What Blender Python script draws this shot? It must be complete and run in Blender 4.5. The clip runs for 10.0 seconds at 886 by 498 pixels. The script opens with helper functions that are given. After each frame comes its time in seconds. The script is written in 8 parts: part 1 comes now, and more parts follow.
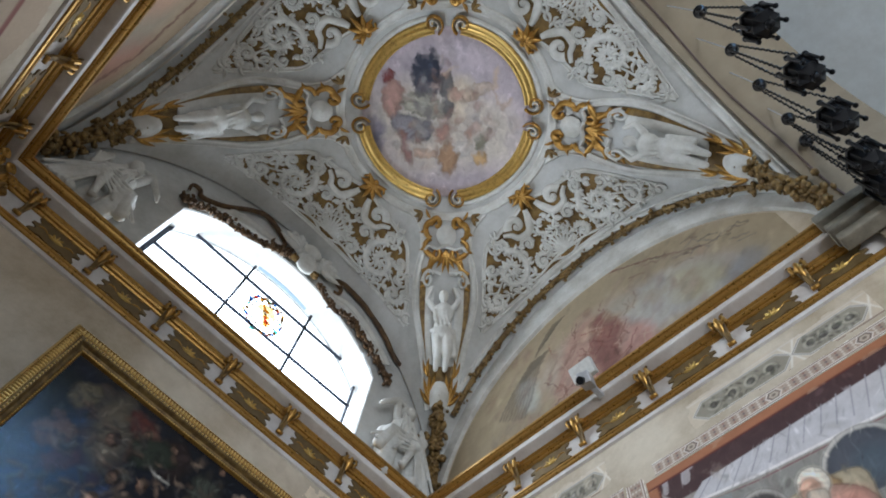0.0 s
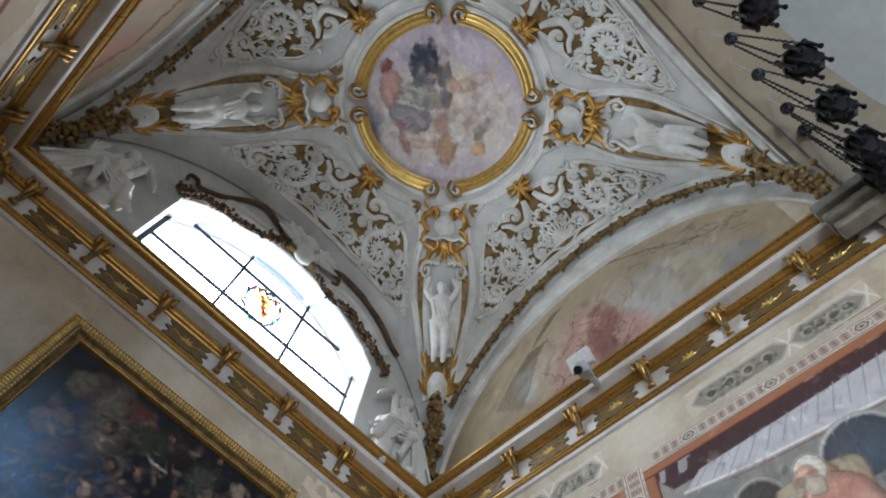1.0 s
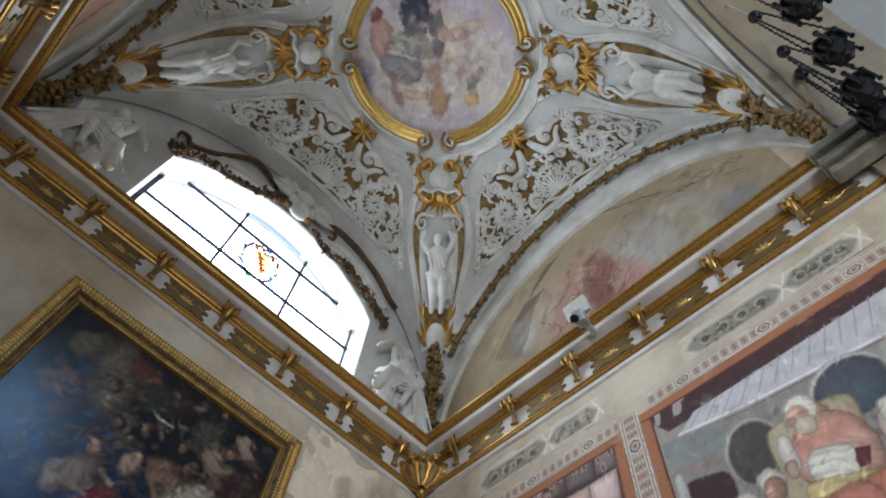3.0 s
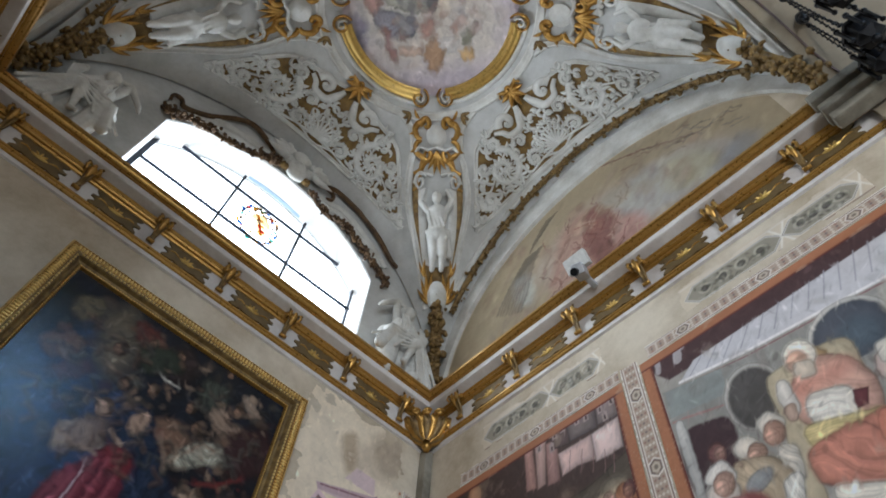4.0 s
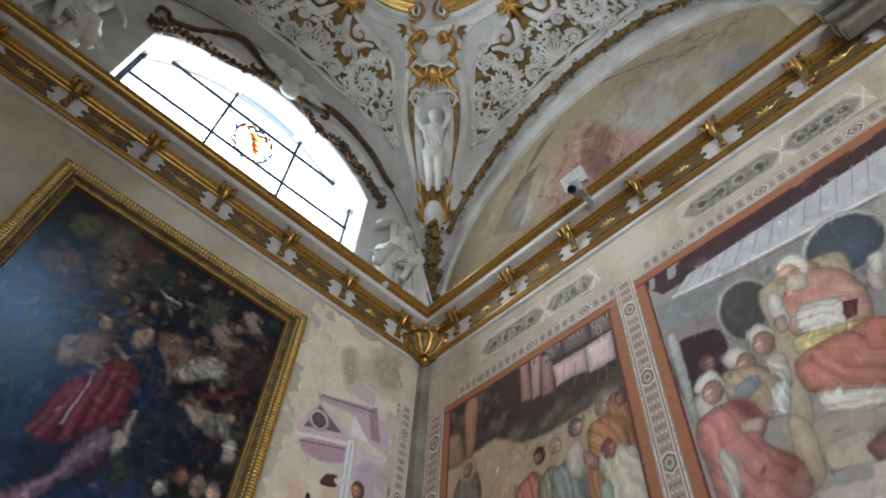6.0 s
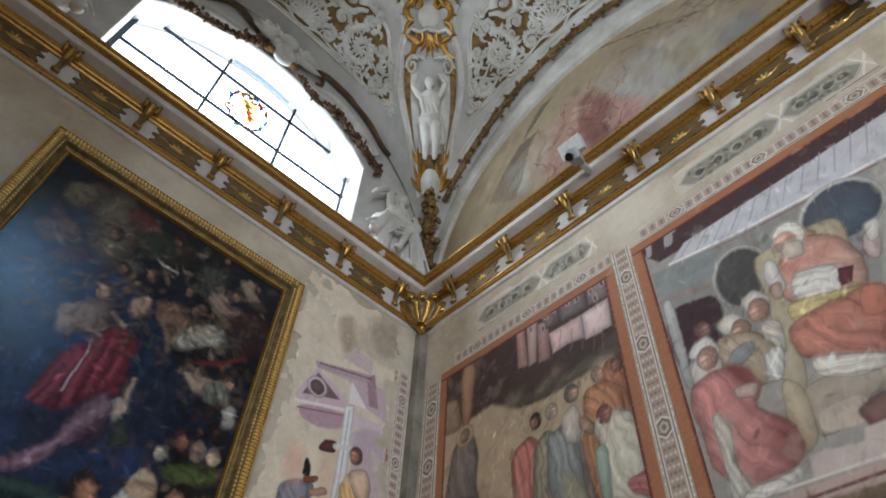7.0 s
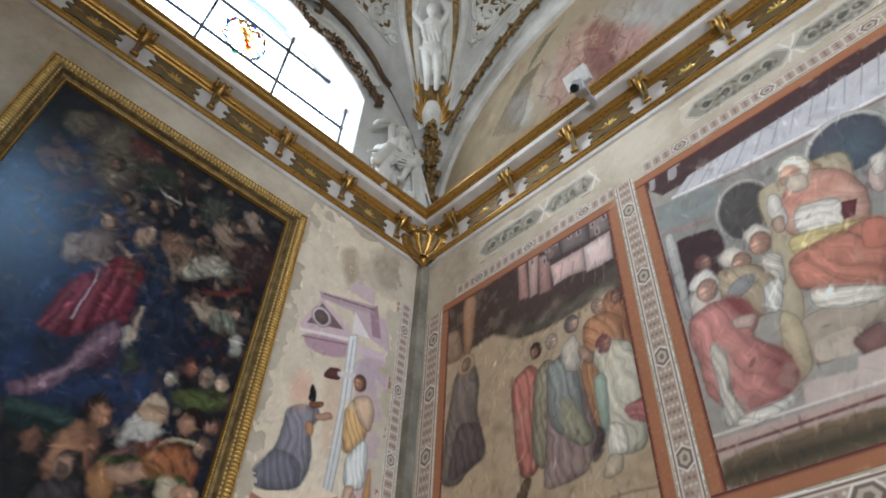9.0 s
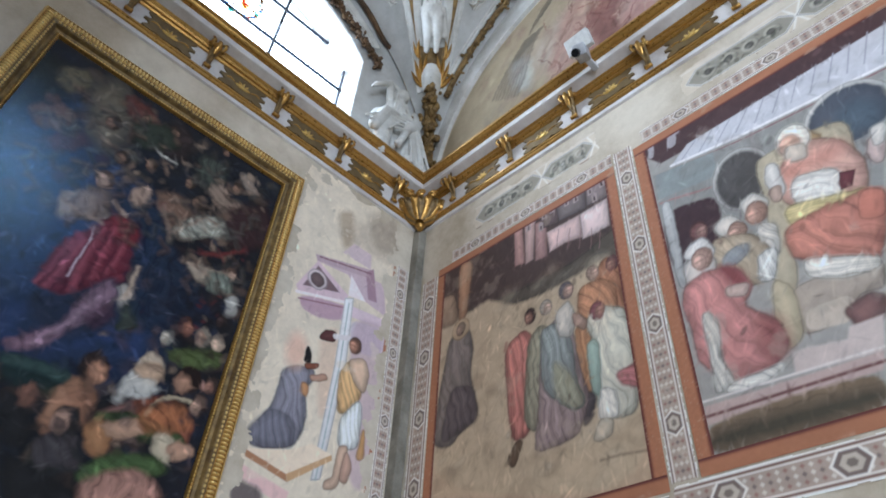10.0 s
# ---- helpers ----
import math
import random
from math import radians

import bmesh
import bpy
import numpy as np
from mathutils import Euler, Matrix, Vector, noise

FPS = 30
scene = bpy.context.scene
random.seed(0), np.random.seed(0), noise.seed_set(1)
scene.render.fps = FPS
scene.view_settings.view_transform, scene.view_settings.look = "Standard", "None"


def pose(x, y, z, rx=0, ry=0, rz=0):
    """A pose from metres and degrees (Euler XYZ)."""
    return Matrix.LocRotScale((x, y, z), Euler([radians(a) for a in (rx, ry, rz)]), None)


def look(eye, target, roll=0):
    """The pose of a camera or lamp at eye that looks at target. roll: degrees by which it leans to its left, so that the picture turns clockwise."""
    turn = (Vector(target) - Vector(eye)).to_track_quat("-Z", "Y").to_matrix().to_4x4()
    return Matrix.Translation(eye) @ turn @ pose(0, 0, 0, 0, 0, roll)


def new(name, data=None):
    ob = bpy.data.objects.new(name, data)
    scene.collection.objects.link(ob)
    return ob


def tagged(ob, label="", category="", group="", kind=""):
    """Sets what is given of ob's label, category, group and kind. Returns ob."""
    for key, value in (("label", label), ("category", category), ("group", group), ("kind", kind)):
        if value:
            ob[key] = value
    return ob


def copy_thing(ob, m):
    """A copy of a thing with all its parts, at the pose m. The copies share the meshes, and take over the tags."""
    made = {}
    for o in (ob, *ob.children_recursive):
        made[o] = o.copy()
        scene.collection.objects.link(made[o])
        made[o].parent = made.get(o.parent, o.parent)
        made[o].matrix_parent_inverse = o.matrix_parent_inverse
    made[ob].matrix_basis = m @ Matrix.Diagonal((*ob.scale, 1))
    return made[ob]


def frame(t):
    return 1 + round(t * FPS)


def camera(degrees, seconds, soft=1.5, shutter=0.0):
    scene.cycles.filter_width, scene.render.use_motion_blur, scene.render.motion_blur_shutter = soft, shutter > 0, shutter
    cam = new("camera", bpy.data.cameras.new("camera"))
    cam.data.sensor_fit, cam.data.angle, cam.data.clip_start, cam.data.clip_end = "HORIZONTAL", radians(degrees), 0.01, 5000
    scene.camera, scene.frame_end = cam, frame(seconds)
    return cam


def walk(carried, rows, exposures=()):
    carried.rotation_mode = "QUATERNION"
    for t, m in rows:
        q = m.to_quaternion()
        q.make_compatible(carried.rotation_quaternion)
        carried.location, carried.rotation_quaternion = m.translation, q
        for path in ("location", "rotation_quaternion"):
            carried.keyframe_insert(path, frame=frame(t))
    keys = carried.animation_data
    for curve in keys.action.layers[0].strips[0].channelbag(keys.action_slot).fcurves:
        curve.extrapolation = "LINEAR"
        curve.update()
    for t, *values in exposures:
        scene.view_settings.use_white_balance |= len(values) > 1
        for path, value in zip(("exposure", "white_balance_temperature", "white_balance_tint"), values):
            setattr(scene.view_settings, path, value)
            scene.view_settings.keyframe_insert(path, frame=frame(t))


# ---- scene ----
cam = camera(67.3, 10.0, soft=1.8)

PATH = [
    (0, (-3.322, -4.052, 1.591), (-2.883, -3.412, 3.434), 12.4),
    (0.5, (-3.3, -4.032, 1.586), (-2.85, -3.386, 3.424), 11.9),
    (1, (-3.29, -4.031, 1.585), (-2.835, -3.382, 3.422), 11.9),
    (1.5, (-3.312, -4.046, 1.583), (-2.84, -3.38, 3.409), 11.1),
    (2, (-3.31, -4.049, 1.579), (-2.814, -3.369, 3.393), 10.3),
    (2.5, (-3.316, -4.049, 1.582), (-2.788, -3.345, 3.378), 9.5),
    (4, (-3.281, -4.015, 1.566), (-2.644, -3.217, 3.285), 6.0),
    (4.5, (-3.278, -4.01, 1.565), (-2.599, -3.163, 3.245), 5.7),
    (5, (-3.285, -3.996, 1.555), (-2.564, -3.116, 3.2), 5.2),
    (5.5, (-3.272, -3.99, 1.546), (-2.518, -3.086, 3.164), 4.8),
    (7, (-3.259, -3.974, 1.538), (-2.416, -3.007, 3.072), 3.7),
    (7.5, (-3.267, -3.962, 1.528), (-2.397, -2.976, 3.034), 3.3),
    (8, (-3.265, -3.968, 1.525), (-2.373, -2.956, 3.002), 3.0),
    (8.5, (-3.271, -3.964, 1.521), (-2.349, -2.924, 2.96), 3.4),
    (9, (-3.28, -3.948, 1.514), (-2.329, -2.884, 2.916), 3.5),
    (9.5, (-3.27, -3.947, 1.51), (-2.295, -2.858, 2.874), 3.6),
    (10, (-3.263, -3.949, 1.505), (-2.257, -2.843, 2.834), 4.1),
]
walk(cam, [(t, look(eye, target, roll)) for t, eye, target, roll in PATH],
     [(0, -0.66, 6050, 10), (4, -0.64, 6150, 10), (7, -0.68, 6250, 10), (8, -0.6, 6250, 10), (9, -0.36, 6250, 10), (9.5, -0.32, 5950, 10), (10, -0.16, 5600, 10)])

# ---- light ----
world = bpy.data.worlds.new("sky")
scene.world = world
world.use_nodes = True
sky = world.node_tree.nodes.new("ShaderNodeTexSky")
sky.sky_type, sky.sun_disc, sky.sun_elevation, sky.sun_rotation = "NISHITA", False, radians(38), radians(160)
world.node_tree.links.new(sky.outputs[0], world.node_tree.nodes["Background"].inputs[0])
world.node_tree.nodes["Background"].inputs[1].default_value = 0.12


def area(name, eye, target, sx, sy, power, colour):
    lamp = bpy.data.lights.new(name, "AREA")
    lamp.shape, lamp.size, lamp.size_y, lamp.energy, lamp.color = "RECTANGLE", sx, sy, power, colour
    ob = new(name, lamp)
    ob.matrix_world = look(eye, target)
    return ob


# daylight of the lunette window, then lamps in the choir behind the camera
area("window_daylight", (-2.56, 0.42, 8.0), (-2.56, -2.6, 5.0), 2.6, 1.3, 78, (0.80, 0.90, 1.0))
# free-hanging lamp for the high choir window that glares on the altarpiece
area("choir_high_daylight", (-3.85, -9.6, 11.4), (-3.0, 0.0, 4.2), 0.8, 1.1, 240, (0.36, 0.64, 1.0))
# two added low fill lamps with no windows built, to light the walls
area("choir_low_fill", (-3.4, -13.3, 2.6), (-1.4, -1.0, 3.0), 4.5, 4.0, 250, (0.92, 0.97, 1.0))
area("choir_side_fill", (-7.9, -10.4, 2.2), (-0.4, -1.8, 2.8), 3.0, 3.4, 1000, (0.95, 0.98, 1.0))


# ---- materials ----
def srgb(*c):
    c = [v / 255 for v in c]
    return tuple(v / 12.92 if v <= 0.04045 else ((v + 0.055) / 1.055) ** 2.4 for v in c)


def nodes_of(name):
    m = bpy.data.materials.new(name)
    m.use_nodes = True
    t = m.node_tree
    return m, t, t.nodes["Principled BSDF"]


def link(t, a, b):
    t.links.new(a, b)


def noise_node(t, scale, detail=6.0, rough=0.6, vec=None):
    n = t.nodes.new("ShaderNodeTexNoise")
    n.inputs["Scale"].default_value, n.inputs["Detail"].default_value, n.inputs["Roughness"].default_value = scale, detail, rough
    if vec is None:
        vec = t.nodes.new("ShaderNodeNewGeometry").outputs["Position"]
    link(t, vec, n.inputs["Vector"])
    return n.outputs["Fac"]


def ramp(t, fac, stops):
    r = t.nodes.new("ShaderNodeValToRGB")
    while len(r.color_ramp.elements) < len(stops):
        r.color_ramp.elements.new(0.5)
    for e, (p, c) in zip(r.color_ramp.elements, stops):
        e.position, e.color = p, (*c, 1)
    link(t, fac, r.inputs[0])
    return r.outputs[0]


def mix(t, a, b, fac, mode="MIX"):
    m = t.nodes.new("ShaderNodeMix")
    m.data_type, m.blend_type = "RGBA", mode
    for sock, v in ((m.inputs[0], fac), (m.inputs[6], a), (m.inputs[7], b)):
        if isinstance(v, bpy.types.NodeSocket):
            link(t, v, sock)
        elif isinstance(v, tuple):
            sock.default_value = (*v, 1)
        else:
            sock.default_value = v
    return m.outputs[2]


def bump(t, bsdf, height, strength, dist):
    b = t.nodes.new("ShaderNodeBump")
    b.inputs["Strength"].default_value, b.inputs["Distance"].default_value = strength, dist
    link(t, height, b.inputs["Height"])
    link(t, b.outputs[0], bsdf.inputs["Normal"])


def plaster(name, base, dark, scale=2.0, rough=0.85, grain=60.0, relief=0.004, stain=0.5):
    """Limewashed or painted plaster: broad stains, small blotches, fine grain."""
    m, t, b = nodes_of(name)
    big = ramp(t, noise_node(t, scale, 8, 0.65), ((0.35, dark), (0.62, base)))
    small = ramp(t, noise_node(t, scale * 9, 6, 0.7), ((0.3, (0.82, 0.8, 0.77)), (0.65, (1, 1, 1))))
    link(t, mix(t, big, small, stain, "MULTIPLY"), b.inputs["Base Color"])
    b.inputs["Roughness"].default_value = rough
    b.inputs["Specular IOR Level"].default_value = 0.3
    bump(t, b, noise_node(t, grain, 5, 0.6), 0.35, relief)
    return m


def gilded(name, bright, worn, rough=0.32, wear=(0.38, 0.6), metal=0.75):
    """Leaf gold over bole: metal where whole, brown where rubbed."""
    m, t, b = nodes_of(name)
    f = noise_node(t, 14, 8, 0.7)
    link(t, ramp(t, f, ((wear[0] - 0.06, worn), (wear[1], bright))), b.inputs["Base Color"])
    link(t, ramp(t, f, ((wear[0] - 0.1, (metal * 0.82,) * 3), (wear[1] - 0.05, (metal,) * 3))), b.inputs["Metallic"])
    link(t, ramp(t, noise_node(t, 40, 5, 0.6), ((0.3, (rough - 0.03,) * 3), (0.7, (rough + 0.12,) * 3))), b.inputs["Roughness"])
    bump(t, b, noise_node(t, 60, 4, 0.6), 0.12, 0.002)
    return m


def painted(name, rough=0.75, gloss=0.25, crackle=0.0):
    """Fresco or oil paint: the pigment lies in the mesh's colour layer, with grain and hairline relief."""
    m, t, b = nodes_of(name)
    a = t.nodes.new("ShaderNodeAttribute")
    a.attribute_name = "pigment"
    grain = ramp(t, noise_node(t, 22, 8, 0.7), ((0.3, (0.84, 0.83, 0.81)), (0.7, (1.0, 1.0, 1.0))))
    link(t, mix(t, a.outputs["Color"], grain, 0.6, "MULTIPLY"), b.inputs["Base Color"])
    b.inputs["Roughness"].default_value = rough
    b.inputs["Specular IOR Level"].default_value = gloss
    bump(t, b, noise_node(t, 11 if crackle else 45, 8, 0.75), 0.3, 0.007 if crackle else 0.003)
    return m


def plain(name, colour, rough=0.6, metal=0.0, vary=0.25, scale=25.0):
    m, t, b = nodes_of(name)
    lo = tuple(c * (1 - vary) for c in colour)
    link(t, ramp(t, noise_node(t, scale, 6, 0.6), ((0.3, lo), (0.7, colour))), b.inputs["Base Color"])
    b.inputs["Roughness"].default_value, b.inputs["Metallic"].default_value = rough, metal
    bump(t, b, noise_node(t, scale * 4, 4, 0.6), 0.2, 0.002)
    return m


def glow(name, colour, strength):
    m, t, b = nodes_of(name)
    b.inputs["Base Color"].default_value = (0, 0, 0, 1)
    b.inputs["Emission Color"].default_value, b.inputs["Emission Strength"].default_value = (*colour, 1), strength
    return m


STUCCO = plaster("white_stucco", (0.69, 0.69, 0.66), (0.48, 0.47, 0.43), 2.6)
WEB = plaster("grey_white_vault_plaster", (0.57, 0.575, 0.56), (0.41, 0.41, 0.39), 1.6)
WALL = plaster("cream_wall_plaster", srgb(214, 202, 182), srgb(176, 160, 136), 1.4)
OCHRE = plaster("ochre_ground", srgb(132, 106, 60), srgb(84, 64, 34), 6.0, 0.6)
GOLD = gilded("gold_leaf", (0.72, 0.49, 0.15), (0.36, 0.21, 0.06), 0.3, (0.3, 0.5), 0.8)
FRAME_GOLD = gilded("bright_frame_gold", (0.86, 0.63, 0.24), (0.5, 0.32, 0.1), 0.28, (0.3, 0.5), 0.7)
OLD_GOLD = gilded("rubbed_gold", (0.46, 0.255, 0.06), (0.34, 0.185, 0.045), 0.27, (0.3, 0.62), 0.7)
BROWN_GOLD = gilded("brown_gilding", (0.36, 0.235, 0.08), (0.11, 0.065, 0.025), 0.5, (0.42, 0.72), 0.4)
FIELD_GOLD = gilded("dull_frieze_gilding", (0.2, 0.135, 0.055), (0.13, 0.085, 0.035), 0.45, (0.36, 0.66), 0.35)
DULL_BROWN = plaster("dull_brown_gilding", srgb(104, 80, 54), srgb(62, 46, 32), 9.0, 0.6)
LILAC = plaster("pale_limewash", srgb(222, 218, 214), srgb(196, 188, 182), 2.2, 0.5)
BEIGE = plaster("beige_arch_plaster", srgb(158, 146, 126), srgb(128, 116, 98), 0.7)
WHITEWASH = plaster("choir_whitewash", (0.80, 0.80, 0.78), (0.70, 0.69, 0.66), 0.5)
STONE = plaster("grey_stone", srgb(150, 144, 130), srgb(104, 98, 86), 3.0)
FLOOR = plaster("worn_stone_paving", srgb(104, 100, 95), srgb(66, 63, 60), 1.2, 0.5)
IRON = plain("dark_iron", (0.03, 0.035, 0.05), 0.45, 0.8)
BLACK = plain("blackened_bronze", (0.012, 0.012, 0.014), 0.35, 0.6)
FRESCO = painted("fresco_paint")
OIL = painted("varnished_oil_paint", 0.13, 0.24, 1.0)

m, t, b = nodes_of("window_glass")
b.inputs["Base Color"].default_value = (0.93, 0.97, 1.0, 1)
b.inputs["Roughness"].default_value = 0.02
b.inputs["Transmission Weight"].default_value, b.inputs["IOR"].default_value = 1.0, 1.02
GLASS = m


# ---- mesh helpers ----
def obj(name, verts, faces, material, parent=None, label="", smooth=False):
    me = bpy.data.meshes.new(name)
    me.from_pydata([tuple(v) for v in verts], [], faces)
    me.materials.append(material)
    if smooth:
        me.polygons.foreach_set("use_smooth", [True] * len(me.polygons))
    me.update()
    ob = new(name, me)
    if parent:
        ob.parent = parent
    return tagged(ob, label)


def part(name, bm, material, parent, label="", smooth=False):
    me = bpy.data.meshes.new(name)
    bmesh.ops.recalc_face_normals(bm, faces=bm.faces)
    bm.to_mesh(me)
    bm.free()
    me.materials.append(material)
    if smooth:
        me.polygons.foreach_set("use_smooth", [True] * len(me.polygons))
    ob = new(name, me)
    if parent:
        ob.parent = parent
    return tagged(ob, label)


def empty(name, place, label, category, group="", kind=""):
    ob = new(name)
    ob.empty_display_size = 0.1
    ob.location = place
    return tagged(ob, label, category, group, kind)


def adopt(ob, parent):
    """Parents ob, built in world places, without moving it."""
    ob.parent = parent
    ob.matrix_parent_inverse = parent.matrix_basis.inverted()
    return ob


def block(bm, lo, hi, bevel=0.0):
    made = bmesh.ops.create_cube(bm, size=1.0)["verts"]
    for v in made:
        v.co = Vector([(a + b) / 2 + c * (b - a) for a, b, c in zip(lo, hi, v.co)])
    if bevel:
        edges = list({e for v in made for e in v.link_edges})
        bmesh.ops.bevel(bm, geom=edges, offset=bevel, segments=2, affect="EDGES", profile=0.6)
    return bm


def ball(bm, place, r, squash=(1, 1, 1), seg=10, turn=None):
    m = Matrix.Translation(place) @ (turn or Matrix()) @ Matrix.Diagonal((r * squash[0], r * squash[1], r * squash[2], 1))
    bmesh.ops.create_uvsphere(bm, u_segments=seg, v_segments=max(5, seg * 2 // 3), radius=1, matrix=m)


def rod(bm, a, b, r0, r1=None, seg=8):
    a, b = Vector(a), Vector(b)
    m = Matrix.Translation((a + b) / 2) @ (b - a).to_track_quat("Z", "Y").to_matrix().to_4x4()
    bmesh.ops.create_cone(bm, cap_ends=True, segments=seg, radius1=r0, radius2=r0 if r1 is None else r1, depth=(b - a).length, matrix=m)


def sweep(points, normals, profile, closed=False, widths=None):
    """A strip of the given profile [(sideways, outward), ...] along points on a surface with these normals: verts and faces."""
    P, N = np.asarray(points, float), np.asarray(normals, float)
    n, k = len(P), len(profile)
    T = np.roll(P, -1, 0) - np.roll(P, 1, 0) if closed else np.gradient(P, axis=0)
    S = np.cross(N, T)
    S /= np.linalg.norm(S, axis=1, keepdims=True) + 1e-9
    W = np.ones(n) if widths is None else np.asarray(widths)
    verts = np.concatenate([(P + S * (W * a)[:, None] + N * (W * b)[:, None])[:, None] for a, b in profile], 1).reshape(-1, 3)
    faces = []
    for i in range(n if closed else n - 1):
        j = (i + 1) % n
        faces += [(i * k + c, i * k + c + 1, j * k + c + 1, j * k + c) for c in range(k - 1)]
    return verts, faces


def joined(pieces):
    verts, faces, base = [], [], 0
    for v, f in pieces:
        verts.append(np.asarray(v))
        faces += [tuple(i + base for i in q) for q in f]
        base += len(v)
    return np.concatenate(verts), faces


# ---- the chapel's measures ----
X0, X1, Y0, Y1 = -5.28, 0.0, -4.86, 0.0
CX, CY, AX, AY = -2.62, -2.47, 2.58, 2.43
SPRING, RISE = 6.8, 2.65


def vault_z(x, y):
    u, v = np.clip((x - CX) / AX, -1, 1), np.clip((y - CY) / AY, -1, 1)
    fu, fv = np.sqrt(np.maximum(0, 1 - u * u)), np.sqrt(np.maximum(0, 1 - v * v))
    return SPRING + RISE * (fu ** 10 + fv ** 10) ** 0.1 + 0.38 * (1 - u * u) * (1 - v * v)


def drape(uv, lift=0.0):
    """Places on the vault, and its normals into the room, for rows of u, v from -1 to 1 across the plan."""
    uv = np.clip(np.asarray(uv, float), -0.999, 0.999)
    x, y, d = CX + AX * uv[:, 0], CY + AY * uv[:, 1], 0.01
    n = np.stack([(vault_z(x + d, y) - vault_z(x - d, y)) / (2 * d), (vault_z(x, y + d) - vault_z(x, y - d)) / (2 * d), -np.ones(len(x))], 1)
    n /= np.linalg.norm(n, axis=1, keepdims=True)
    return np.stack([x, y, vault_z(x, y)], 1) + n * lift, n


# ---- structure ----
def prism(bm, outline, axis, lo, hi, holes=()):
    """A slab between lo and hi along axis ('x' or 'y') with the outline, and holes through it, given in (across, z)."""
    def place(a, z, d):
        return (d, a, z) if axis == "x" else (a, d, z)
    for d in (lo, hi):
        edges = []
        for loop in (outline, *holes):
            vs = [bm.verts.new(place(a, z, d)) for a, z in loop]
            edges += [bm.edges.new((vs[i], vs[(i + 1) % len(vs)])) for i in range(len(vs))]
        bmesh.ops.triangle_fill(bm, use_beauty=True, edges=edges)
    for loop in (outline, *holes):
        for i in range(len(loop)):
            p, q = loop[i], loop[(i + 1) % len(loop)]
            bm.faces.new([bm.verts.new(place(*c)) for c in ((*p, lo), (*q, lo), (*q, hi), (*p, hi))])
    bmesh.ops.remove_doubles(bm, verts=bm.verts, dist=1e-5)
    return bm


def structure(ob, label, category):
    return tagged(ob, label, category, kind="structure")


WIN_X, WIN_H, WIN_SILL, WIN_SIDE, WIN_TOP = -2.56, 1.43, 6.95, 8.17, 8.86


def window_arc(half, side, top, n=24):
    r = (half * half + (top - side) ** 2) / (2 * (top - side))
    a0 = math.asin(half / r)
    return [(WIN_X + r * math.sin(a), top - r + r * math.cos(a)) for a in np.linspace(a0, -a0, n)]


window_hole = [(WIN_X - WIN_H, WIN_SILL), (WIN_X + WIN_H, WIN_SILL)] + window_arc(WIN_H, WIN_SIDE, WIN_TOP)
bm = prism(bmesh.new(), [(X0 - 0.45, 0), (X1 + 0.45, 0), (X1 + 0.45, 10.6), (X0 - 0.45, 10.6)], "y", 0, 0.37, [window_hole])
structure(part("wall_north", bm, WALL, None), "cream plaster altar wall with a lunette window", "wall")
bm = prism(bmesh.new(), [(-5.65, 0), (-0.004, 0), (-0.004, 10.6), (-5.65, 10.6)], "x", 0, 0.45)
structure(part("wall_east", bm, WALL, None), "cream plaster chapel wall with old frescoes", "wall")
bm = prism(bmesh.new(), [(-5.65, 0), (-0.004, 0), (-0.004, 10.6), (-5.65, 10.6)], "x", X0 - 0.45, X0)
structure(part("wall_west", bm, WALL, None), "cream plaster chapel wall with a frescoed lunette", "wall")


def ellipse_arch(a, b, n=40, cx=CX, z0=SPRING):
    return [(cx + a * math.cos(t), z0 + b * math.sin(t)) for t in np.linspace(0, math.pi, n)]


outline = [(X0 + 0.004, 0), (CX - 2.44, 0)] + ellipse_arch(2.53, 2.61)[::-1] + [(CX + 2.44, 0), (X1 - 0.004, 0), (X1 - 0.004, 10.6), (X0 + 0.004, 10.6)]
bm = prism(bmesh.new(), outline, "y", -5.65, Y0)
structure(part("wall_south", bm, BEIGE, None), "beige plastered arch opening towards the choir", "wall")

n = 150
us = np.sin(np.linspace(-math.pi / 2, math.pi / 2, n))
vs = np.sin(np.linspace(math.asin(-0.984), math.pi / 2, n))
U, V = np.meshgrid(us, vs)
x, y = CX + AX * U.ravel(), CY + AY * V.ravel()
top = np.stack([x, y, vault_z(x, y)], 1)
faces = [(j * n + i, (j + 1) * n + i, (j + 1) * n + i + 1, j * n + i + 1) for j in range(n - 1) for i in range(n - 1)]
ceiling = structure(obj("ceiling", top, faces, WEB, smooth=True), "white stucco groin vault over the chapel", "ceiling")
solid = ceiling.modifiers.new("thickness", "SOLIDIFY")
solid.thickness, solid.offset = 0.12, -1

bm = block(bmesh.new(), (-9, -14, -0.2), (4, 0.5, 0))
structure(part("floor", bm, FLOOR, None), "worn pale stone floor of the church", "floor")

# the choir behind, closed by unseen walls round the camera's back
bm = bmesh.new()
block(bm, (-9, -14, 0), (-8.6, -5.66, 16.5))
structure(part("choir_wall_west", bm, WHITEWASH, None), "white plaster choir wall", "wall")
bm = block(bmesh.new(), (3.6, -14, 0), (4, -5.66, 16.5))
structure(part("choir_wall_east", bm, WHITEWASH, None), "white plaster choir wall", "wall")
bm = block(bmesh.new(), (-8.59, -14, 0), (3.59, -13.6, 16.5))
structure(part("choir_wall_south", bm, WHITEWASH, None), "white plaster choir wall", "wall")
bm = block(bmesh.new(), (-8.59, -5.655, 0), (X0 - 0.46, -5.4, 16.5))
structure(part("choir_wall_north", bm, WHITEWASH, None), "white plaster choir wall", "wall")
bm = block(bmesh.new(), (0.46, -5.655, 0), (3.59, -5.4, 16.5))
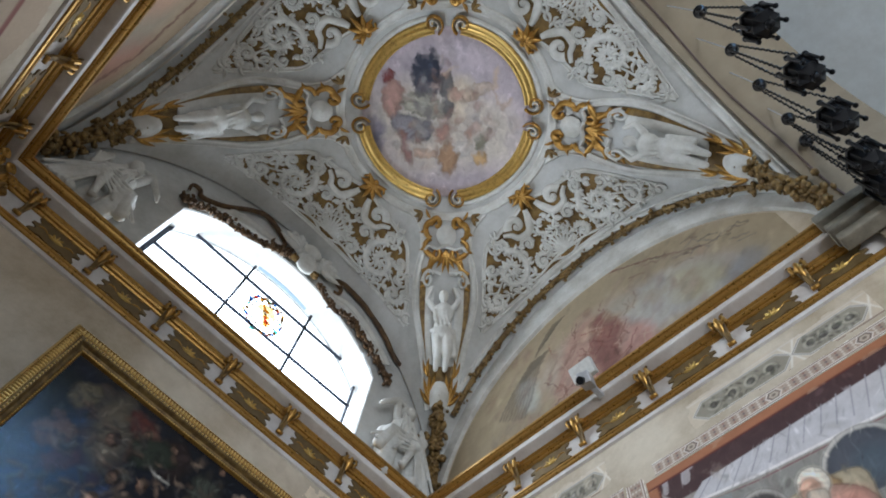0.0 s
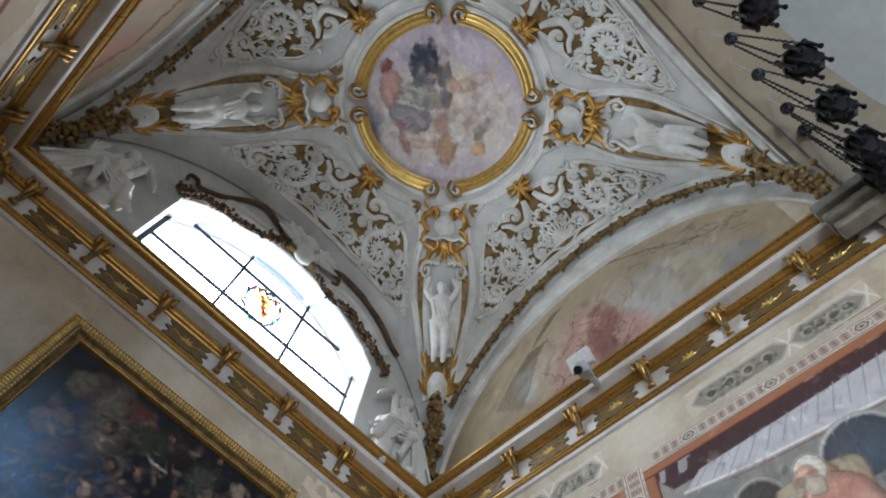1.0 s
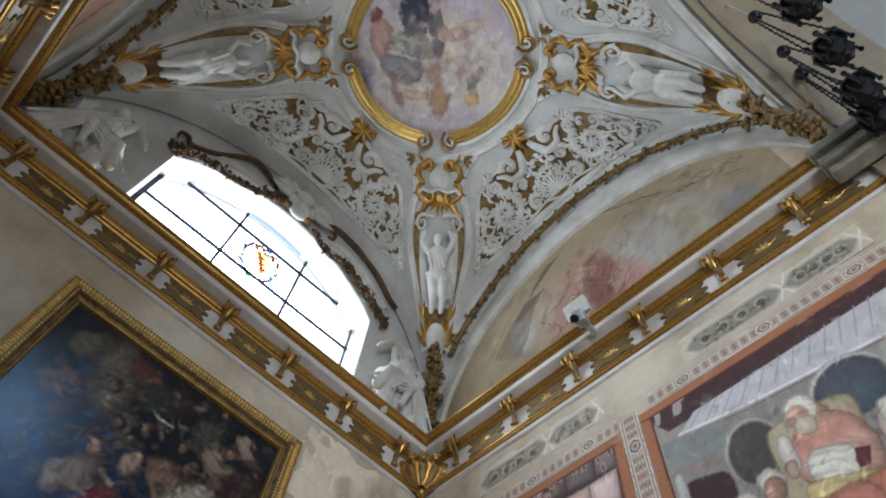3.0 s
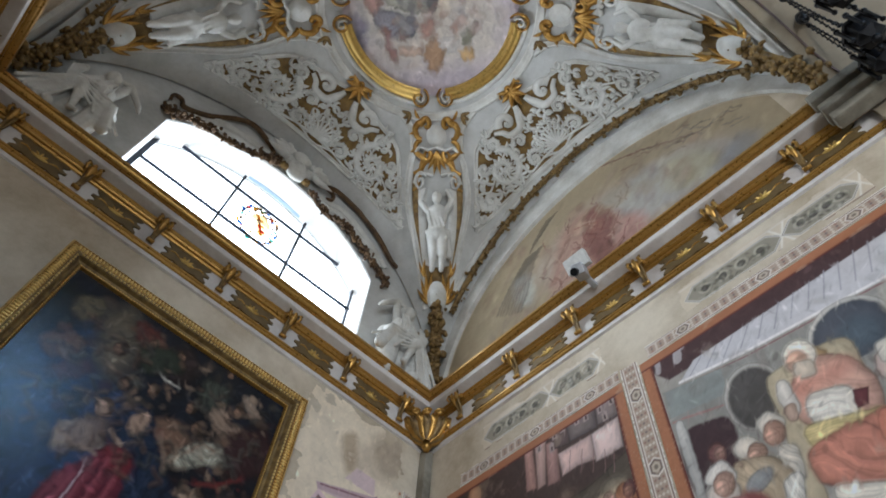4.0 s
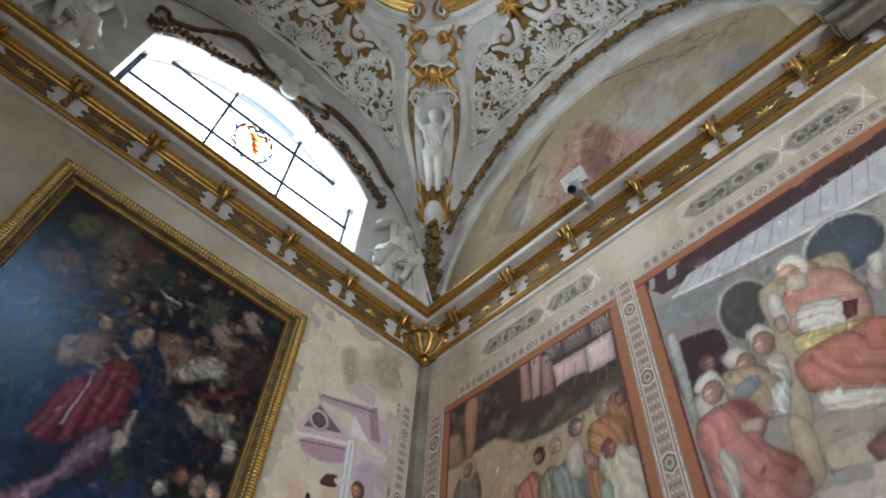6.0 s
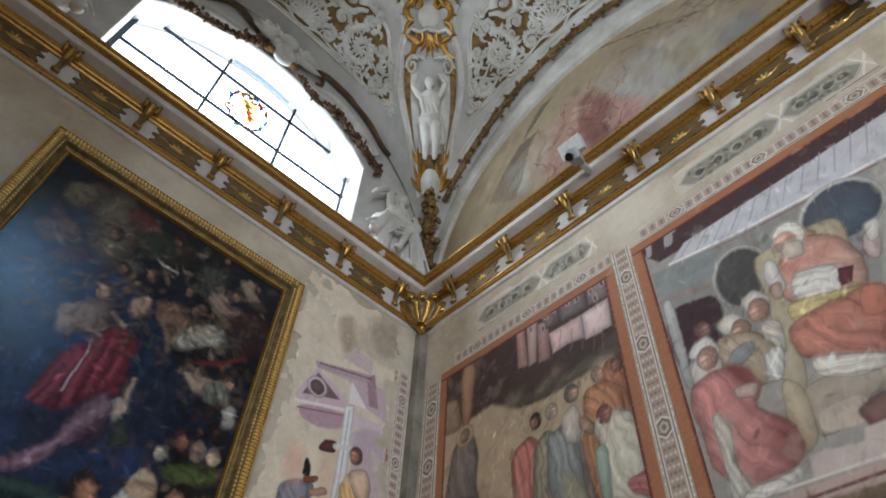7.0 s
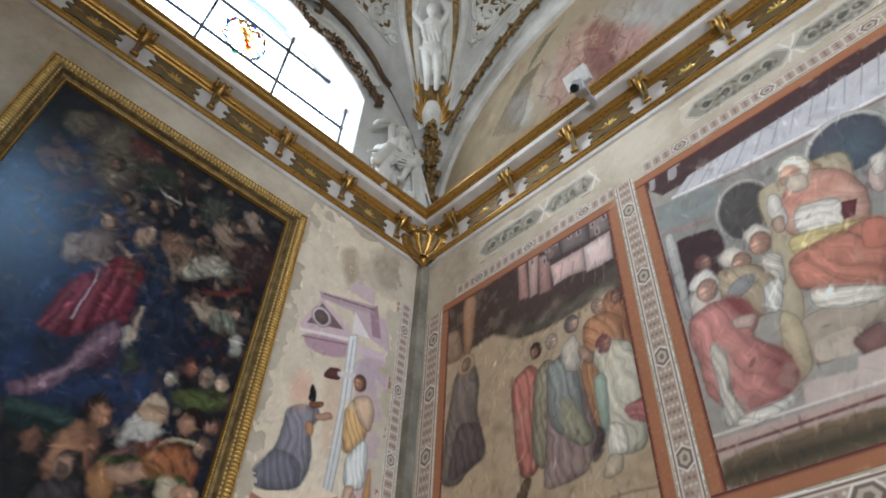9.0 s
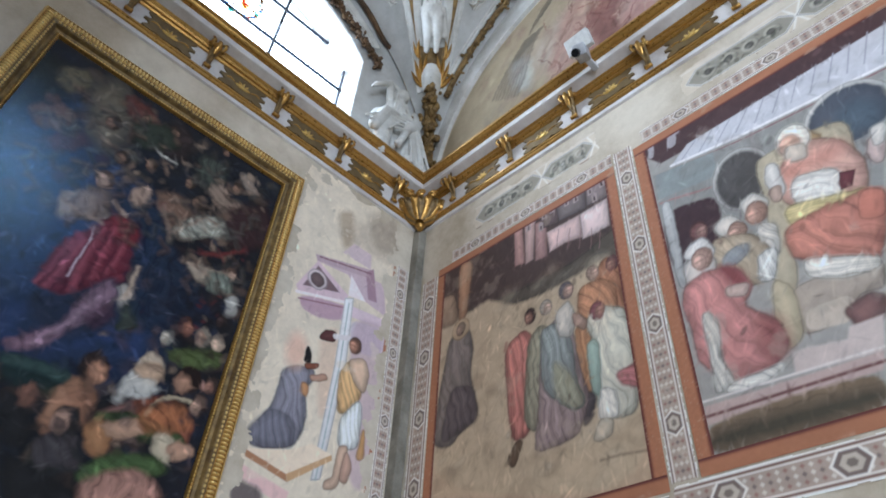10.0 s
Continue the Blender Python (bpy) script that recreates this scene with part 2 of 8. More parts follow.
structure(part("choir_wall_north", bm, WHITEWASH, None), "white plaster choir wall", "wall")
# unseen block added above the arch to stop sky light leaking in
bm = block(bmesh.new(), (X0 - 0.455, -5.655, 10.61), (0.455, -5.4, 16.5))
structure(part("choir_wall_north", bm, WHITEWASH, None), "white plaster block added over the arch against sky light", "wall")
pts = [(-2.5 + 6.5 * math.cos(a), 13.0 + 3.4 * math.sin(a)) for a in np.linspace(0, math.pi, 40)]
verts = [(px, yy, pz) for yy in (-14, -5.4) for px, pz in pts]
faces = [(i, i + 1, 41 + i, 40 + i) for i in range(39)]
choir = structure(obj("choir_ceiling", verts, faces, WHITEWASH, smooth=True), "white barrel vault of the choir", "ceiling")
choir.modifiers.new("thickness", "SOLIDIFY").thickness = 0.2

verts = [(-12, 6, 2), (7, 6, 2), (7, 6, 20), (-12, 6, 20)]
tagged(obj("backdrop", verts, [(0, 1, 2, 3)], glow("bright_sky", (0.90, 0.96, 1.0), 7.5)), "bright overcast sky outside the window", "sky", kind="structure")


# ---- cornice ----
BANDS = (
    ("lower_fillet", LILAC, ((0.0, 6.205), (0.022, 6.212), (0.026, 6.25))),
    ("lower_gilt_moulding", OLD_GOLD, ((0.026, 6.25), (0.04, 6.256), (0.046, 6.27), (0.042, 6.285), (0.05, 6.292), (0.05, 6.312), (0.03, 6.325))),
    ("frieze", LILAC, ((0.03, 6.325), (0.038, 6.53))),
    ("gilt_fillet", OLD_GOLD, ((0.038, 6.53), (0.055, 6.532), (0.064, 6.545), (0.062, 6.556), (0.078, 6.56), (0.09, 6.575), (0.088, 6.588), (0.1, 6.6), (0.104, 6.612))),
    ("corona", LILAC, ((0.104, 6.612), (0.19, 6.626), (0.2, 6.632), (0.202, 6.69))),
    ("gilt_cyma", OLD_GOLD, ((0.202, 6.69), (0.218, 6.692), (0.216, 6.705), (0.234, 6.709), (0.246, 6.72), (0.256, 6.733), (0.27, 6.738), (0.27, 6.772), (0.25, 6.79), (0.004, 6.795))),
)


def cornice(side, label):
    top = empty("cornice", {"n": (CX, 0, 6.5), "e": (0, -2.4, 6.5), "w": (X0, -2.4, 6.5)}[side], label, "cornice", kind="structure")
    for name, material, prof in BANDS:
        verts = []
        n = 60
        for i in range(n + 1):
            f = i / n
            for o, z in prof:
                if side == "n":
                    verts.append((X0 + o + f * (X1 - X0 - 2 * o), -o, z))
                elif side == "e":
                    verts.append((X1 - o, -o + f * (Y0 + o), z))
                else:
                    verts.append((X0 + o, -o + f * (Y0 + o), z))
        k = len(prof)
        faces = [(i * k + c, i * k + c + 1, (i + 1) * k + c + 1, (i + 1) * k + c) for i in range(n) for c in range(k - 1)]
        adopt(obj(name, verts, faces, material), top)
    return top


cornice("n", "white and gilded plaster cornice under the window")
cornice("e", "white and gilded plaster cornice over the frescoes")
cornice("w", "white and gilded plaster cornice on the side wall")


def tapered(spine, width, height, up, widths=(0.25, 0.8, 1.0, 0.75, 0.1)):
    """A ridged leaf or strip along a spine of points, lying on a surface with the normal up."""
    k = len(spine)
    w = np.interp(np.linspace(0, 1, k), np.linspace(0, 1, len(widths)), widths)
    return sweep(spine, [up] * k, [(-width, 0), (-width * 0.55, height * 0.7), (0, height), (width * 0.55, height * 0.7), (width, 0)], widths=w)


def curl(at, r, turns, width, height, plane, way=1, start=90, n=22):
    """A rolled-up ribbon end; plane: the two axes it lies in and its outward normal."""
    ax, ay, out = (np.array(a, float) for a in plane)
    t = np.linspace(0, 1, n)
    rr, a = r * (1 - 0.82 * t ** 0.85), radians(start) + way * 2 * math.pi * turns * t
    P = np.array(at, float) + np.outer(rr * np.cos(a), ax) + np.outer(rr * np.sin(a), ay)
    return sweep(P, np.tile(out, (n, 1)), [(-width, 0), (-width * 0.7, height * 0.6), (0, height), (width * 0.7, height * 0.6), (width, 0)])


def console():
    """A gilded bracket: a leafy head under the corona on a scrolled leg; its back lies at the origin, it faces -y."""
    top = empty("console", (0, 0, 0), "gilded bracket with a leafy head and scrolled leg, under the cornice", "console", "consoles of the cornice")
    P = [(0, -0.012, -0.17), (0, -0.034, -0.15), (0, -0.03, -0.11), (0, -0.028, -0.06), (0, -0.05, -0.01), (0, -0.085, 0.04), (0, -0.11, 0.08)]
    v, f = sweep(P, [(0, -1, 0.35)] * 7, [(-0.03, -0.02), (-0.03, 0.008), (-0.016, 0.012), (-0.012, 0.004), (0.012, 0.004), (0.016, 0.012), (0.03, 0.008), (0.03, -0.02)], widths=(0.75, 0.95, 0.8, 0.75, 0.95, 1.2, 1.3))
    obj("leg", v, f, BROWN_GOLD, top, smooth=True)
    bm = bmesh.new()
    rod(bm, (-0.034, -0.032, -0.155), (0.034, -0.032, -0.155), 0.02, seg=12)
    part("foot_scroll", bm, OLD_GOLD, top, smooth=True)
    bm = bmesh.new()
    ball(bm, (0, -0.105, 0.095), 0.05, (0.95, 0.8, 0.95), 12)
    part("head", bm, OLD_GOLD, top, smooth=True)
    for sx in (-1, 1):
        v, f = curl((sx * 0.056, -0.1, 0.1), 0.03, 1.3, 0.012, 0.02, ((0, -1, 0), (0, 0, 1), (sx, 0, 0)))
        obj("volute", v, f, OLD_GOLD, top, smooth=True)
        v, f = tapered([(sx * 0.03, -0.15, 0.125), (sx * 0.05, -0.165, 0.105), (sx * 0.062, -0.16, 0.07), (sx * 0.05, -0.14, 0.035), (sx * 0.056, -0.15, 0.012)], 0.018, 0.012, (sx * 0.5, -1, 0.1))
        obj("leaf", v, f, OLD_GOLD, top, smooth=True)
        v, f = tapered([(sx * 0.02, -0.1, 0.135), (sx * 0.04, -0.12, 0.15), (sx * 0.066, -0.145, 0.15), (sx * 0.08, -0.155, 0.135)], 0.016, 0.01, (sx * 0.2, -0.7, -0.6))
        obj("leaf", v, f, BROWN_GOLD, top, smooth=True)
    v, f = tapered([(0, -0.14, 0.14), (0, -0.165, 0.115), (0, -0.165, 0.07), (0, -0.135, 0.02), (0, -0.11, -0.02), (0, -0.1, -0.04)], 0.024, 0.016, (0, -1, 0.1))
    obj("leaf", v, f, OLD_GOLD, top, smooth=True)
    return top


first = console()
spots = []
for x in (-1.17, -1.9, -2.61, -3.32, -4.03, -4.73, -0.45):
    spots.append(pose(x, -0.034, 6.47))
for y in (-1.28, -2.03, -2.78, -3.54, -4.28, -0.52):
    spots.append(pose(-0.034, y, 6.47, 0, 0, -90))
for y in (-0.55, -1.28, -2.03, -2.78, -3.54, -4.28):
    spots.append(pose(X0 + 0.034, y, 6.47, 0, 0, 90))
for ob in first.children:
    ob.data.transform(Matrix.Translation((0, 0, 0.02)) @ Matrix.Diagonal((1.0, 0.92, 0.84, 1)))
first.matrix_basis = spots[0]
for m in spots[1:]:
    copy_thing(first, m)


def cartouche():
    """A gilded frieze ornament: a lobed field with a palmette, facing -y."""
    top = empty("frieze_ornament", (0, 0, 0), "brown gilded cartouche with a star palmette on the frieze", "ornament", "cartouches of the frieze")
    bm = bmesh.new()
    quarter = [(0.0, 0.106), (0.05, 0.104), (0.105, 0.088), (0.15, 0.104), (0.205, 0.104), (0.222, 0.085), (0.2, 0.06), (0.172, 0.045), (0.195, 0.02), (0.23, 0.012)]
    half = quarter + [(x, -z) for x, z in quarter[::-1]]
    loop = half + [(-x, z) for x, z in half[::-1][1:-1]]
    n = len(loop)
    front = [bm.verts.new((x, -0.012, z)) for x, z in loop]
    back = [bm.verts.new((x * 1.02, 0.004, z * 1.02)) for x, z in loop]
    bm.faces.new(front)
    for i in range(n):
        bm.faces.new((front[i], front[(i + 1) % n], back[(i + 1) % n], back[i]))
    part("field", bm, FIELD_GOLD, top)
    for a in (-75, -38, 0, 38, 75):
        c, s = math.sin(radians(a)), math.cos(radians(a))
        spine = [(c * r * 1.2, -0.012, -0.035 + s * r * 1.3) for r in (0.0, 0.018, 0.036, 0.052, 0.066)]
        v, f = tapered(spine, 0.013, 0.018, (0, -1, 0))
        obj("leaf", v, f, GOLD, top, smooth=True)
    for sx in (-1, 1):
        spine = [(sx * x, -0.012, z) for x, z in ((0.07, -0.02), (0.1, 0.0), (0.13, 0.012), (0.16, 0.004), (0.175, -0.012))]
        v, f = tapered(spine, 0.009, 0.01, (0, -1, 0))
        obj("tendril", v, f, OLD_GOLD, top, smooth=True)
    return top


first = cartouche()
spots = [pose(x, -0.036, 6.428) for x in (-1.535, -2.255, -2.965, -3.675, -4.38, -0.81)]
spots += [pose(-0.036, y, 6.428, 0, 0, -90) for y in (-0.9, -1.655, -2.405, -3.16, -3.91, -4.5)]
spots += [pose(X0 + 0.036, y, 6.428, 0, 0, 90) for y in (-0.9, -1.655, -2.405, -3.16, -3.91)]
first.matrix_basis = spots[0]
for m in spots[1:]:
    copy_thing(first, m)


def spiral_xz(r, n=22):
    return [(r * (1 - 0.8 * t) * math.cos(8 * t), r * (1 - 0.8 * t) * math.sin(8 * t)) for t in np.linspace(0, 1, n)]


def corner_cluster(place, turn):
    """The gilded leaf cluster that bears the cornice in a corner; faces -y."""
    top = empty("corner_bracket", (0, 0, 0), "gilded acanthus bracket in the corner of the cornice", "bracket", "corner brackets of the cornice")
    rnd = random.Random(4)
    bm = bmesh.new()
    ball(bm, (0, -0.03, -0.1), 0.1, (1.0, 0.7, 1.0), 14)
    ball(bm, (0, -0.05, -0.02), 0.09, (1.5, 0.8, 0.6), 14)
    rod(bm, (0, -0.02, -0.27), (0, -0.03, -0.15), 0.015, 0.06, 10)
    part("bell", bm, OLD_GOLD, top, smooth=True)
    for i in range(13):
        a = radians(-90 + i * 15)
        c, s = math.sin(a), math.cos(a)
        h = 0.02 * (i % 2)
        spine = [(c * 0.03, -0.09 * s - 0.02, -0.22), (c * 0.1, -0.11 * s - 0.02, -0.16), (c * 0.16, -0.15 * s - 0.02, -0.08 + h), (c * 0.2, -0.19 * s - 0.01, -0.02 + h), (c * 0.19, -0.21 * s, -0.05 + h)]
        v, f = tapered(spine, 0.03, 0.02, (c * 0.6, -s, 0.1))
        obj("leaf", v, f, OLD_GOLD if i % 2 else BROWN_GOLD, top, smooth=True)
    for i in range(5):
        a = radians(-60 + 30 * i)
        c, s = math.sin(a), math.cos(a)
        P = spiral_xz(0.034)
        v, f = sweep([(c * 0.15 + x, -0.2 * s - 0.02, -0.01 + 0.03 * (i % 2) + z) for x, z in P], [(c * 0.4, -s, 0.0)] * len(P), [(-0.011, 0), (0, 0.03), (0.011, 0)])
        obj("curl", v, f, OLD_GOLD, top, smooth=True)
    for sx in (-1, 1):
        bm = bmesh.new()
        ball(bm, (sx * 0.17, -0.06, 0.08), 0.055, (0.9, 0.9, 1.25), 10)
        ball(bm, (sx * 0.17, -0.08, 0.15), 0.035, (1, 1, 1), 8)
        rod(bm, (sx * 0.12, -0.1, -0.08), (sx * 0.17, -0.08, 0.05), 0.03, 0.045)
        part("scroll", bm, OLD_GOLD, top, smooth=True)
    for ob in top.children:
        ob.data.transform(Matrix.Diagonal((1.5, 1.25, 1.1, 1)))
    top.matrix_basis = pose(*place, 0, 0, turn)
    return top


corner_cluster((-0.09, -0.09, 6.44), -45)
corner_cluster((X0 + 0.09, -0.09, 6.44), 45)

# grey corner pilaster strip below
bm = bmesh.new()
block(bm, (-0.1, -0.1, 0.0), (-0.003, -0.003, 6.2), 0.012)
structure(part("corner_pilaster", bm, STONE, None), "grey stone strip in the corner of the walls", "pilaster")


# ---- lunette window ----
win = empty("window_1", (WIN_X, 0.3, 7.0), "bright lunette window with dark iron bars and painted arms", "window", kind="structure")
GY = 0.3


def bar(name, a, b, w, material=IRON):
    bm = bmesh.new()
    d = Vector((b[0] - a[0], 0, b[1] - a[1]))
    s = Vector((-d.z, 0, d.x)).normalized() * w
    for dy in (0.0,):
        ring0 = [Vector((a[0], GY + e, a[1])) + s * k for k, e in ((-1, -0.02), (1, -0.02), (1, 0.02), (-1, 0.02))]
        vs = [bm.verts.new(p) for p in ring0] + [bm.verts.new(p + d) for p in ring0]
        for f in ((0, 1, 5, 4), (1, 2, 6, 5), (2, 3, 7, 6), (3, 0, 4, 7), (0, 1, 2, 3), (4, 5, 6, 7)):
            bm.faces.new([vs[i] for i in f])
    return adopt(part(name, bm, material, None), win)


inner = [(WIN_X - WIN_H, WIN_SILL), (WIN_X + WIN_H, WIN_SILL)] + window_arc(WIN_H, WIN_SIDE, WIN_TOP, 24)
bm = bmesh.new()
bm.faces.new([bm.verts.new((x, GY + 0.03, z)) for x, z in inner])
pane = adopt(part("pane", bm, GLASS, None), win)
pane.visible_shadow = False
LINING = plaster("white_reveal_plaster", (0.82, 0.82, 0.81), (0.74, 0.74, 0.73), 1.5)
verts, faces = [], []
for i, (x, z) in enumerate(inner):
    k = 0.996
    verts += [(WIN_X + (x - WIN_X) * k, 0.003, 7.8 + (z - 7.8) * k), (WIN_X + (x - WIN_X) * k, 0.367, 7.8 + (z - 7.8) * k)]
for i in range(len(inner)):
    j = (i + 1) % len(inner)
    faces.append((2 * i, 2 * i + 1, 2 * j + 1, 2 * j))
adopt(obj("window_reveal", verts, faces, LINING), win)
for x in (-2.98, -2.07):
    bar("mullion", (x, WIN_SILL), (x, 8.77), 0.016)
bar("casement_bar", (WIN_X - 1.4, 6.98), (WIN_X - 1.4, 8.3), 0.03)
bar("casement_bar", (WIN_X + 1.38, 7.4), (WIN_X + 1.38, 8.3), 0.012)
bar("transom", (WIN_X - 1.41, 7.79), (WIN_X + 1.41, 7.86), 0.0055)
bar("transom", (WIN_X - 1.3, 8.44), (WIN_X + 1.36, 8.5), 0.0055)
arc = window_arc(1.22, 8.46, 8.86, 20)
PALE = plain("pale_blue_lead", (0.35, 0.5, 0.66), 0.5)
for a, b in zip(arc[3:], arc[4:-3]):
    bar("arched_lead", a, b, 0.009, PALE)


def tinted(name, colour):
    m, t, b = nodes_of(name)
    b.inputs["Base Color"].default_value = (*colour, 1)
    b.inputs["Transmission Weight"].default_value, b.inputs["IOR"].default_value, b.inputs["Roughness"].default_value = 0.5, 1.02, 0.1
    return m


TINTS = {"blue": tinted("blue_glass", (0.03, 0.12, 0.4)), "gold": tinted("amber_glass", (0.55, 0.26, 0.02)), "red": tinted("red_glass", (0.45, 0.03, 0.02)),
         "cream": tinted("cream_glass", (0.85, 0.74, 0.42)), "white": tinted("milk_glass", (0.6, 0.57, 0.48)), "green": tinted("green_glass", (0.06, 0.3, 0.26)), "dark": tinted("brown_glass", (0.1, 0.05, 0.02))}
arms = empty("coat_of_arms", (-2.55, GY + 0.01, 8.1), "small stained-glass coat of arms set in the window", "stained glass")


def glass_bit(x, z, rx, rz, tint, rot=0.0, deep=0.0):
    x, z, rx, rz = (1.2 * v for v in (x, z, rx, rz))
    bm = bmesh.new()
    m = Matrix.Translation((-2.55 + x, GY - 0.004 - deep, 8.1 + z)) @ Matrix.Rotation(rot, 4, "Y") @ Matrix.Diagonal((rx, 1, rz, 1)) @ Matrix.Rotation(math.pi / 2, 4, "X")
    bmesh.ops.create_cone(bm, cap_ends=True, segments=14, radius1=1, radius2=1, depth=0.006, matrix=m)
    ob = adopt(part("glass_piece", bm, TINTS[tint], None), arms)
    ob.visible_shadow = False


rnd = random.Random(7)
for i in range(40):
    a = 2 * math.pi * i / 40
    r = 1 + rnd.uniform(-0.1, 0.12)
    glass_bit(0.2 * r * math.cos(a), 0.25 * r * math.sin(a), rnd.uniform(0.018, 0.034), rnd.uniform(0.012, 0.022), ("blue", "dark", "green", "white", "dark", "gold", "blue", "red", "dark")[i % 9], rnd.uniform(0, 3))
glass_bit(0, 0, 0.12, 0.17, "cream", 0, 0.008)
for i in range(7):
    glass_bit(-0.045 + 0.016 * i + 0.02 * (i % 2), 0.1 - 0.035 * i, 0.035, 0.016, ("gold", "gold", "dark", "gold", "red", "red", "gold")[i], 0.7 - 0.9 * (i % 2), 0.016)
for i in range(9):
    glass_bit(-0.12 + 0.03 * i, 0.2 + 0.03 * math.sin(i), 0.022, 0.014, "gold" if i % 2 else "dark", i, 0.008)
for i in range(14):
    a = 2 * math.pi * i / 14
    glass_bit(0.15 * math.cos(a), 0.19 * math.sin(a), 0.016, 0.012, "dark" if i % 3 else "blue", a, 0.012)


# ---- altarpiece ----
ALT_L, ALT_R, ALT_B, ALT_T = -3.74, -1.465, 1.6, 5.8
altar = empty("altarpiece", (-2.6, -0.05, ALT_B), "dark oil altarpiece in a carved gilded frame on the wall", "painting")


def frame_band(name, prof, material):
    """A mitred moulding round the altarpiece; prof: (inset, proud)."""
    verts = []
    for sx, sz in ((0, 0), (1, 0), (1, 1), (0, 1)):
        for o, p in prof:
            verts.append(((ALT_L + o, ALT_R - o)[sx], -p, (ALT_B + o, ALT_T - o)[sz]))
    k = len(prof)
    faces = [(i * k + c, i * k + c + 1, (i + 1) % 4 * k + c + 1, (i + 1) % 4 * k + c) for i in range(4) for c in range(k - 1)]
    return adopt(obj(name, verts, faces, material), altar)


frame_band("outer_moulding", ((0.0, 0.003), (0.0, 0.095), (0.01, 0.118), (0.02, 0.125)), FRAME_GOLD)
frame_band("carved_ground", ((0.02, 0.125), (0.026, 0.118), (0.078, 0.118), (0.083, 0.124)), OLD_GOLD)
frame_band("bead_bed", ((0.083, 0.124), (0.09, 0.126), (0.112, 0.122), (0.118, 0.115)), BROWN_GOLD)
# brown gilding that also darkens the cove, where the frame shades itself
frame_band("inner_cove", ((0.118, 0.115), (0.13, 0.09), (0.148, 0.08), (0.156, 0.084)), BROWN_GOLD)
frame_band("sight_edge", ((0.156, 0.084), (0.163, 0.092), (0.172, 0.088), (0.18, 0.06)), OLD_GOLD)


def ribs(name, inset, pitch, r, proud, material, squash):
    rib = bmesh.new()
    ball(rib, (0, 0, 0), r, squash, 8)
    base = [v.co.copy() for v in rib.verts]
    tris = [[v.index for v in f.verts] for f in rib.faces]
    rib.free()
    base = np.array([tuple(v) for v in base])
    pieces = []
    n = int((ALT_T - ALT_B - 2 * inset) / pitch)
    for i in range(n + 1):
        z = ALT_B + inset + i * pitch
        for x in (ALT_L + inset, ALT_R - inset):
            pieces.append((base + (x, -proud, z), tris))
    n = int((ALT_R - ALT_L - 2 * inset) / pitch)
    for i in range(1, n):
        for z in (ALT_B + inset, ALT_T - inset):
            pieces.append((base[:, [2, 1, 0]] + (ALT_L + inset + i * pitch, -proud, z), tris))
    v, f = joined(pieces)
    return tagged(adopt(obj(name, v, f, material, smooth=True), altar), kind="stuff")


ribs("gadrooning", 0.05, 0.028, 0.012, 0.119, FRAME_GOLD, (2.3, 1.2, 0.85))
ribs("beading", 0.101, 0.032, 0.009, 0.126, FRAME_GOLD, (0.9, 1, 1.3))
ribs("sight_beading", 0.167, 0.024, 0.007, 0.09, GOLD, (0.9, 1, 1.2))


# ---- painted surfaces ----
def field_noise(shape, cells, rng, octaves=4):
    """Smooth value noise from 0 to 1."""
    out, amp, total = np.zeros(shape), 1.0, 0.0
    for o in range(octaves):
        k = max(2, int(cells * 2 ** o))
        g = rng.random((k * shape[0] // shape[1] + 3, k + 3))
        yi, xi = np.linspace(0, g.shape[0] - 2.001, shape[0]), np.linspace(0, g.shape[1] - 2.001, shape[1])
        y0, x0 = yi.astype(int), xi.astype(int)
        fy, fx = (yi - y0)[:, None], (xi - x0)[None]
        fy, fx = fy * fy * (3 - 2 * fy), fx * fx * (3 - 2 * fx)
        a = g[np.ix_(y0, x0)] * (1 - fx) + g[np.ix_(y0, x0 + 1)] * fx
        b = g[np.ix_(y0 + 1, x0)] * (1 - fx) + g[np.ix_(y0 + 1, x0 + 1)] * fx
        out += amp * (a * (1 - fy) + b * fy)
        total += amp
        amp *= 0.55
    return out / total


def rounded(pts, times=3):
    p = np.asarray(pts, float)
    for k in (0.17, 0.25, 0.25)[:times]:
        q = np.roll(p, -1, 0)
        p = np.stack([(1 - k) * p + k * q, k * p + (1 - k) * q], 1).reshape(-1, 2)
    return p


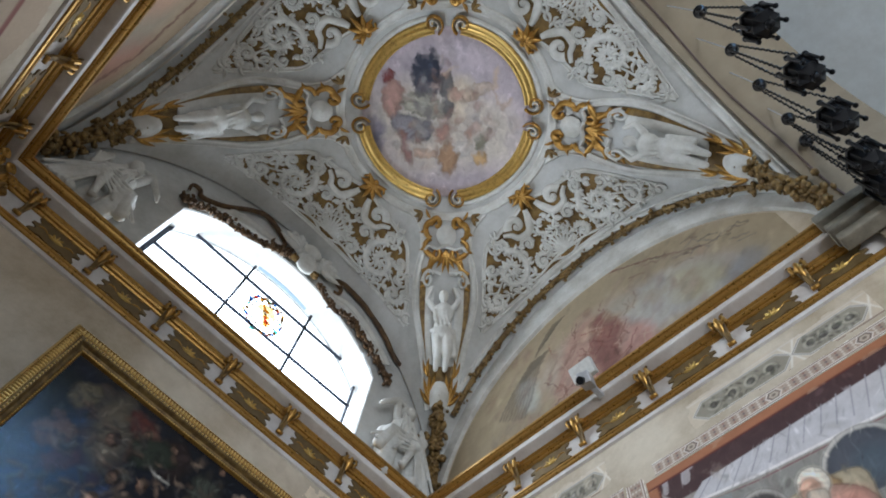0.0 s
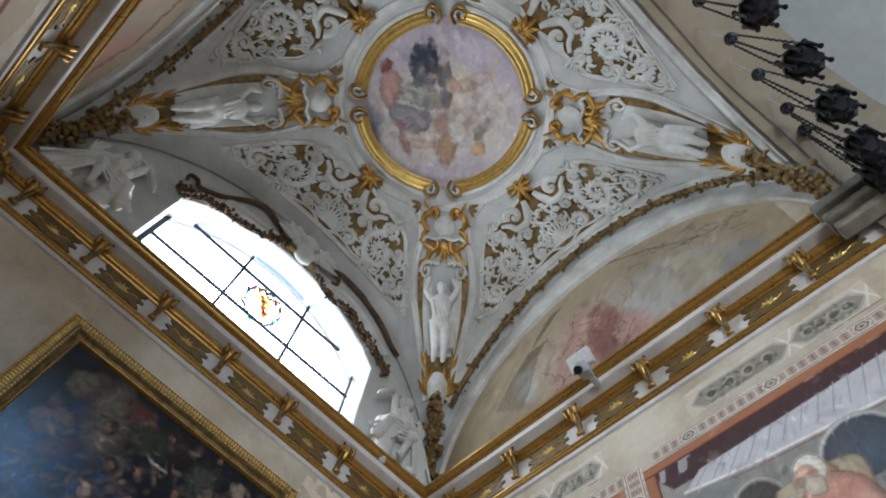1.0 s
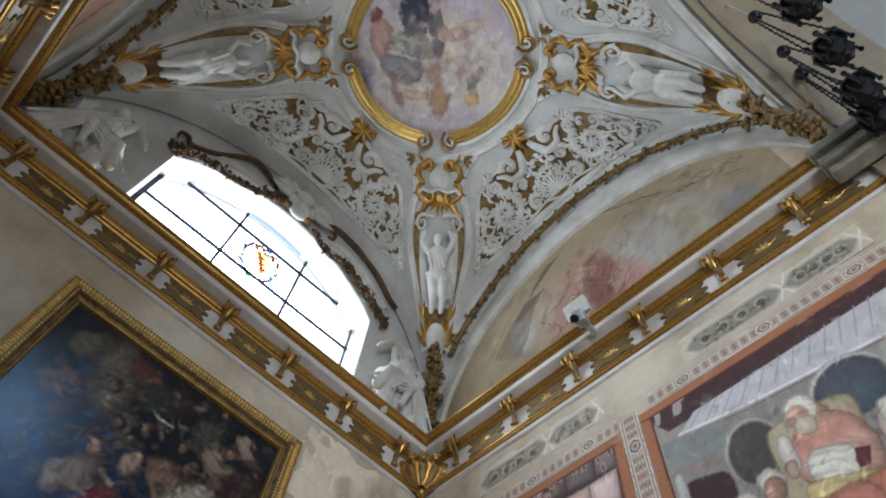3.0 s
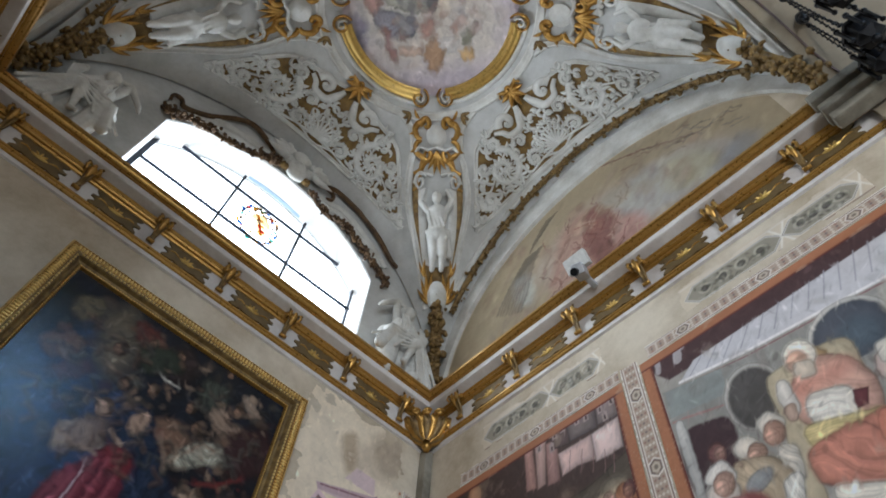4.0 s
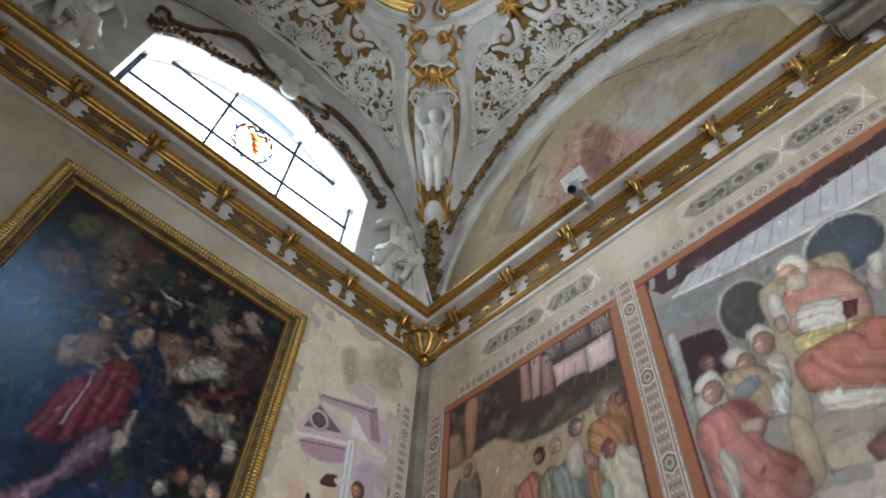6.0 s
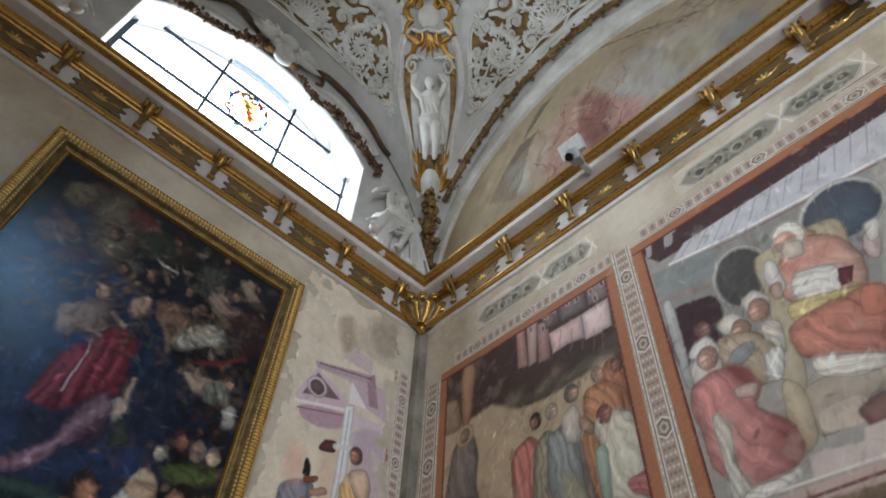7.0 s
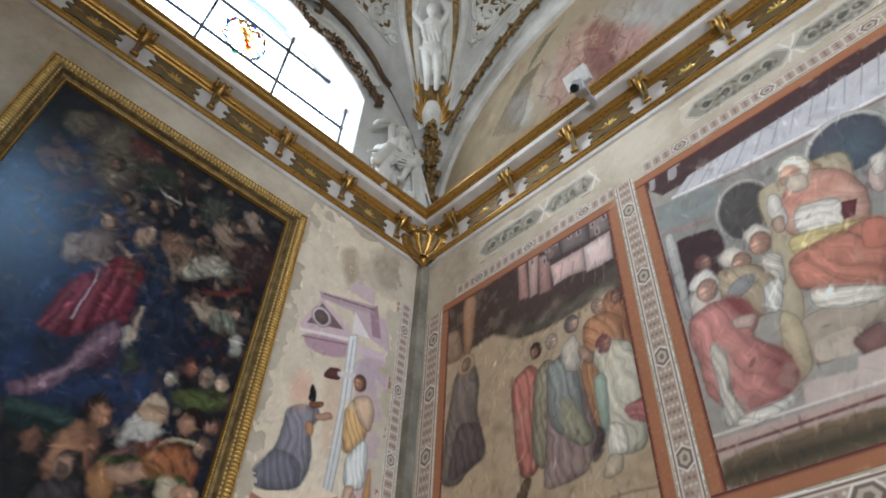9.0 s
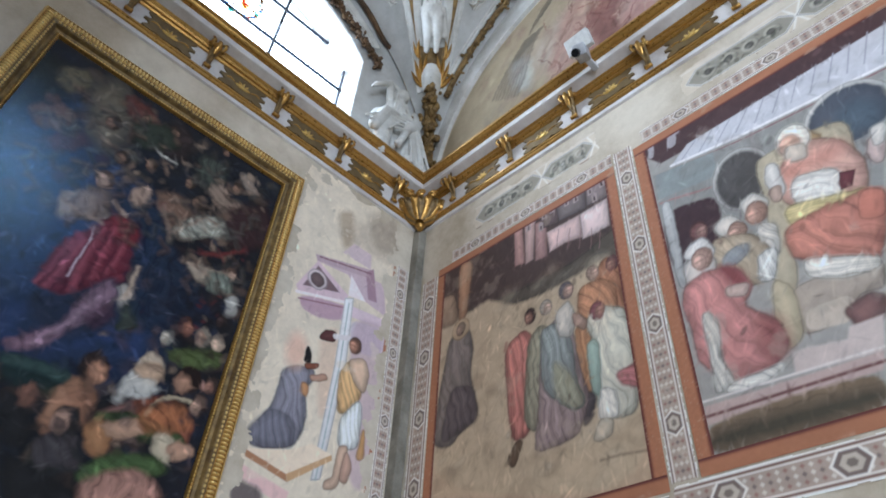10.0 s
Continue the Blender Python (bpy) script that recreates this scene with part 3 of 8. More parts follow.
class Canvas:
    """Paint on a flat field, in metres across and up; brush shapes have soft, slightly wavering edges."""

    def __init__(self, a0, a1, z0, z1, step, ground, seed=1, waver=0.004, ink=0.24):
        self.box, self.ink = (a0, a1, z0, z1), ink
        nx, nz = int((a1 - a0) / step) + 1, int((z1 - z0) / step) + 1
        self.rng = np.random.default_rng(seed)
        self.A, self.Z = np.meshgrid(np.linspace(a0, a1, nx), np.linspace(z0, z1, nz))
        self.flatA, self.flatZ = self.A.copy(), self.Z.copy()
        k = max(4, int((a1 - a0) / 0.05))
        self.A = self.A + (field_noise(self.A.shape, k, self.rng, 2) - 0.5) * 4 * waver
        self.Z = self.Z + (field_noise(self.A.shape, k, self.rng, 2) - 0.5) * 4 * waver
        self.C = np.ones((nz, nx, 3)) * np.array(srgb(*ground))
        self.fold = field_noise(self.A.shape, max(3, int((a1 - a0) / 0.3)), self.rng, 3)

    def lay(self, win, m, colour):
        self.C[win] = self.C[win] * (1 - m[..., None]) + colour * m[..., None]

    def window(self, lo, hi, pad):
        a0, a1, z0, z1 = self.box
        nz, nx = self.A.shape
        i0, i1 = int((lo[0] - pad - a0) / (a1 - a0) * nx) - 2, int((hi[0] + pad - a0) / (a1 - a0) * nx) + 3
        j0, j1 = int((lo[1] - pad - z0) / (z1 - z0) * nz) - 2, int((hi[1] + pad - z0) / (z1 - z0) * nz) + 3
        return (slice(max(0, j0), max(0, min(nz, j1))), slice(max(0, i0), max(0, min(nx, i1))))

    def tone(self, win, d, colour, volume, folds):
        c = np.ones(d.shape + (3,)) * np.array(srgb(*colour))
        if volume:
            c *= (1 - 1.3 * volume + 1.6 * volume * np.clip(-d / 0.06, 0, 1))[..., None]
            c *= (1 - self.ink * np.exp(-((d + 0.004) / 0.005) ** 2))[..., None]
        if folds:
            ang, period, amount = folds
            s = self.A[win] * math.cos(radians(ang)) + self.Z[win] * math.sin(radians(ang))
            w = np.sin(2 * math.pi * (s / period + 3.4 * self.fold[win]))
            w2 = np.sin(2 * math.pi * (1.7 * s / period + 4.6 * self.fold[win] + 0.7))
            dark = 0.7 * np.clip(w, 0, 1) ** 4 + 0.6 * np.clip(w2, 0, 1) ** 9
            pale = np.clip(-w, 0, 1) ** 2
            c *= (1 - 1.6 * amount * dark + 0.8 * amount * pale)[..., None]
        if volume:
            A, Z = self.A[win], self.Z[win]
            g = (Z - Z.mean()) / (np.ptp(Z) + 1e-6) - (A - A.mean()) / (np.ptp(A) + 1e-6)
            c *= (1 + 0.28 * g)[..., None]
        return c

    def poly(self, pts, colour, soft=0.008, volume=0.25, folds=None, hard=False, amount=1.0):
        p = np.asarray(pts, float) if hard else rounded(pts)
        win = self.window(p.min(0), p.max(0), soft * 2 + 0.03)
        A, Z = (self.flatA, self.flatZ) if hard else (self.A, self.Z)
        A, Z = A[win], Z[win]
        if A.size == 0:
            return
        dist, inside = np.full(A.shape, 1e9), np.zeros(A.shape, bool)
        for (ax, az), (bx, bz) in zip(p, np.roll(p, -1, 0)):
            ex, ez = bx - ax, bz - az
            t = np.clip(((A - ax) * ex + (Z - az) * ez) / (ex * ex + ez * ez + 1e-12), 0, 1)
            dist = np.minimum(dist, (A - ax - t * ex) ** 2 + (Z - az - t * ez) ** 2)
            inside ^= ((az > Z) != (bz > Z)) & (A < (bx - ax) * (Z - az) / (bz - az + 1e-12) + ax)
        d = np.sqrt(dist) * np.where(inside, -1, 1) - (0 if hard else 0.012)
        m = np.clip(0.5 - d / (2 * soft), 0, 1) * amount
        self.lay(win, m, self.tone(win, d, colour, volume, folds))

    def ell(self, at, ra, rz, colour, rot=0, soft=0.008, volume=0.2, folds=None, amount=1.0):
        r = max(ra, rz)
        win = self.window((at[0] - r, at[1] - r), (at[0] + r, at[1] + r), soft * 2 + 0.02)
        A, Z = self.A[win] - at[0], self.Z[win] - at[1]
        if A.size == 0:
            return
        c, s = math.cos(radians(rot)), math.sin(radians(rot))
        q = np.sqrt(((A * c + Z * s) / ra) ** 2 + ((Z * c - A * s) / rz) ** 2)
        d = (q - 1) * min(ra, rz)
        m = np.clip(0.5 - d / (2 * soft), 0, 1) * amount
        self.lay(win, m, self.tone(win, d, colour, volume, folds))

    def line(self, pts, width, colour, soft=0.005, hard=False, amount=1.0):
        p = np.asarray(pts, float)
        win = self.window(p.min(0), p.max(0), width + soft * 2 + 0.02)
        A, Z = (self.flatA, self.flatZ) if hard else (self.A, self.Z)
        A, Z = A[win], Z[win]
        if A.size == 0:
            return
        dist = np.full(A.shape, 1e9)
        for (ax, az), (bx, bz) in zip(p[:-1], p[1:]):
            ex, ez = bx - ax, bz - az
            t = np.clip(((A - ax) * ex + (Z - az) * ez) / (ex * ex + ez * ez + 1e-12), 0, 1)
            dist = np.minimum(dist, (A - ax - t * ex) ** 2 + (Z - az - t * ez) ** 2)
        d = np.sqrt(dist) - width / 2
        self.lay(win, np.clip(0.5 - d / (2 * soft), 0, 1) * amount, np.array(srgb(*colour)))

    def head(self, at, r, skin=(196, 158, 132), hair=None, halo=None, tilt=0):
        """A plain oval head, with a cap of hair and a halo where given."""
        r = r * 0.92
        skin = np.minimum(240, np.array(skin, float) * 1.14)
        hair = np.minimum(240, np.array(hair if hair else skin * 0.78, float) * 1.08)
        lean = 0.16 * r * (1 if (at[0] * 37) % 1 > 0.4 else -1)
        if halo:
            self.ell(at, r * 1.75, r * 1.75, halo, volume=0.1)
        self.ell((at[0], at[1] + r * 0.1), r * 0.9, r * 1.12, hair, tilt, r * 0.1, 0.22, (60, r * 0.5, 0.12))
        face = (at[0] - lean * 1.6, at[1] - r * 0.16)
        self.ell(face, r * 0.58, r * 0.8, skin, tilt, r * 0.12, 0.12)
        self.ell((face[0] + lean * 1.8, face[1] - r * 0.1), r * 0.3, r * 0.6, skin * 0.72, tilt, r * 0.22, 0.0, amount=0.4)
        self.ell((face[0] - lean, face[1] + r * 0.36), r * 0.24, r * 0.16, np.minimum(255, skin * 1.16), tilt, r * 0.12, 0.0, amount=0.7)
        self.ell((face[0], face[1] + r * 0.1), r * 0.42, r * 0.09, skin * 0.55, tilt, r * 0.09, 0.0, amount=0.4)
        self.ell((face[0] - lean * 0.3, face[1] - r * 0.16), r * 0.09, r * 0.2, np.minimum(255, skin * 1.12), tilt, r * 0.08, 0.0, amount=0.6)
        self.ell((face[0] - lean * 0.2, face[1] - r * 0.6), r * 0.36, r * 0.36, hair * 0.95, tilt, r * 0.16, 0.0, amount=0.45)

    def flurry(self, n, lo, hi, colours, size, aspect=2.5, turn=None, amount=0.7, soft=0.012):
        """Many small loose strokes within a box."""
        for _ in range(n):
            at = (self.rng.uniform(lo[0], hi[0]), self.rng.uniform(lo[1], hi[1]))
            s = size * self.rng.uniform(0.5, 1.3)
            rot = self.rng.uniform(0, 180) if turn is None else turn + self.rng.normal(0, 25)
            self.ell(at, s, s / self.rng.uniform(1, aspect), colours[self.rng.integers(len(colours))], rot, soft, 0.25, None, amount * self.rng.uniform(0.4, 1))

    def restroke(self, n, size, aspect=3, vary=0.35, amount=0.6, turn=None):
        """Works over the whole field with small strokes in its own colours, lighter and darker."""
        nz, nx = self.A.shape
        for _ in range(n):
            j, i = self.rng.integers(nz), self.rng.integers(nx)
            c = np.clip(self.C[j, i], 0, 1) * math.exp(self.rng.normal(0, vary))
            s = size * self.rng.uniform(0.5, 1.4)
            rot = self.rng.uniform(0, 180) if turn is None else turn + self.rng.normal(0, 30)
            tone = [255 * min(1.0, max(0.0, v)) ** (1 / 2.2) for v in c]
            self.ell((self.flatA[j, i], self.flatZ[j, i]), s, s / self.rng.uniform(1.5, aspect), tone, rot, size * 0.3, 0.0, None, amount)

    def mottle(self, cells, amount, tint=(1, 1, 1)):
        n = (field_noise(self.A.shape, cells, self.rng, 5) - 0.5) * 2
        self.C *= 1 + amount * n[..., None] * np.array(tint)

    def bare(self, cells, level, colour, amount=0.8):
        """Patches where the paint has gone."""
        n = field_noise(self.A.shape, cells, self.rng, 5)
        m = np.clip((n - level) * 14, 0, 1) * amount
        self.C = self.C * (1 - m[..., None]) + np.array(srgb(*colour)) * m[..., None]

    def mesh(self, name, place, material, keep=None, parent=None, label="", gain=1.0, rich=0.8, ragged=0.0, punch=1.28):
        """The field as a mesh; place turns rows of (across, up) into places."""
        nz, nx = self.A.shape
        P = place(np.stack([self.flatA.ravel(), self.flatZ.ravel()], 1))
        idx = np.arange(nz * nx).reshape(nz, nx)
        q = np.stack([idx[:-1, :-1], idx[:-1, 1:], idx[1:, 1:], idx[1:, :-1]], -1).reshape(-1, 4)
        if keep is not None:
            good = keep(self.flatA.ravel(), self.flatZ.ravel())
            q = q[good[q].all(1)]
        if ragged:
            a0, a1, z0, z1 = self.box
            d = np.minimum(np.minimum(self.flatA - a0, a1 - self.flatA), np.minimum(self.flatZ - z0, z1 - self.flatZ))
            n = field_noise(self.A.shape, 9, self.rng, 4)
            good = (d > ragged * np.clip((n - 0.3) * 2.5, 0, 1)).ravel()
            q = q[good[q].all(1)]
        me = bpy.data.meshes.new(name)
        me.vertices.add(len(P))
        me.vertices.foreach_set("co", P.astype(np.float32).ravel())
        me.loops.add(q.size)
        me.loops.foreach_set("vertex_index", q.ravel().astype(np.int32))
        me.polygons.add(len(q))
        me.polygons.foreach_set("loop_start", np.arange(0, q.size, 4, dtype=np.int32))
        me.update(calc_edges=True)
        col = me.color_attributes.new("pigment", "FLOAT_COLOR", "POINT")
        rgba = np.ones((nz * nx, 4), np.float32)
        flat = self.C.reshape(-1, 3)
        flat = 0.36 * np.power(np.maximum(flat, 1e-4) / 0.36, punch)
        grey = flat @ np.array((0.3, 0.59, 0.11))
        rgba[:, :3] = np.clip((grey[:, None] + (flat - grey[:, None]) * rich) * gain, 0.004, 0.9)
        col.data.foreach_set("color", rgba.ravel())
        me.materials.append(material)
        ob = new(name, me)
        if parent:
            adopt(ob, parent)
        return tagged(ob, label)


def on_east(lift):
    return lambda p: np.stack([np.full(len(p), -lift), -p[:, 0], p[:, 1]], 1)


def on_north(lift):
    return lambda p: np.stack([p[:, 0], np.full(len(p), -lift), p[:, 1]], 1)


def on_west(lift):
    return lambda p: np.stack([np.full(len(p), X0 + lift), -p[:, 0], p[:, 1]], 1)



def painted_frame(parent, a0, a1, z0, z1, place, seed):
    """Four painted bands round a fresco: terracotta with a dark inner line."""
    w = 0.095
    for i, (b0, b1, y0, y1) in enumerate(((a0, a1, z1 - w, z1), (a0, a1, z0, z0 + w), (a0, a0 + w, z0 + w, z1 - w), (a1 - w, a1, z0 + w, z1 - w))):
        f = Canvas(b0, b1, y0, y1, 0.009, (178, 122, 82), seed + i, 0.003)
        inner = ((b0, y0), (b1, y0)) if i == 0 else ((b0, y1), (b1, y1)) if i == 1 else ((b1, y0), (b1, y1)) if i == 2 else ((b0, y0), (b0, y1))
        f.line(inner, 0.036, (122, 70, 60), 0.004, True)
        f.mottle(8, 0.12)
        f.bare(10, 0.66, (190, 156, 128), 0.5)
        f.mesh("painted_frame", place, FRESCO, None, parent)



# the altarpiece: a lady in red and blue on clouds, angels round her, saints below
c = Canvas(-3.6, -1.59, 1.75, 5.67, 0.0068, (24, 26, 34), 3, 0.006, 0.1)
# blue clouds; their tone still holds some of the window's glare on the varnish
c.poly(((-3.48, 4.63), (-3.45, 4.96), (-3.19, 4.90), (-2.90, 4.89), (-2.79, 4.60), (-2.83, 4.06), (-3.12, 3.87)), (40, 54, 82), 0.12, 0.0)
c.poly(((-3.17, 3.99), (-2.99, 4.07), (-2.84, 3.82), (-2.84, 3.50), (-2.89, 3.39)), (36, 56, 94), 0.1, 0.0)
c.poly(((-3.40, 4.55), (-3.28, 4.75), (-3.12, 4.64), (-3.18, 4.35), (-3.25, 4.24)), (48, 58, 78), 0.06, 0.0, amount=0.6)
c.poly(((-3.09, 3.81), (-2.69, 3.91), (-2.33, 3.96), (-2.03, 3.75), (-2.37, 3.43), (-2.69, 3.40), (-2.86, 3.34)), (40, 54, 86), 0.14, 0.0)
c.poly(((-3.23, 4.87), (-2.96, 5.04), (-2.72, 4.71), (-2.71, 4.25), (-2.95, 3.98)), (40, 52, 76), 0.12, 0.0)
c.mottle(14, 0.5, (0.8, 0.9, 1.2))
c.flurry(170, (-3.6, 3.7), (-2.9, 5.3), ((48, 66, 98), (38, 54, 84), (64, 80, 106), (30, 38, 56), (52, 50, 58)), 0.09, 3, 30, 0.55, 0.03)
c.flurry(190, (-3.3, 4.2), (-1.65, 5.55), ((92, 74, 58), (120, 94, 74), (56, 50, 44), (40, 40, 44), (74, 68, 54), (64, 40, 38), (104, 96, 84)), 0.055, 3, None, 0.6, 0.014)
c.flurry(120, (-2.6, 3.0), (-1.65, 4.3), ((30, 40, 66), (46, 58, 88), (70, 52, 46), (96, 72, 58), (26, 28, 36)), 0.06, 3, None, 0.5, 0.02)
c.flurry(150, (-3.6, 1.8), (-1.65, 3.3), ((62, 46, 40), (92, 66, 50), (44, 40, 42), (70, 76, 44), (110, 80, 60), (34, 34, 38)), 0.07, 3, None, 0.6, 0.016)
c.poly(((-3.21, 5.40), (-3.07, 5.62), (-2.86, 5.21), (-2.92, 4.94), (-3.07, 5.01)), (92, 82, 66), 0.08, 0.0)
c.poly(((-3.72, 5.14), (-3.60, 5.47), (-3.33, 5.42), (-3.35, 5.06), (-3.58, 4.83)), (30, 32, 28), 0.06, 0.0)
c.poly(((-3.44, 5.40), (-3.30, 5.51), (-3.21, 5.41), (-3.29, 5.23), (-3.39, 5.24)), (94, 84, 62), 0.02)
c.poly(((-3.45, 4.96), (-3.31, 5.10), (-3.19, 5.08), (-3.21, 4.92), (-3.35, 4.82)), (92, 66, 54), 0.02)
c.ell((-3.37, 5.10), 0.05, 0.05, (84, 58, 46))
c.poly(((-3.30, 4.76), (-3.13, 5.00), (-3.04, 4.90), (-3.19, 4.70)), (72, 50, 56), 0.03)
c.poly(((-3.01, 5.52), (-2.87, 5.55), (-2.69, 5.44), (-2.72, 5.30), (-2.92, 5.34)), (86, 42, 36), 0.02)
c.poly(((-2.69, 5.44), (-2.56, 5.60), (-2.40, 5.44), (-2.45, 5.20), (-2.63, 5.20)), (40, 30, 30), 0.03)
c.line(((-2.71, 5.24), (-2.60, 5.18), (-2.49, 5.19)), 0.022, (150, 146, 136), 0.008)
for at, r in (((-2.98, 5.20), 0.07), ((-2.59, 5.46), 0.05), ((-2.80, 5.41), 0.05), ((-2.23, 5.32), 0.06), ((-1.98, 5.30), 0.06), ((-2.63, 5.05), 0.05), ((-2.33, 5.09), 0.05), ((-2.82, 4.96), 0.06), ((-1.85, 5.07), 0.05), ((-2.18, 5.59), 0.04), ((-2.23, 4.96), 0.05)):
    c.head(at, r, (112, 84, 66), (52, 40, 32))
c.poly(((-2.90, 5.32), (-2.65, 5.48), (-2.50, 5.35), (-2.77, 5.11)), (44, 50, 40), 0.03)
c.poly(((-2.35, 5.40), (-2.14, 5.46), (-2.08, 5.25), (-2.26, 5.11)), (58, 62, 54), 0.02, folds=(30, 0.1, 0.3))
c.poly(((-2.53, 4.86), (-2.36, 4.93), (-2.22, 4.83), (-2.31, 4.64), (-2.46, 4.66)), (104, 78, 62), 0.02)
c.poly(((-2.21, 5.14), (-2.11, 5.26), (-1.98, 5.11), (-1.87, 5.16), (-1.89, 5.00), (-2.02, 4.98)), (120, 100, 84), 0.012, folds=(60, 0.06, 0.3))
c.poly(((-2.33, 4.63), (-2.18, 4.86), (-2.01, 4.95), (-1.88, 4.81), (-2.08, 4.74), (-2.23, 4.58)), (150, 146, 130), 0.015, folds=(70, 0.07, 0.35))
c.poly(((-2.03, 5.48), (-1.93, 5.49), (-1.82, 5.38), (-1.89, 5.33)), (128, 112, 98), 0.01)
c.poly(((-2.02, 5.08), (-1.71, 5.35), (-1.52, 4.98), (-1.91, 4.70)), (48, 30, 32), 0.04)
c.flurry(70, (-3.0, 4.3), (-1.7, 5.5), ((140, 112, 90), (158, 132, 108), (112, 86, 68)), 0.035, 2.2, None, 0.8, 0.01)
c.flurry(45, (-2.7, 3.9), (-1.7, 4.8), ((110, 42, 40), (92, 34, 38), (130, 112, 96)), 0.02, 2.0, None, 0.8, 0.008)
# the child and the lady
c.poly(((-3.03, 4.41), (-2.94, 4.54), (-2.77, 4.55), (-2.71, 4.36), (-2.84, 4.21), (-2.95, 4.24)), (150, 132, 118), 0.015)
c.head((-2.84, 4.71), 0.075, (150, 120, 100), (70, 52, 42))
c.poly(((-2.85, 4.34), (-2.75, 4.45), (-2.72, 4.29), (-2.85, 4.23)), (158, 134, 116), 0.012)
c.poly(((-2.75, 4.69), (-2.68, 4.87), (-2.56, 4.87), (-2.40, 4.64), (-2.31, 4.39), (-2.46, 4.30), (-2.61, 4.43)), (30, 42, 66), 0.015, folds=(20, 0.12, 0.3))
c.head((-2.60, 4.76), 0.08, (190, 156, 132), (34, 46, 70))
c.poly(((-2.72, 4.44), (-2.54, 4.57), (-2.48, 4.40), (-2.50, 4.27), (-2.88, 4.00), (-2.87, 4.14)), (108, 40, 50), 0.012, 0.3, (60, 0.14, 0.22))
c.poly(((-3.01, 4.11), (-2.77, 4.41), (-2.48, 4.47), (-2.44, 4.13), (-2.53, 3.97), (-2.71, 3.79), (-2.92, 3.79)), (118, 46, 60), 0.014, 0.3, (65, 0.16, 0.12))
c.poly(((-2.95, 4.10), (-2.81, 4.30), (-2.72, 4.23), (-2.80, 3.99), (-2.88, 3.86)), (170, 88, 98), 0.03, 0.0, (60, 0.09, 0.2), amount=0.6)
c.line(((-2.75, 4.16), (-2.74, 4.06), (-2.74, 3.91)), 0.008, (196, 170, 176), 0.012, amount=0.8)
c.poly(((-2.55, 4.02), (-2.46, 3.91), (-2.52, 3.71), (-2.69, 3.51), (-2.79, 3.39), (-2.89, 3.39), (-2.75, 3.53), (-2.64, 3.74)), (134, 96, 114), 0.014, 0.3, (35, 0.14, 0.14))
c.poly(((-2.52, 4.51), (-2.39, 4.42), (-2.37, 4.18), (-2.50, 4.12), (-2.52, 4.33)), (26, 40, 72), 0.02)
c.poly(((-2.46, 4.20), (-2.40, 4.24), (-2.38, 4.07), (-2.43, 3.98), (-2.43, 4.09)), (150, 124, 106), 0.01)
c.poly(((-2.50, 3.99), (-2.42, 4.07), (-2.33, 3.96), (-2.41, 3.87)), (168, 158, 146), 0.01, folds=(40, 0.05, 0.3))
c.poly(((-2.40, 3.92), (-2.33, 4.00), (-2.27, 3.80), (-2.39, 3.73)), (54, 60, 52), 0.015)
# flying angel and heads at the side
c.poly(((-2.16, 4.45), (-1.97, 4.48), (-1.84, 4.50), (-1.91, 4.37), (-2.05, 4.34)), (150, 132, 112), 0.012)
c.head((-1.81, 4.52), 0.055, (150, 120, 100), (80, 60, 48))
c.poly(((-1.98, 4.44), (-1.82, 4.51), (-1.75, 4.38), (-1.94, 4.30)), (104, 108, 96), 0.015, folds=(30, 0.06, 0.3))
c.poly(((-1.79, 4.33), (-1.71, 4.37), (-1.68, 4.23), (-1.75, 4.21)), (150, 146, 138), 0.01)
c.line(((-2.08, 4.57), (-1.94, 4.63), (-1.77, 4.80)), 0.03, (96, 34, 34), 0.015)
for at, r, skin, hair in (((-1.99, 3.97), 0.07, (120, 78, 60), (70, 40, 34)), ((-2.07, 3.84), 0.055, (150, 140, 124), (120, 116, 108)), ((-1.85, 3.95), 0.075, (132, 104, 86), (110, 100, 88)), ((-1.74, 3.96), 0.06, (160, 134, 112), (150, 130, 110)), ((-1.76, 4.13), 0.05, (60, 44, 44), (40, 32, 34)), ((-2.31, 4.13), 0.07, (100, 76, 62), (50, 40, 36))):
    c.head(at, r, skin, hair)
c.poly(((-2.05, 3.74), (-1.80, 3.89), (-1.68, 3.90), (-1.68, 3.80), (-1.92, 3.68)), (74, 86, 42), 0.012, folds=(80, 0.06, 0.25))
c.flurry(60, (-2.5, 2.9), (-1.65, 3.9), ((128, 98, 78), (60, 46, 42), (150, 124, 100), (36, 34, 40)), 0.035, 2.2, None, 0.75, 0.01)
# the crowd below
c.poly(((-2.86, 3.34), (-2.67, 3.37), (-2.50, 3.37), (-2.50, 3.31), (-2.71, 3.29), (-2.83, 3.27)), (48, 70, 66), 0.012)
c.poly(((-2.83, 3.27), (-2.67, 3.29), (-2.53, 3.28), (-2.70, 3.20), (-2.79, 3.20)), (30, 44, 44), 0.02)
c.poly(((-2.54, 3.04), (-2.51, 3.28), (-2.46, 3.37), (-2.33, 3.34), (-2.29, 3.14), (-2.42, 3.12), (-2.49, 3.00)), (134, 92, 66), 0.012, 0.4)
c.head((-2.40, 3.45), 0.105, (150, 106, 78), (46, 34, 30))
c.poly(((-2.36, 3.19), (-2.11, 3.38), (-2.02, 3.25), (-2.23, 3.09)), (56, 40, 38), 0.02)
c.poly(((-2.23, 3.38), (-2.20, 3.55), (-2.13, 3.48), (-1.99, 3.51), (-2.09, 3.38), (-2.15, 3.38)), (176, 172, 164), 0.014, folds=(50, 0.05, 0.25))
c.head((-2.10, 3.59), 0.1, (186, 148, 116), (170, 150, 126))
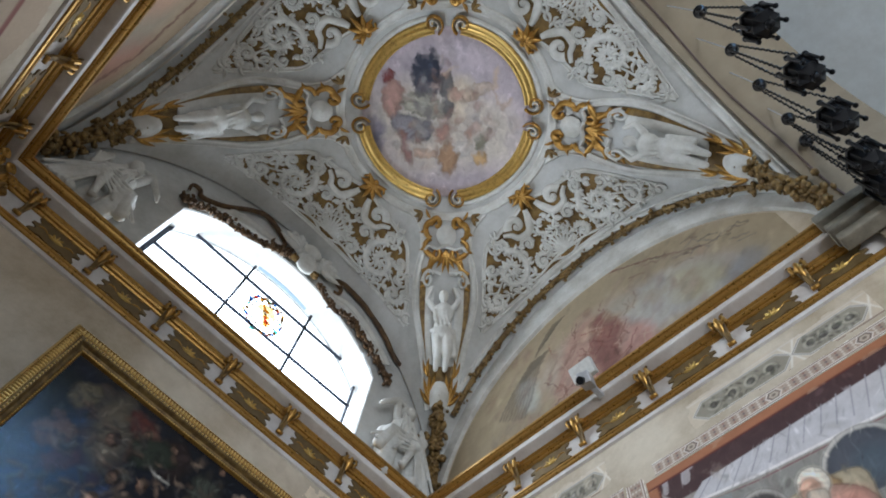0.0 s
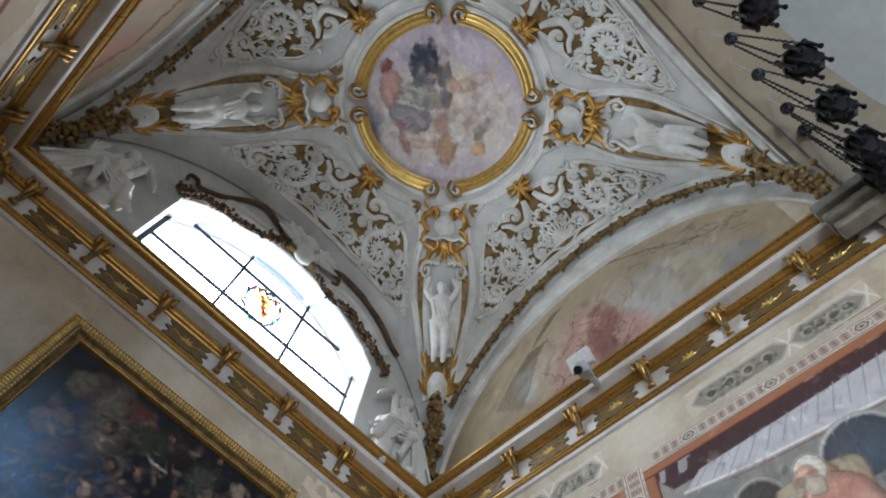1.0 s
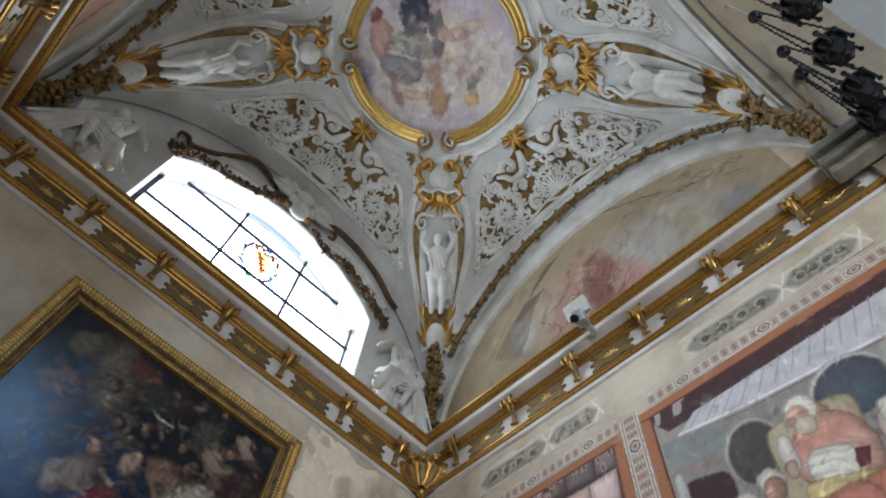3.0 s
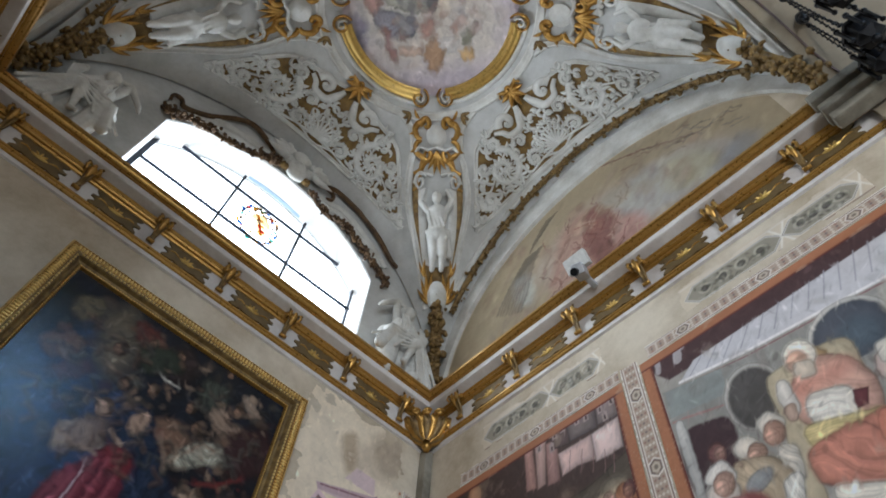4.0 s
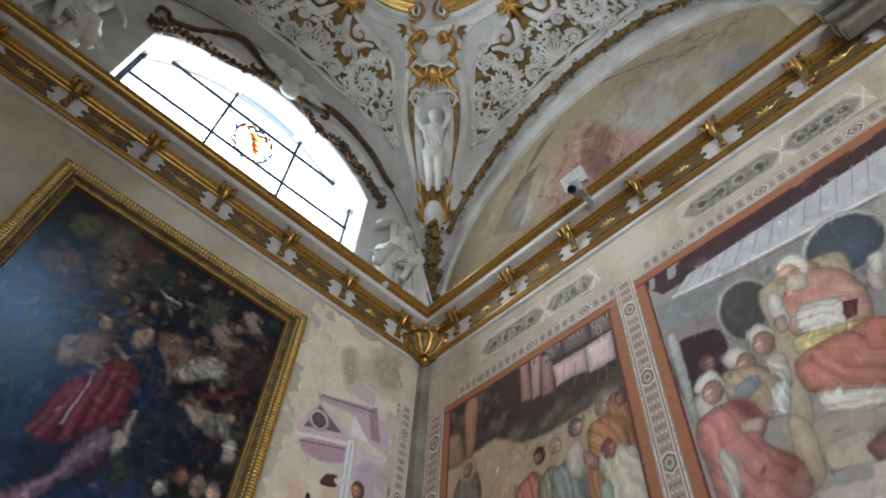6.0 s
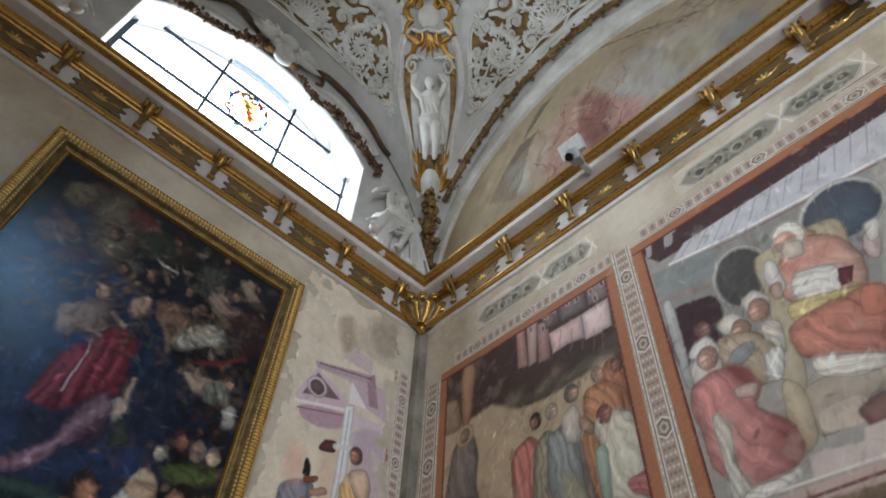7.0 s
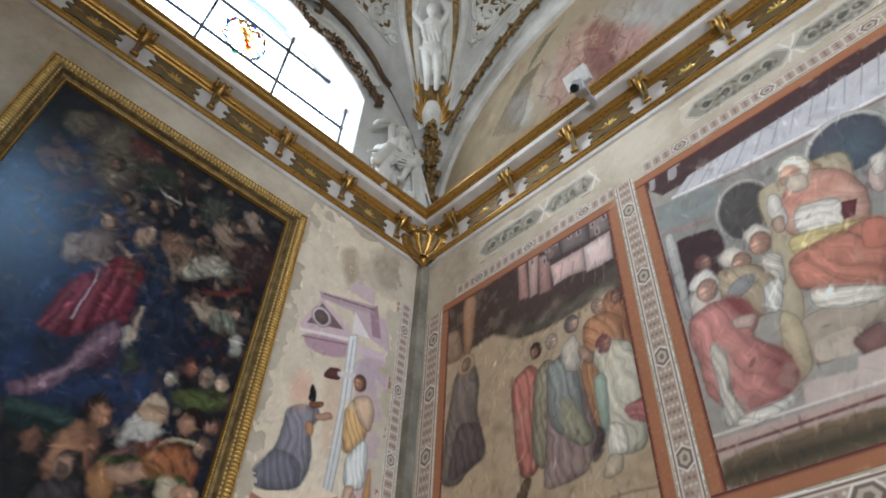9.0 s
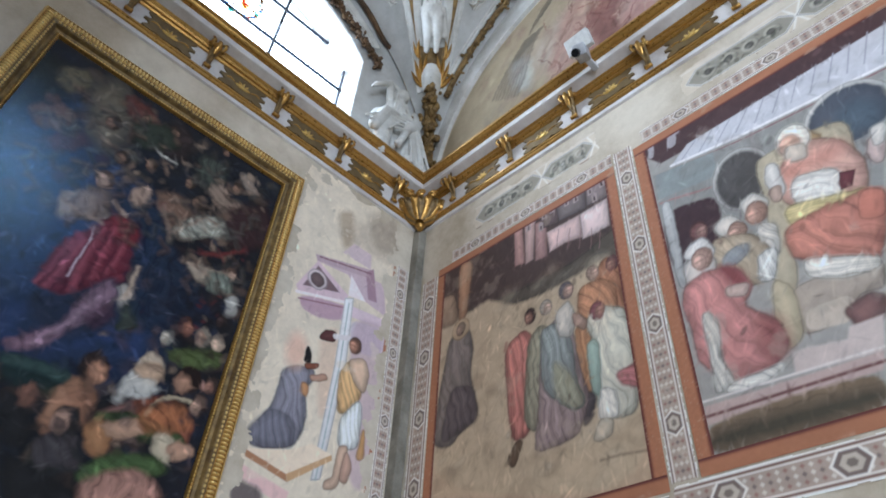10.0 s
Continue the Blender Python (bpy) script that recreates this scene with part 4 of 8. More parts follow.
c.head((-1.85, 3.62), 0.095, (160, 110, 82), (48, 34, 30))
c.head((-1.73, 3.49), 0.07, (178, 140, 116), (58, 44, 38))
c.head((-1.69, 3.65), 0.06, (120, 84, 68), (60, 44, 38))
c.poly(((-2.28, 3.22), (-2.10, 3.36), (-2.03, 3.28), (-2.15, 3.17), (-2.25, 3.15)), (132, 92, 84), 0.015)
c.poly(((-2.14, 3.36), (-1.86, 3.50), (-1.72, 3.36), (-1.75, 3.18), (-2.02, 3.25)), (132, 72, 48), 0.014, 0.3, (40, 0.09, 0.3))
c.line(((-2.04, 3.24), (-2.01, 3.38), (-1.93, 3.47), (-1.80, 3.50)), 0.03, (196, 176, 140), 0.008)
c.poly(((-2.30, 3.21), (-2.08, 3.30), (-1.78, 3.27), (-1.71, 3.20), (-2.01, 3.17), (-2.25, 3.15)), (62, 76, 40), 0.012, 0.3, (70, 0.08, 0.3))
c.poly(((-2.32, 3.13), (-2.24, 3.20), (-2.16, 3.11), (-2.17, 2.99), (-2.26, 3.00)), (150, 104, 62), 0.012)
c.poly(((-2.23, 3.18), (-2.05, 3.27), (-2.00, 3.21), (-2.10, 3.13), (-2.19, 3.12)), (168, 130, 102), 0.01)
c.poly(((-1.93, 3.22), (-1.86, 3.27), (-1.78, 3.17), (-1.83, 3.07), (-1.91, 3.12)), (176, 160, 132), 0.01)
c.poly(((-1.85, 3.19), (-1.70, 3.24), (-1.66, 3.19), (-1.78, 3.11)), (170, 130, 102), 0.01)
c.poly(((-2.26, 2.86), (-2.19, 2.99), (-1.92, 3.10), (-1.78, 3.05), (-1.93, 2.95), (-2.19, 2.83)), (66, 86, 44), 0.014, 0.3, (80, 0.08, 0.25))
c.poly(((-2.24, 2.77), (-2.15, 2.91), (-1.94, 3.00), (-1.77, 2.91), (-1.79, 2.75), (-2.18, 2.64)), (150, 108, 92), 0.02, 0.3, (20, 0.12, 0.25))
c.poly(((-2.77, 3.15), (-2.68, 3.15), (-2.56, 3.03), (-2.56, 2.89), (-2.66, 2.92)), (34, 32, 34), 0.02)
c.poly(((-2.71, 3.19), (-2.64, 3.24), (-2.61, 3.16), (-2.64, 3.11)), (124, 84, 66), 0.01)
c.head((-2.42, 3.11), 0.085, (160, 124, 104), (44, 38, 36))
c.poly(((-2.54, 2.97), (-2.34, 3.06), (-2.25, 2.89), (-2.47, 2.82)), (62, 56, 58), 0.02, folds=(30, 0.1, 0.3))
c.poly(((-2.64, 2.86), (-2.43, 2.83), (-2.21, 2.80), (-2.21, 2.63), (-2.49, 2.56)), (26, 24, 26), 0.03)
# the lady again, in broken folds, and the smoke that dims her company
c.poly(((-2.75, 4.74), (-2.70, 4.85), (-2.57, 4.88), (-2.47, 4.73), (-2.31, 4.51), (-2.14, 4.41), (-1.98, 4.21), (-2.08, 3.89), (-2.29, 3.83), (-2.43, 4.05), (-2.52, 4.37), (-2.68, 4.47)), (32, 42, 62), 0.03, 0.1, (15, 0.16, 0.3), amount=0.85)
c.poly(((-2.92, 3.73), (-3.09, 3.88), (-3.06, 4.12), (-2.93, 4.30), (-2.74, 4.43), (-2.75, 4.14), (-2.79, 3.77)), (42, 58, 88), 0.03, 0.0)
c.poly(((-2.89, 3.71), (-2.71, 3.81), (-2.52, 4.09), (-2.38, 3.82), (-2.59, 3.56), (-2.79, 3.57)), (38, 44, 64), 0.03, 0.0)
c.poly(((-2.87, 4.16), (-2.71, 4.39), (-2.59, 4.43), (-2.49, 4.29), (-2.47, 4.14), (-2.58, 4.05), (-2.71, 3.81), (-2.91, 3.79), (-2.90, 3.93)), (98, 32, 46), 0.012, 0.15, amount=0.9)
c.poly(((-2.71, 4.48), (-2.59, 4.53), (-2.49, 4.44), (-2.52, 4.32), (-2.66, 4.36)), (112, 34, 44), 0.014, 0.2)
for a in (((-2.71, 4.35), (-2.73, 4.10), (-2.71, 3.85)), ((-2.65, 4.39), (-2.65, 4.15), (-2.65, 3.99)), ((-2.78, 4.21), (-2.81, 4.01), (-2.84, 3.81)), ((-2.83, 4.16), (-2.85, 3.94), (-2.90, 3.81)), ((-2.57, 4.37), (-2.56, 4.18), (-2.59, 4.06))):
    c.line(a, 0.03, (150, 70, 84), 0.02, amount=0.75)
for a in (((-2.74, 4.29), (-2.76, 4.06), (-2.75, 3.81)), ((-2.67, 4.36), (-2.67, 4.09), (-2.68, 3.90)), ((-2.83, 4.08), (-2.85, 3.90), (-2.87, 3.81)), ((-2.59, 4.33), (-2.59, 4.14), (-2.60, 4.04))):
    c.line(a, 0.016, (62, 18, 34), 0.012, amount=0.8)
c.line(((-2.76, 4.34), (-2.75, 4.22), (-2.76, 4.08), (-2.76, 3.93)), 0.008, (206, 178, 184), 0.008)
c.poly(((-2.63, 3.86), (-2.53, 4.05), (-2.46, 3.94), (-2.50, 3.80), (-2.60, 3.65), (-2.69, 3.49), (-2.77, 3.40), (-2.87, 3.39), (-2.76, 3.50), (-2.66, 3.64)), (128, 98, 112), 0.014, 0.25, (35, 0.1, 0.22), amount=0.8)
c.line(((-2.55, 3.90), (-2.64, 3.65), (-2.76, 3.45)), 0.016, (166, 134, 148), 0.015, amount=0.7)
c.poly(((-2.57, 3.73), (-2.47, 3.90), (-2.43, 3.83), (-2.50, 3.68)), (70, 44, 60), 0.02, 0.1, amount=0.7)
c.poly(((-2.67, 4.72), (-2.60, 4.85), (-2.55, 4.83), (-2.57, 4.70), (-2.61, 4.63)), (168, 138, 118), 0.012, 0.3)
c.poly(((-2.96, 4.43), (-2.90, 4.61), (-2.81, 4.64), (-2.73, 4.54), (-2.78, 4.38), (-2.88, 4.34)), (118, 98, 86), 0.014, 0.4, amount=0.8)
c.line(((-3.01, 4.41), (-2.89, 4.38), (-2.79, 4.40), (-2.74, 4.39)), 0.035, (136, 112, 96), 0.012, amount=0.8)
c.line(((-2.73, 4.59), (-2.68, 4.55), (-2.63, 4.54)), 0.03, (146, 122, 106), 0.01)
c.line(((-2.42, 4.22), (-2.41, 4.10), (-2.41, 3.97)), 0.03, (158, 136, 116), 0.01)
for a in (((-2.17, 4.43), (-2.07, 4.45), (-1.96, 4.43)), ((-2.15, 5.19), (-2.04, 5.09), (-1.94, 5.16)), ((-2.20, 4.76), (-2.14, 4.87), (-2.05, 4.87)), ((-2.30, 4.62), (-2.23, 4.73), (-2.18, 4.78)), ((-2.44, 4.75), (-2.35, 4.64), (-2.30, 4.54)), ((-2.00, 5.47), (-1.90, 5.41), (-1.82, 5.38))):
    c.line(a, 0.026, (138, 114, 96), 0.014, amount=0.75)
# bent backs and bald heads in the crowd
c.line(((-2.52, 3.08), (-2.51, 3.24), (-2.46, 3.33), (-2.40, 3.34)), 0.05, (150, 108, 78), 0.03, amount=0.7)
c.line(((-2.21, 3.34), (-2.19, 3.45), (-2.16, 3.51)), 0.05, (176, 170, 160), 0.02, amount=0.7)
c.poly(((-2.18, 3.55), (-2.13, 3.63), (-2.04, 3.63), (-2.01, 3.58), (-2.05, 3.52), (-2.12, 3.52)), (186, 152, 120), 0.014, 0.35)
c.poly(((-2.12, 3.51), (-2.04, 3.53), (-2.05, 3.44), (-2.11, 3.43)), (190, 184, 172), 0.014, 0.2, amount=0.8)
c.poly(((-1.93, 3.61), (-1.88, 3.67), (-1.82, 3.64), (-1.83, 3.55), (-1.90, 3.54)), (168, 124, 96), 0.012, 0.35)
c.poly(((-1.90, 3.68), (-1.82, 3.73), (-1.77, 3.62), (-1.81, 3.60), (-1.84, 3.66)), (34, 24, 22), 0.014, 0.1)
c.poly(((-2.08, 3.31), (-1.95, 3.44), (-1.80, 3.46), (-1.72, 3.33), (-2.00, 3.20)), (146, 88, 44), 0.016, 0.3, (40, 0.1, 0.3), amount=0.8)
for a in (((-1.96, 3.47), (-1.85, 3.47), (-1.69, 3.46)), ((-2.23, 3.19), (-2.09, 3.34), (-1.81, 3.49)), ((-2.54, 3.44), (-2.43, 3.38), (-2.34, 3.21)), ((-2.08, 3.89), (-1.89, 3.83), (-1.66, 3.89)), ((-2.06, 4.17), (-1.94, 4.09), (-1.69, 4.12))):
    c.line(a, 0.03, (24, 20, 22), 0.025, amount=0.65)
for k in range(70):
    a, z = -3.3 + 1.6 * c.rng.random(), 4.3 + 1.1 * c.rng.random()
    d = c.rng.uniform(0, 6.28)
    p = [(a, z), (a + 0.07 * math.cos(d), z + 0.07 * math.sin(d)), (a + 0.12 * math.cos(d + 0.9), z + 0.12 * math.sin(d + 0.9))]
    c.line(p, 0.028, ((104, 80, 64), (88, 66, 52), (116, 94, 76), (74, 76, 68), (90, 84, 74))[k % 5], 0.018, amount=0.5)
    c.line([(x + 0.014, y - 0.016) for x, y in p], 0.016, (26, 22, 24), 0.014, amount=0.6)
c.flurry(260, (-3.5, 1.9), (-1.65, 5.5), ((22, 22, 28), (30, 32, 42), (40, 36, 36), (34, 40, 56)), 0.035, 4, None, 0.65, 0.014)
c.restroke(1600, 0.034, 5, 0.4, 0.55)
c.restroke(2400, 0.02, 6, 0.45, 0.6)
c.mottle(20, 0.18)
c.mesh("painted_canvas", on_north(0.062), OIL, parent=altar, label="dark oil scene of robed figures on clouds", gain=1.4, rich=0.84, punch=1.05)


PLASTER_TONE = (201, 188, 167)

# first fresco of the east wall: robed men before a hillside town
c = Canvas(0.335, 2.285, 2.95, 5.55, 0.0055, (190, 160, 122), 11, 0.003, 0.36)
c.mottle(6, 0.12)
c.poly(((0.34, 5.59), (2.30, 5.51), (2.27, 4.83), (1.88, 4.77), (0.80, 4.78), (0.39, 4.93)), (96, 74, 66), 0.012, 0.0)
c.poly(((0.30, 4.97), (1.12, 4.81), (1.88, 4.80), (2.29, 4.96), (2.26, 4.59), (1.99, 4.64), (1.49, 4.66), (0.92, 4.76)), (104, 92, 76), 0.02, 0.1, (30, 0.25, 0.12))
c.poly(((0.75, 4.84), (0.96, 4.89), (1.24, 4.68), (1.52, 4.64), (2.25, 4.70), (2.35, 4.25), (2.17, 2.95), (0.36, 3.43), (0.26, 4.91)), (188, 162, 124), 0.02, 0.0, (60, 0.5, 0.04))
c.poly(((0.61, 5.48), (0.78, 5.43), (0.71, 4.82), (0.63, 4.82)), (176, 128, 80), 0.012)
c.poly(((0.37, 5.18), (0.56, 5.17), (0.63, 4.82), (0.40, 4.85)), (160, 130, 98), 0.02)
# the town
c.poly(((1.26, 5.49), (1.36, 5.48), (1.37, 5.06), (1.26, 5.08)), (188, 140, 126), 0.005, hard=True)
c.poly(((1.38, 5.53), (1.50, 5.50), (1.46, 5.05), (1.37, 5.04)), (196, 158, 146), 0.005, hard=True)
c.poly(((1.49, 5.43), (1.61, 5.42), (1.60, 5.00), (1.47, 5.02)), (178, 134, 124), 0.005, hard=True)
c.poly(((1.60, 5.26), (1.93, 5.25), (1.94, 5.00), (1.77, 5.04), (1.62, 5.03)), (206, 172, 162), 0.005, hard=True)
c.poly(((1.93, 5.25), (2.19, 5.26), (2.18, 4.97), (2.03, 4.97), (1.93, 4.98)), (212, 184, 176), 0.005, hard=True)
c.poly(((1.54, 5.49), (1.75, 5.48), (1.73, 5.28), (1.55, 5.33)), (120, 98, 92), 0.006, hard=True)
c.poly(((1.71, 5.50), (2.01, 5.51), (2.00, 5.27), (1.73, 5.30)), (128, 112, 108), 0.006, hard=True)
c.poly(((2.01, 5.53), (2.22, 5.51), (2.20, 5.27), (2.00, 5.29)), (142, 124, 120), 0.006, hard=True)
for p in ((1.59, 5.47), (1.67, 5.49), (1.82, 5.47), (1.91, 5.45), (2.05, 5.44), (2.16, 5.45), (1.42, 5.44), (1.55, 5.36), (2.08, 5.34)):
    c.poly(((p[0] - 0.025, p[1] - 0.05), (p[0] + 0.025, p[1] - 0.05), (p[0] + 0.025, p[1] + 0.03), (p[0], p[1] + 0.055), (p[0] - 0.025, p[1] + 0.03)), (170, 148, 142), 0.004, 0.0, hard=True)
    c.line(((p[0], p[1] - 0.03), (p[0], p[1] + 0.0)), 0.014, (84, 66, 64), 0.004)
for p, q in (((1.69, 5.03), (1.72, 5.22)), ((1.79, 4.97), (1.83, 5.16)), ((1.89, 4.91), (1.93, 5.10)), ((1.99, 4.85), (2.02, 5.04)), ((2.06, 4.81), (2.10, 4.99))):
    c.line((p, q), 0.006, (150, 112, 104), 0.004)
c.flurry(90, (0.45, 3.1), (2.2, 4.9), ((176, 150, 114), (196, 172, 136), (164, 134, 100), (200, 182, 150)), 0.09, 4, 20, 0.35, 0.03)
# the monk at the side
c.poly(((0.53, 4.64), (0.69, 4.83), (0.81, 4.52), (0.77, 4.26), (0.88, 3.85), (0.72, 3.81), (0.61, 3.70), (0.41, 3.76), (0.45, 4.18), (0.50, 4.44)), (134, 118, 108), 0.012, 0.3, (15, 0.09, 0.16))
c.head((0.66, 4.73), 0.065, (150, 116, 94), (120, 96, 76), (184, 152, 108))
c.poly(((0.58, 4.20), (0.82, 4.12), (0.88, 3.83), (0.72, 3.81), (0.49, 3.74)), (114, 98, 96), 0.02, 0.2, (10, 0.08, 0.2))
# the group of robed men
c.poly(((2.06, 4.70), (2.20, 4.66), (2.19, 4.33), (2.20, 4.15), (2.06, 4.16), (1.93, 4.31)), (176, 116, 60), 0.01, 0.3, (20, 0.08, 0.2))
c.head((2.15, 4.62), 0.07, (150, 106, 84), (120, 74, 74))
c.poly(((1.85, 4.54), (2.04, 4.54), (2.15, 4.42), (2.11, 4.13), (1.94, 4.15), (1.83, 4.32)), (184, 126, 66), 0.01, 0.3, (30, 0.07, 0.2))
c.head((1.98, 4.62), 0.068, (176, 140, 116), (156, 128, 108))
c.poly(((1.78, 4.22), (1.92, 4.28), (1.88, 3.67), (1.81, 3.67)), (176, 124, 62), 0.01, 0.2, (5, 0.05, 0.2))
c.poly(((1.80, 3.70), (1.90, 3.69), (1.86, 3.53), (1.79, 3.48)), (96, 84, 84), 0.012)
c.poly(((1.14, 4.33), (1.34, 4.42), (1.44, 4.25), (1.37, 3.58), (1.22, 3.55), (1.18, 3.75)), (186, 112, 92), 0.01, 0.35, (8, 0.07, 0.22))
c.poly(((1.24, 3.54), (1.29, 3.54), (1.21, 3.37), (1.16, 3.44)), (120, 92, 62), 0.008)
c.head((1.40, 4.51), 0.07, (160, 112, 88), (84, 58, 50))
c.poly(((1.37, 4.28), (1.48, 4.39), (1.57, 4.32), (1.50, 3.65), (1.40, 3.57), (1.31, 3.65)), (150, 140, 112), 0.01, 0.3, (5, 0.06, 0.2))
c.head((1.55, 4.52), 0.068, (178, 148, 124), (166, 150, 132))
c.poly(((1.50, 4.28), (1.68, 4.40), (1.76, 4.23), (1.79, 3.87), (1.85, 3.68), (1.75, 3.46), (1.63, 3.43), (1.39, 3.42), (1.44, 3.67)), (160, 134, 128), 0.01, 0.25, (8, 0.075, 0.2))
c.poly(((1.49, 4.35), (1.67, 4.33), (1.75, 4.12), (1.75, 3.83), (1.82, 3.64), (1.73, 3.61), (1.48, 3.84)), (142, 144, 138), 0.01, 0.3, (12, 0.07, 0.2))
c.poly(((1.59, 4.06), (1.73, 3.86), (1.81, 3.65), (1.73, 3.62), (1.58, 3.78)), (168, 156, 112), 0.02, 0.1, (20, 0.06, 0.15), amount=0.6)
c.poly(((1.63, 4.42), (1.75, 4.49), (1.80, 4.34), (1.76, 4.17), (1.65, 4.22)), (192, 180, 164), 0.01)
c.head((1.74, 4.58), 0.08, (170, 134, 112), (112, 100, 100))
c.poly(((1.87, 4.24), (2.01, 4.30), (2.18, 4.22), (2.22, 3.97), (2.22, 3.80), (2.17, 3.47), (2.06, 3.46), (1.91, 3.50), (1.90, 3.83), (1.95, 4.03)), (190, 182, 160), 0.01, 0.3, (15, 0.08, 0.16))
c.poly(((1.87, 4.06), (1.96, 4.07), (1.93, 3.65), (1.88, 3.70)), (158, 174, 156), 0.01, 0.2)
c.poly(((2.06, 3.76), (2.24, 3.77), (2.22, 3.60), (2.10, 3.67)), (186, 112, 108), 0.012, 0.2, (70, 0.05, 0.2))
c.poly(((1.94, 3.70), (2.05, 3.64), (2.04, 3.47), (1.90, 3.49)), (214, 204, 188), 0.01, 0.2, (5, 0.05, 0.15))
c.head((1.98, 4.28), 0.075, (156, 110, 90), (140, 84, 84))
c.poly(((1.91, 3.49), (1.99, 3.47), (1.98, 3.37), (1.84, 3.36)), (196, 178, 150), 0.008)
c.poly(((1.79, 4.36), (1.89, 4.24), (1.86, 4.18), (1.78, 4.28)), (176, 140, 116), 0.008)
c.line(((1.88, 3.24), (2.03, 3.23), (2.20, 3.21)), 0.012, (140, 118, 92), 0.01)
c.flurry(60, (1.1, 3.2), (2.2, 4.7), ((206, 188, 160), (120, 100, 88), (150, 120, 96), (186, 160, 130)), 0.028, 6, 80, 0.5, 0.006)
c.line(((1.16, 4.37), (1.14, 4.31)), 0.03, (170, 128, 100), 0.008)
c.bare(7, 0.68, (190, 166, 134), 0.22)
c.mottle(30, 0.08)
# the painted frame
c.mottle(9, 0.07)
c.restroke(1800, 0.024, 9, 0.22, 0.55, 78)
wall = empty("wall_fresco", (-0.003, -0.335, 2.95), "faded fresco of robed men before a hill town", "fresco", "wall frescoes")
c.mesh("picture", on_east(0.003), FRESCO, parent=wall, rich=0.66, gain=1.08)
painted_frame(wall, 0.335, 2.285, 2.95, 5.55, on_east(0.0045), 70)

# second fresco: an enthroned old man in a loggia, seated clerics before him
c = Canvas(2.47, 4.64, 2.98, 5.6, 0.0055, (164, 156, 146), 12, 0.003, 0.36)
c.poly(((2.44, 5.60), (4.66, 5.50), (4.66, 5.24), (2.66, 5.29)), (98, 70, 70), 0.008, 0.0, hard=True)
c.poly(((2.73, 5.21), (2.88, 5.33), (4.66, 5.385), (4.66, 5.01), (3.23, 5.13)), (190, 186, 188), 0.006, 0.0, hard=True)
for p, q in (((2.80, 5.20), (2.94, 5.32)), ((2.94, 5.19), (3.07, 5.33)), ((3.08, 5.19), (3.20, 5.33)), ((3.21, 5.18), (3.33, 5.34)), ((3.34, 5.17), (3.45, 5.35)), ((3.46, 5.17), (3.57, 5.36)), ((3.58, 5.17), (3.68, 5.36)), ((3.70, 5.16), (3.80, 5.37)), ((3.81, 5.16), (3.91, 5.38)), ((3.92, 5.15), (4.01, 5.38)), ((4.02, 5.15), (4.12, 5.39)), ((4.12, 5.14), (4.22, 5.39)), ((4.25, 5.13), (4.35, 5.39)), ((4.4, 5.12), (4.5, 5.39))):
    c.line((p, q), 0.009, (160, 156, 164), 0.004, True)
c.line(((2.73, 5.21), (3.23, 5.13), (4.10, 5.05), (4.66, 5.0)), 0.024, (214, 208, 206), 0.005, True)
c.line(((2.67, 5.18), (3.22, 5.09), (4.09, 5.02), (4.66, 4.97)), 0.014, (150, 106, 104), 0.005, True)
for p, q, s in (((2.60, 5.42), (2.63, 5.59), 0.05), ((2.77, 5.42), (2.80, 5.58), 0.07), ((2.83, 5.51), (2.87, 5.67), 0.05)):
    c.line((p, q), s, (170, 160, 160), 0.006)
c.poly(((2.58, 5.21), (3.22, 5.08), (4.08, 5.01), (3.70, 3.96), (3.49, 3.92), (3.21, 3.96), (2.59, 4.17), (2.56, 4.90)), (150, 146, 138), 0.008, 0.0, hard=True)
c.poly(((2.60, 5.20), (3.03, 5.12), (3.01, 4.90), (2.58, 4.96)), (146, 150, 146), 0.006, 0.0, hard=True)
c.poly(((2.59, 4.82), (2.97, 4.74), (2.91, 4.38), (2.72, 4.36), (2.57, 4.34)), (88, 62, 66), 0.01, 0.0)
c.line(((2.59, 4.92), (2.99, 4.82), (3.34, 4.73)), 0.018, (170, 128, 122), 0.006)
c.line(((3.77, 4.75), (3.99, 4.74)), 0.03, (152, 96, 96), 0.006)
c.poly(((2.59, 4.92), (2.66, 4.89), (2.63, 4.15), (2.59, 4.17)), (190, 186, 180), 0.005, 0.2)
c.ell((3.15, 4.77), 0.2, 0.27, (176, 168, 160), 0, 0.008, 0.05)
c.ell((3.15, 4.76), 0.17, 0.24, (100, 94, 90), 0, 0.012, 0.1)
c.ell((3.17, 4.67), 0.1, 0.18, (96, 90, 86), 0, 0.04, 0.0, amount=0.7)
c.ell((3.82, 4.84), 0.25, 0.25, (180, 174, 166), 0, 0.008, 0.05)
c.ell((3.82, 4.83), 0.22, 0.22, (92, 96, 106), 0, 0.012, 0.1)
c.ell((3.85, 4.77), 0.12, 0.14, (94, 112, 124), 0, 0.04, 0.0, amount=0.6)
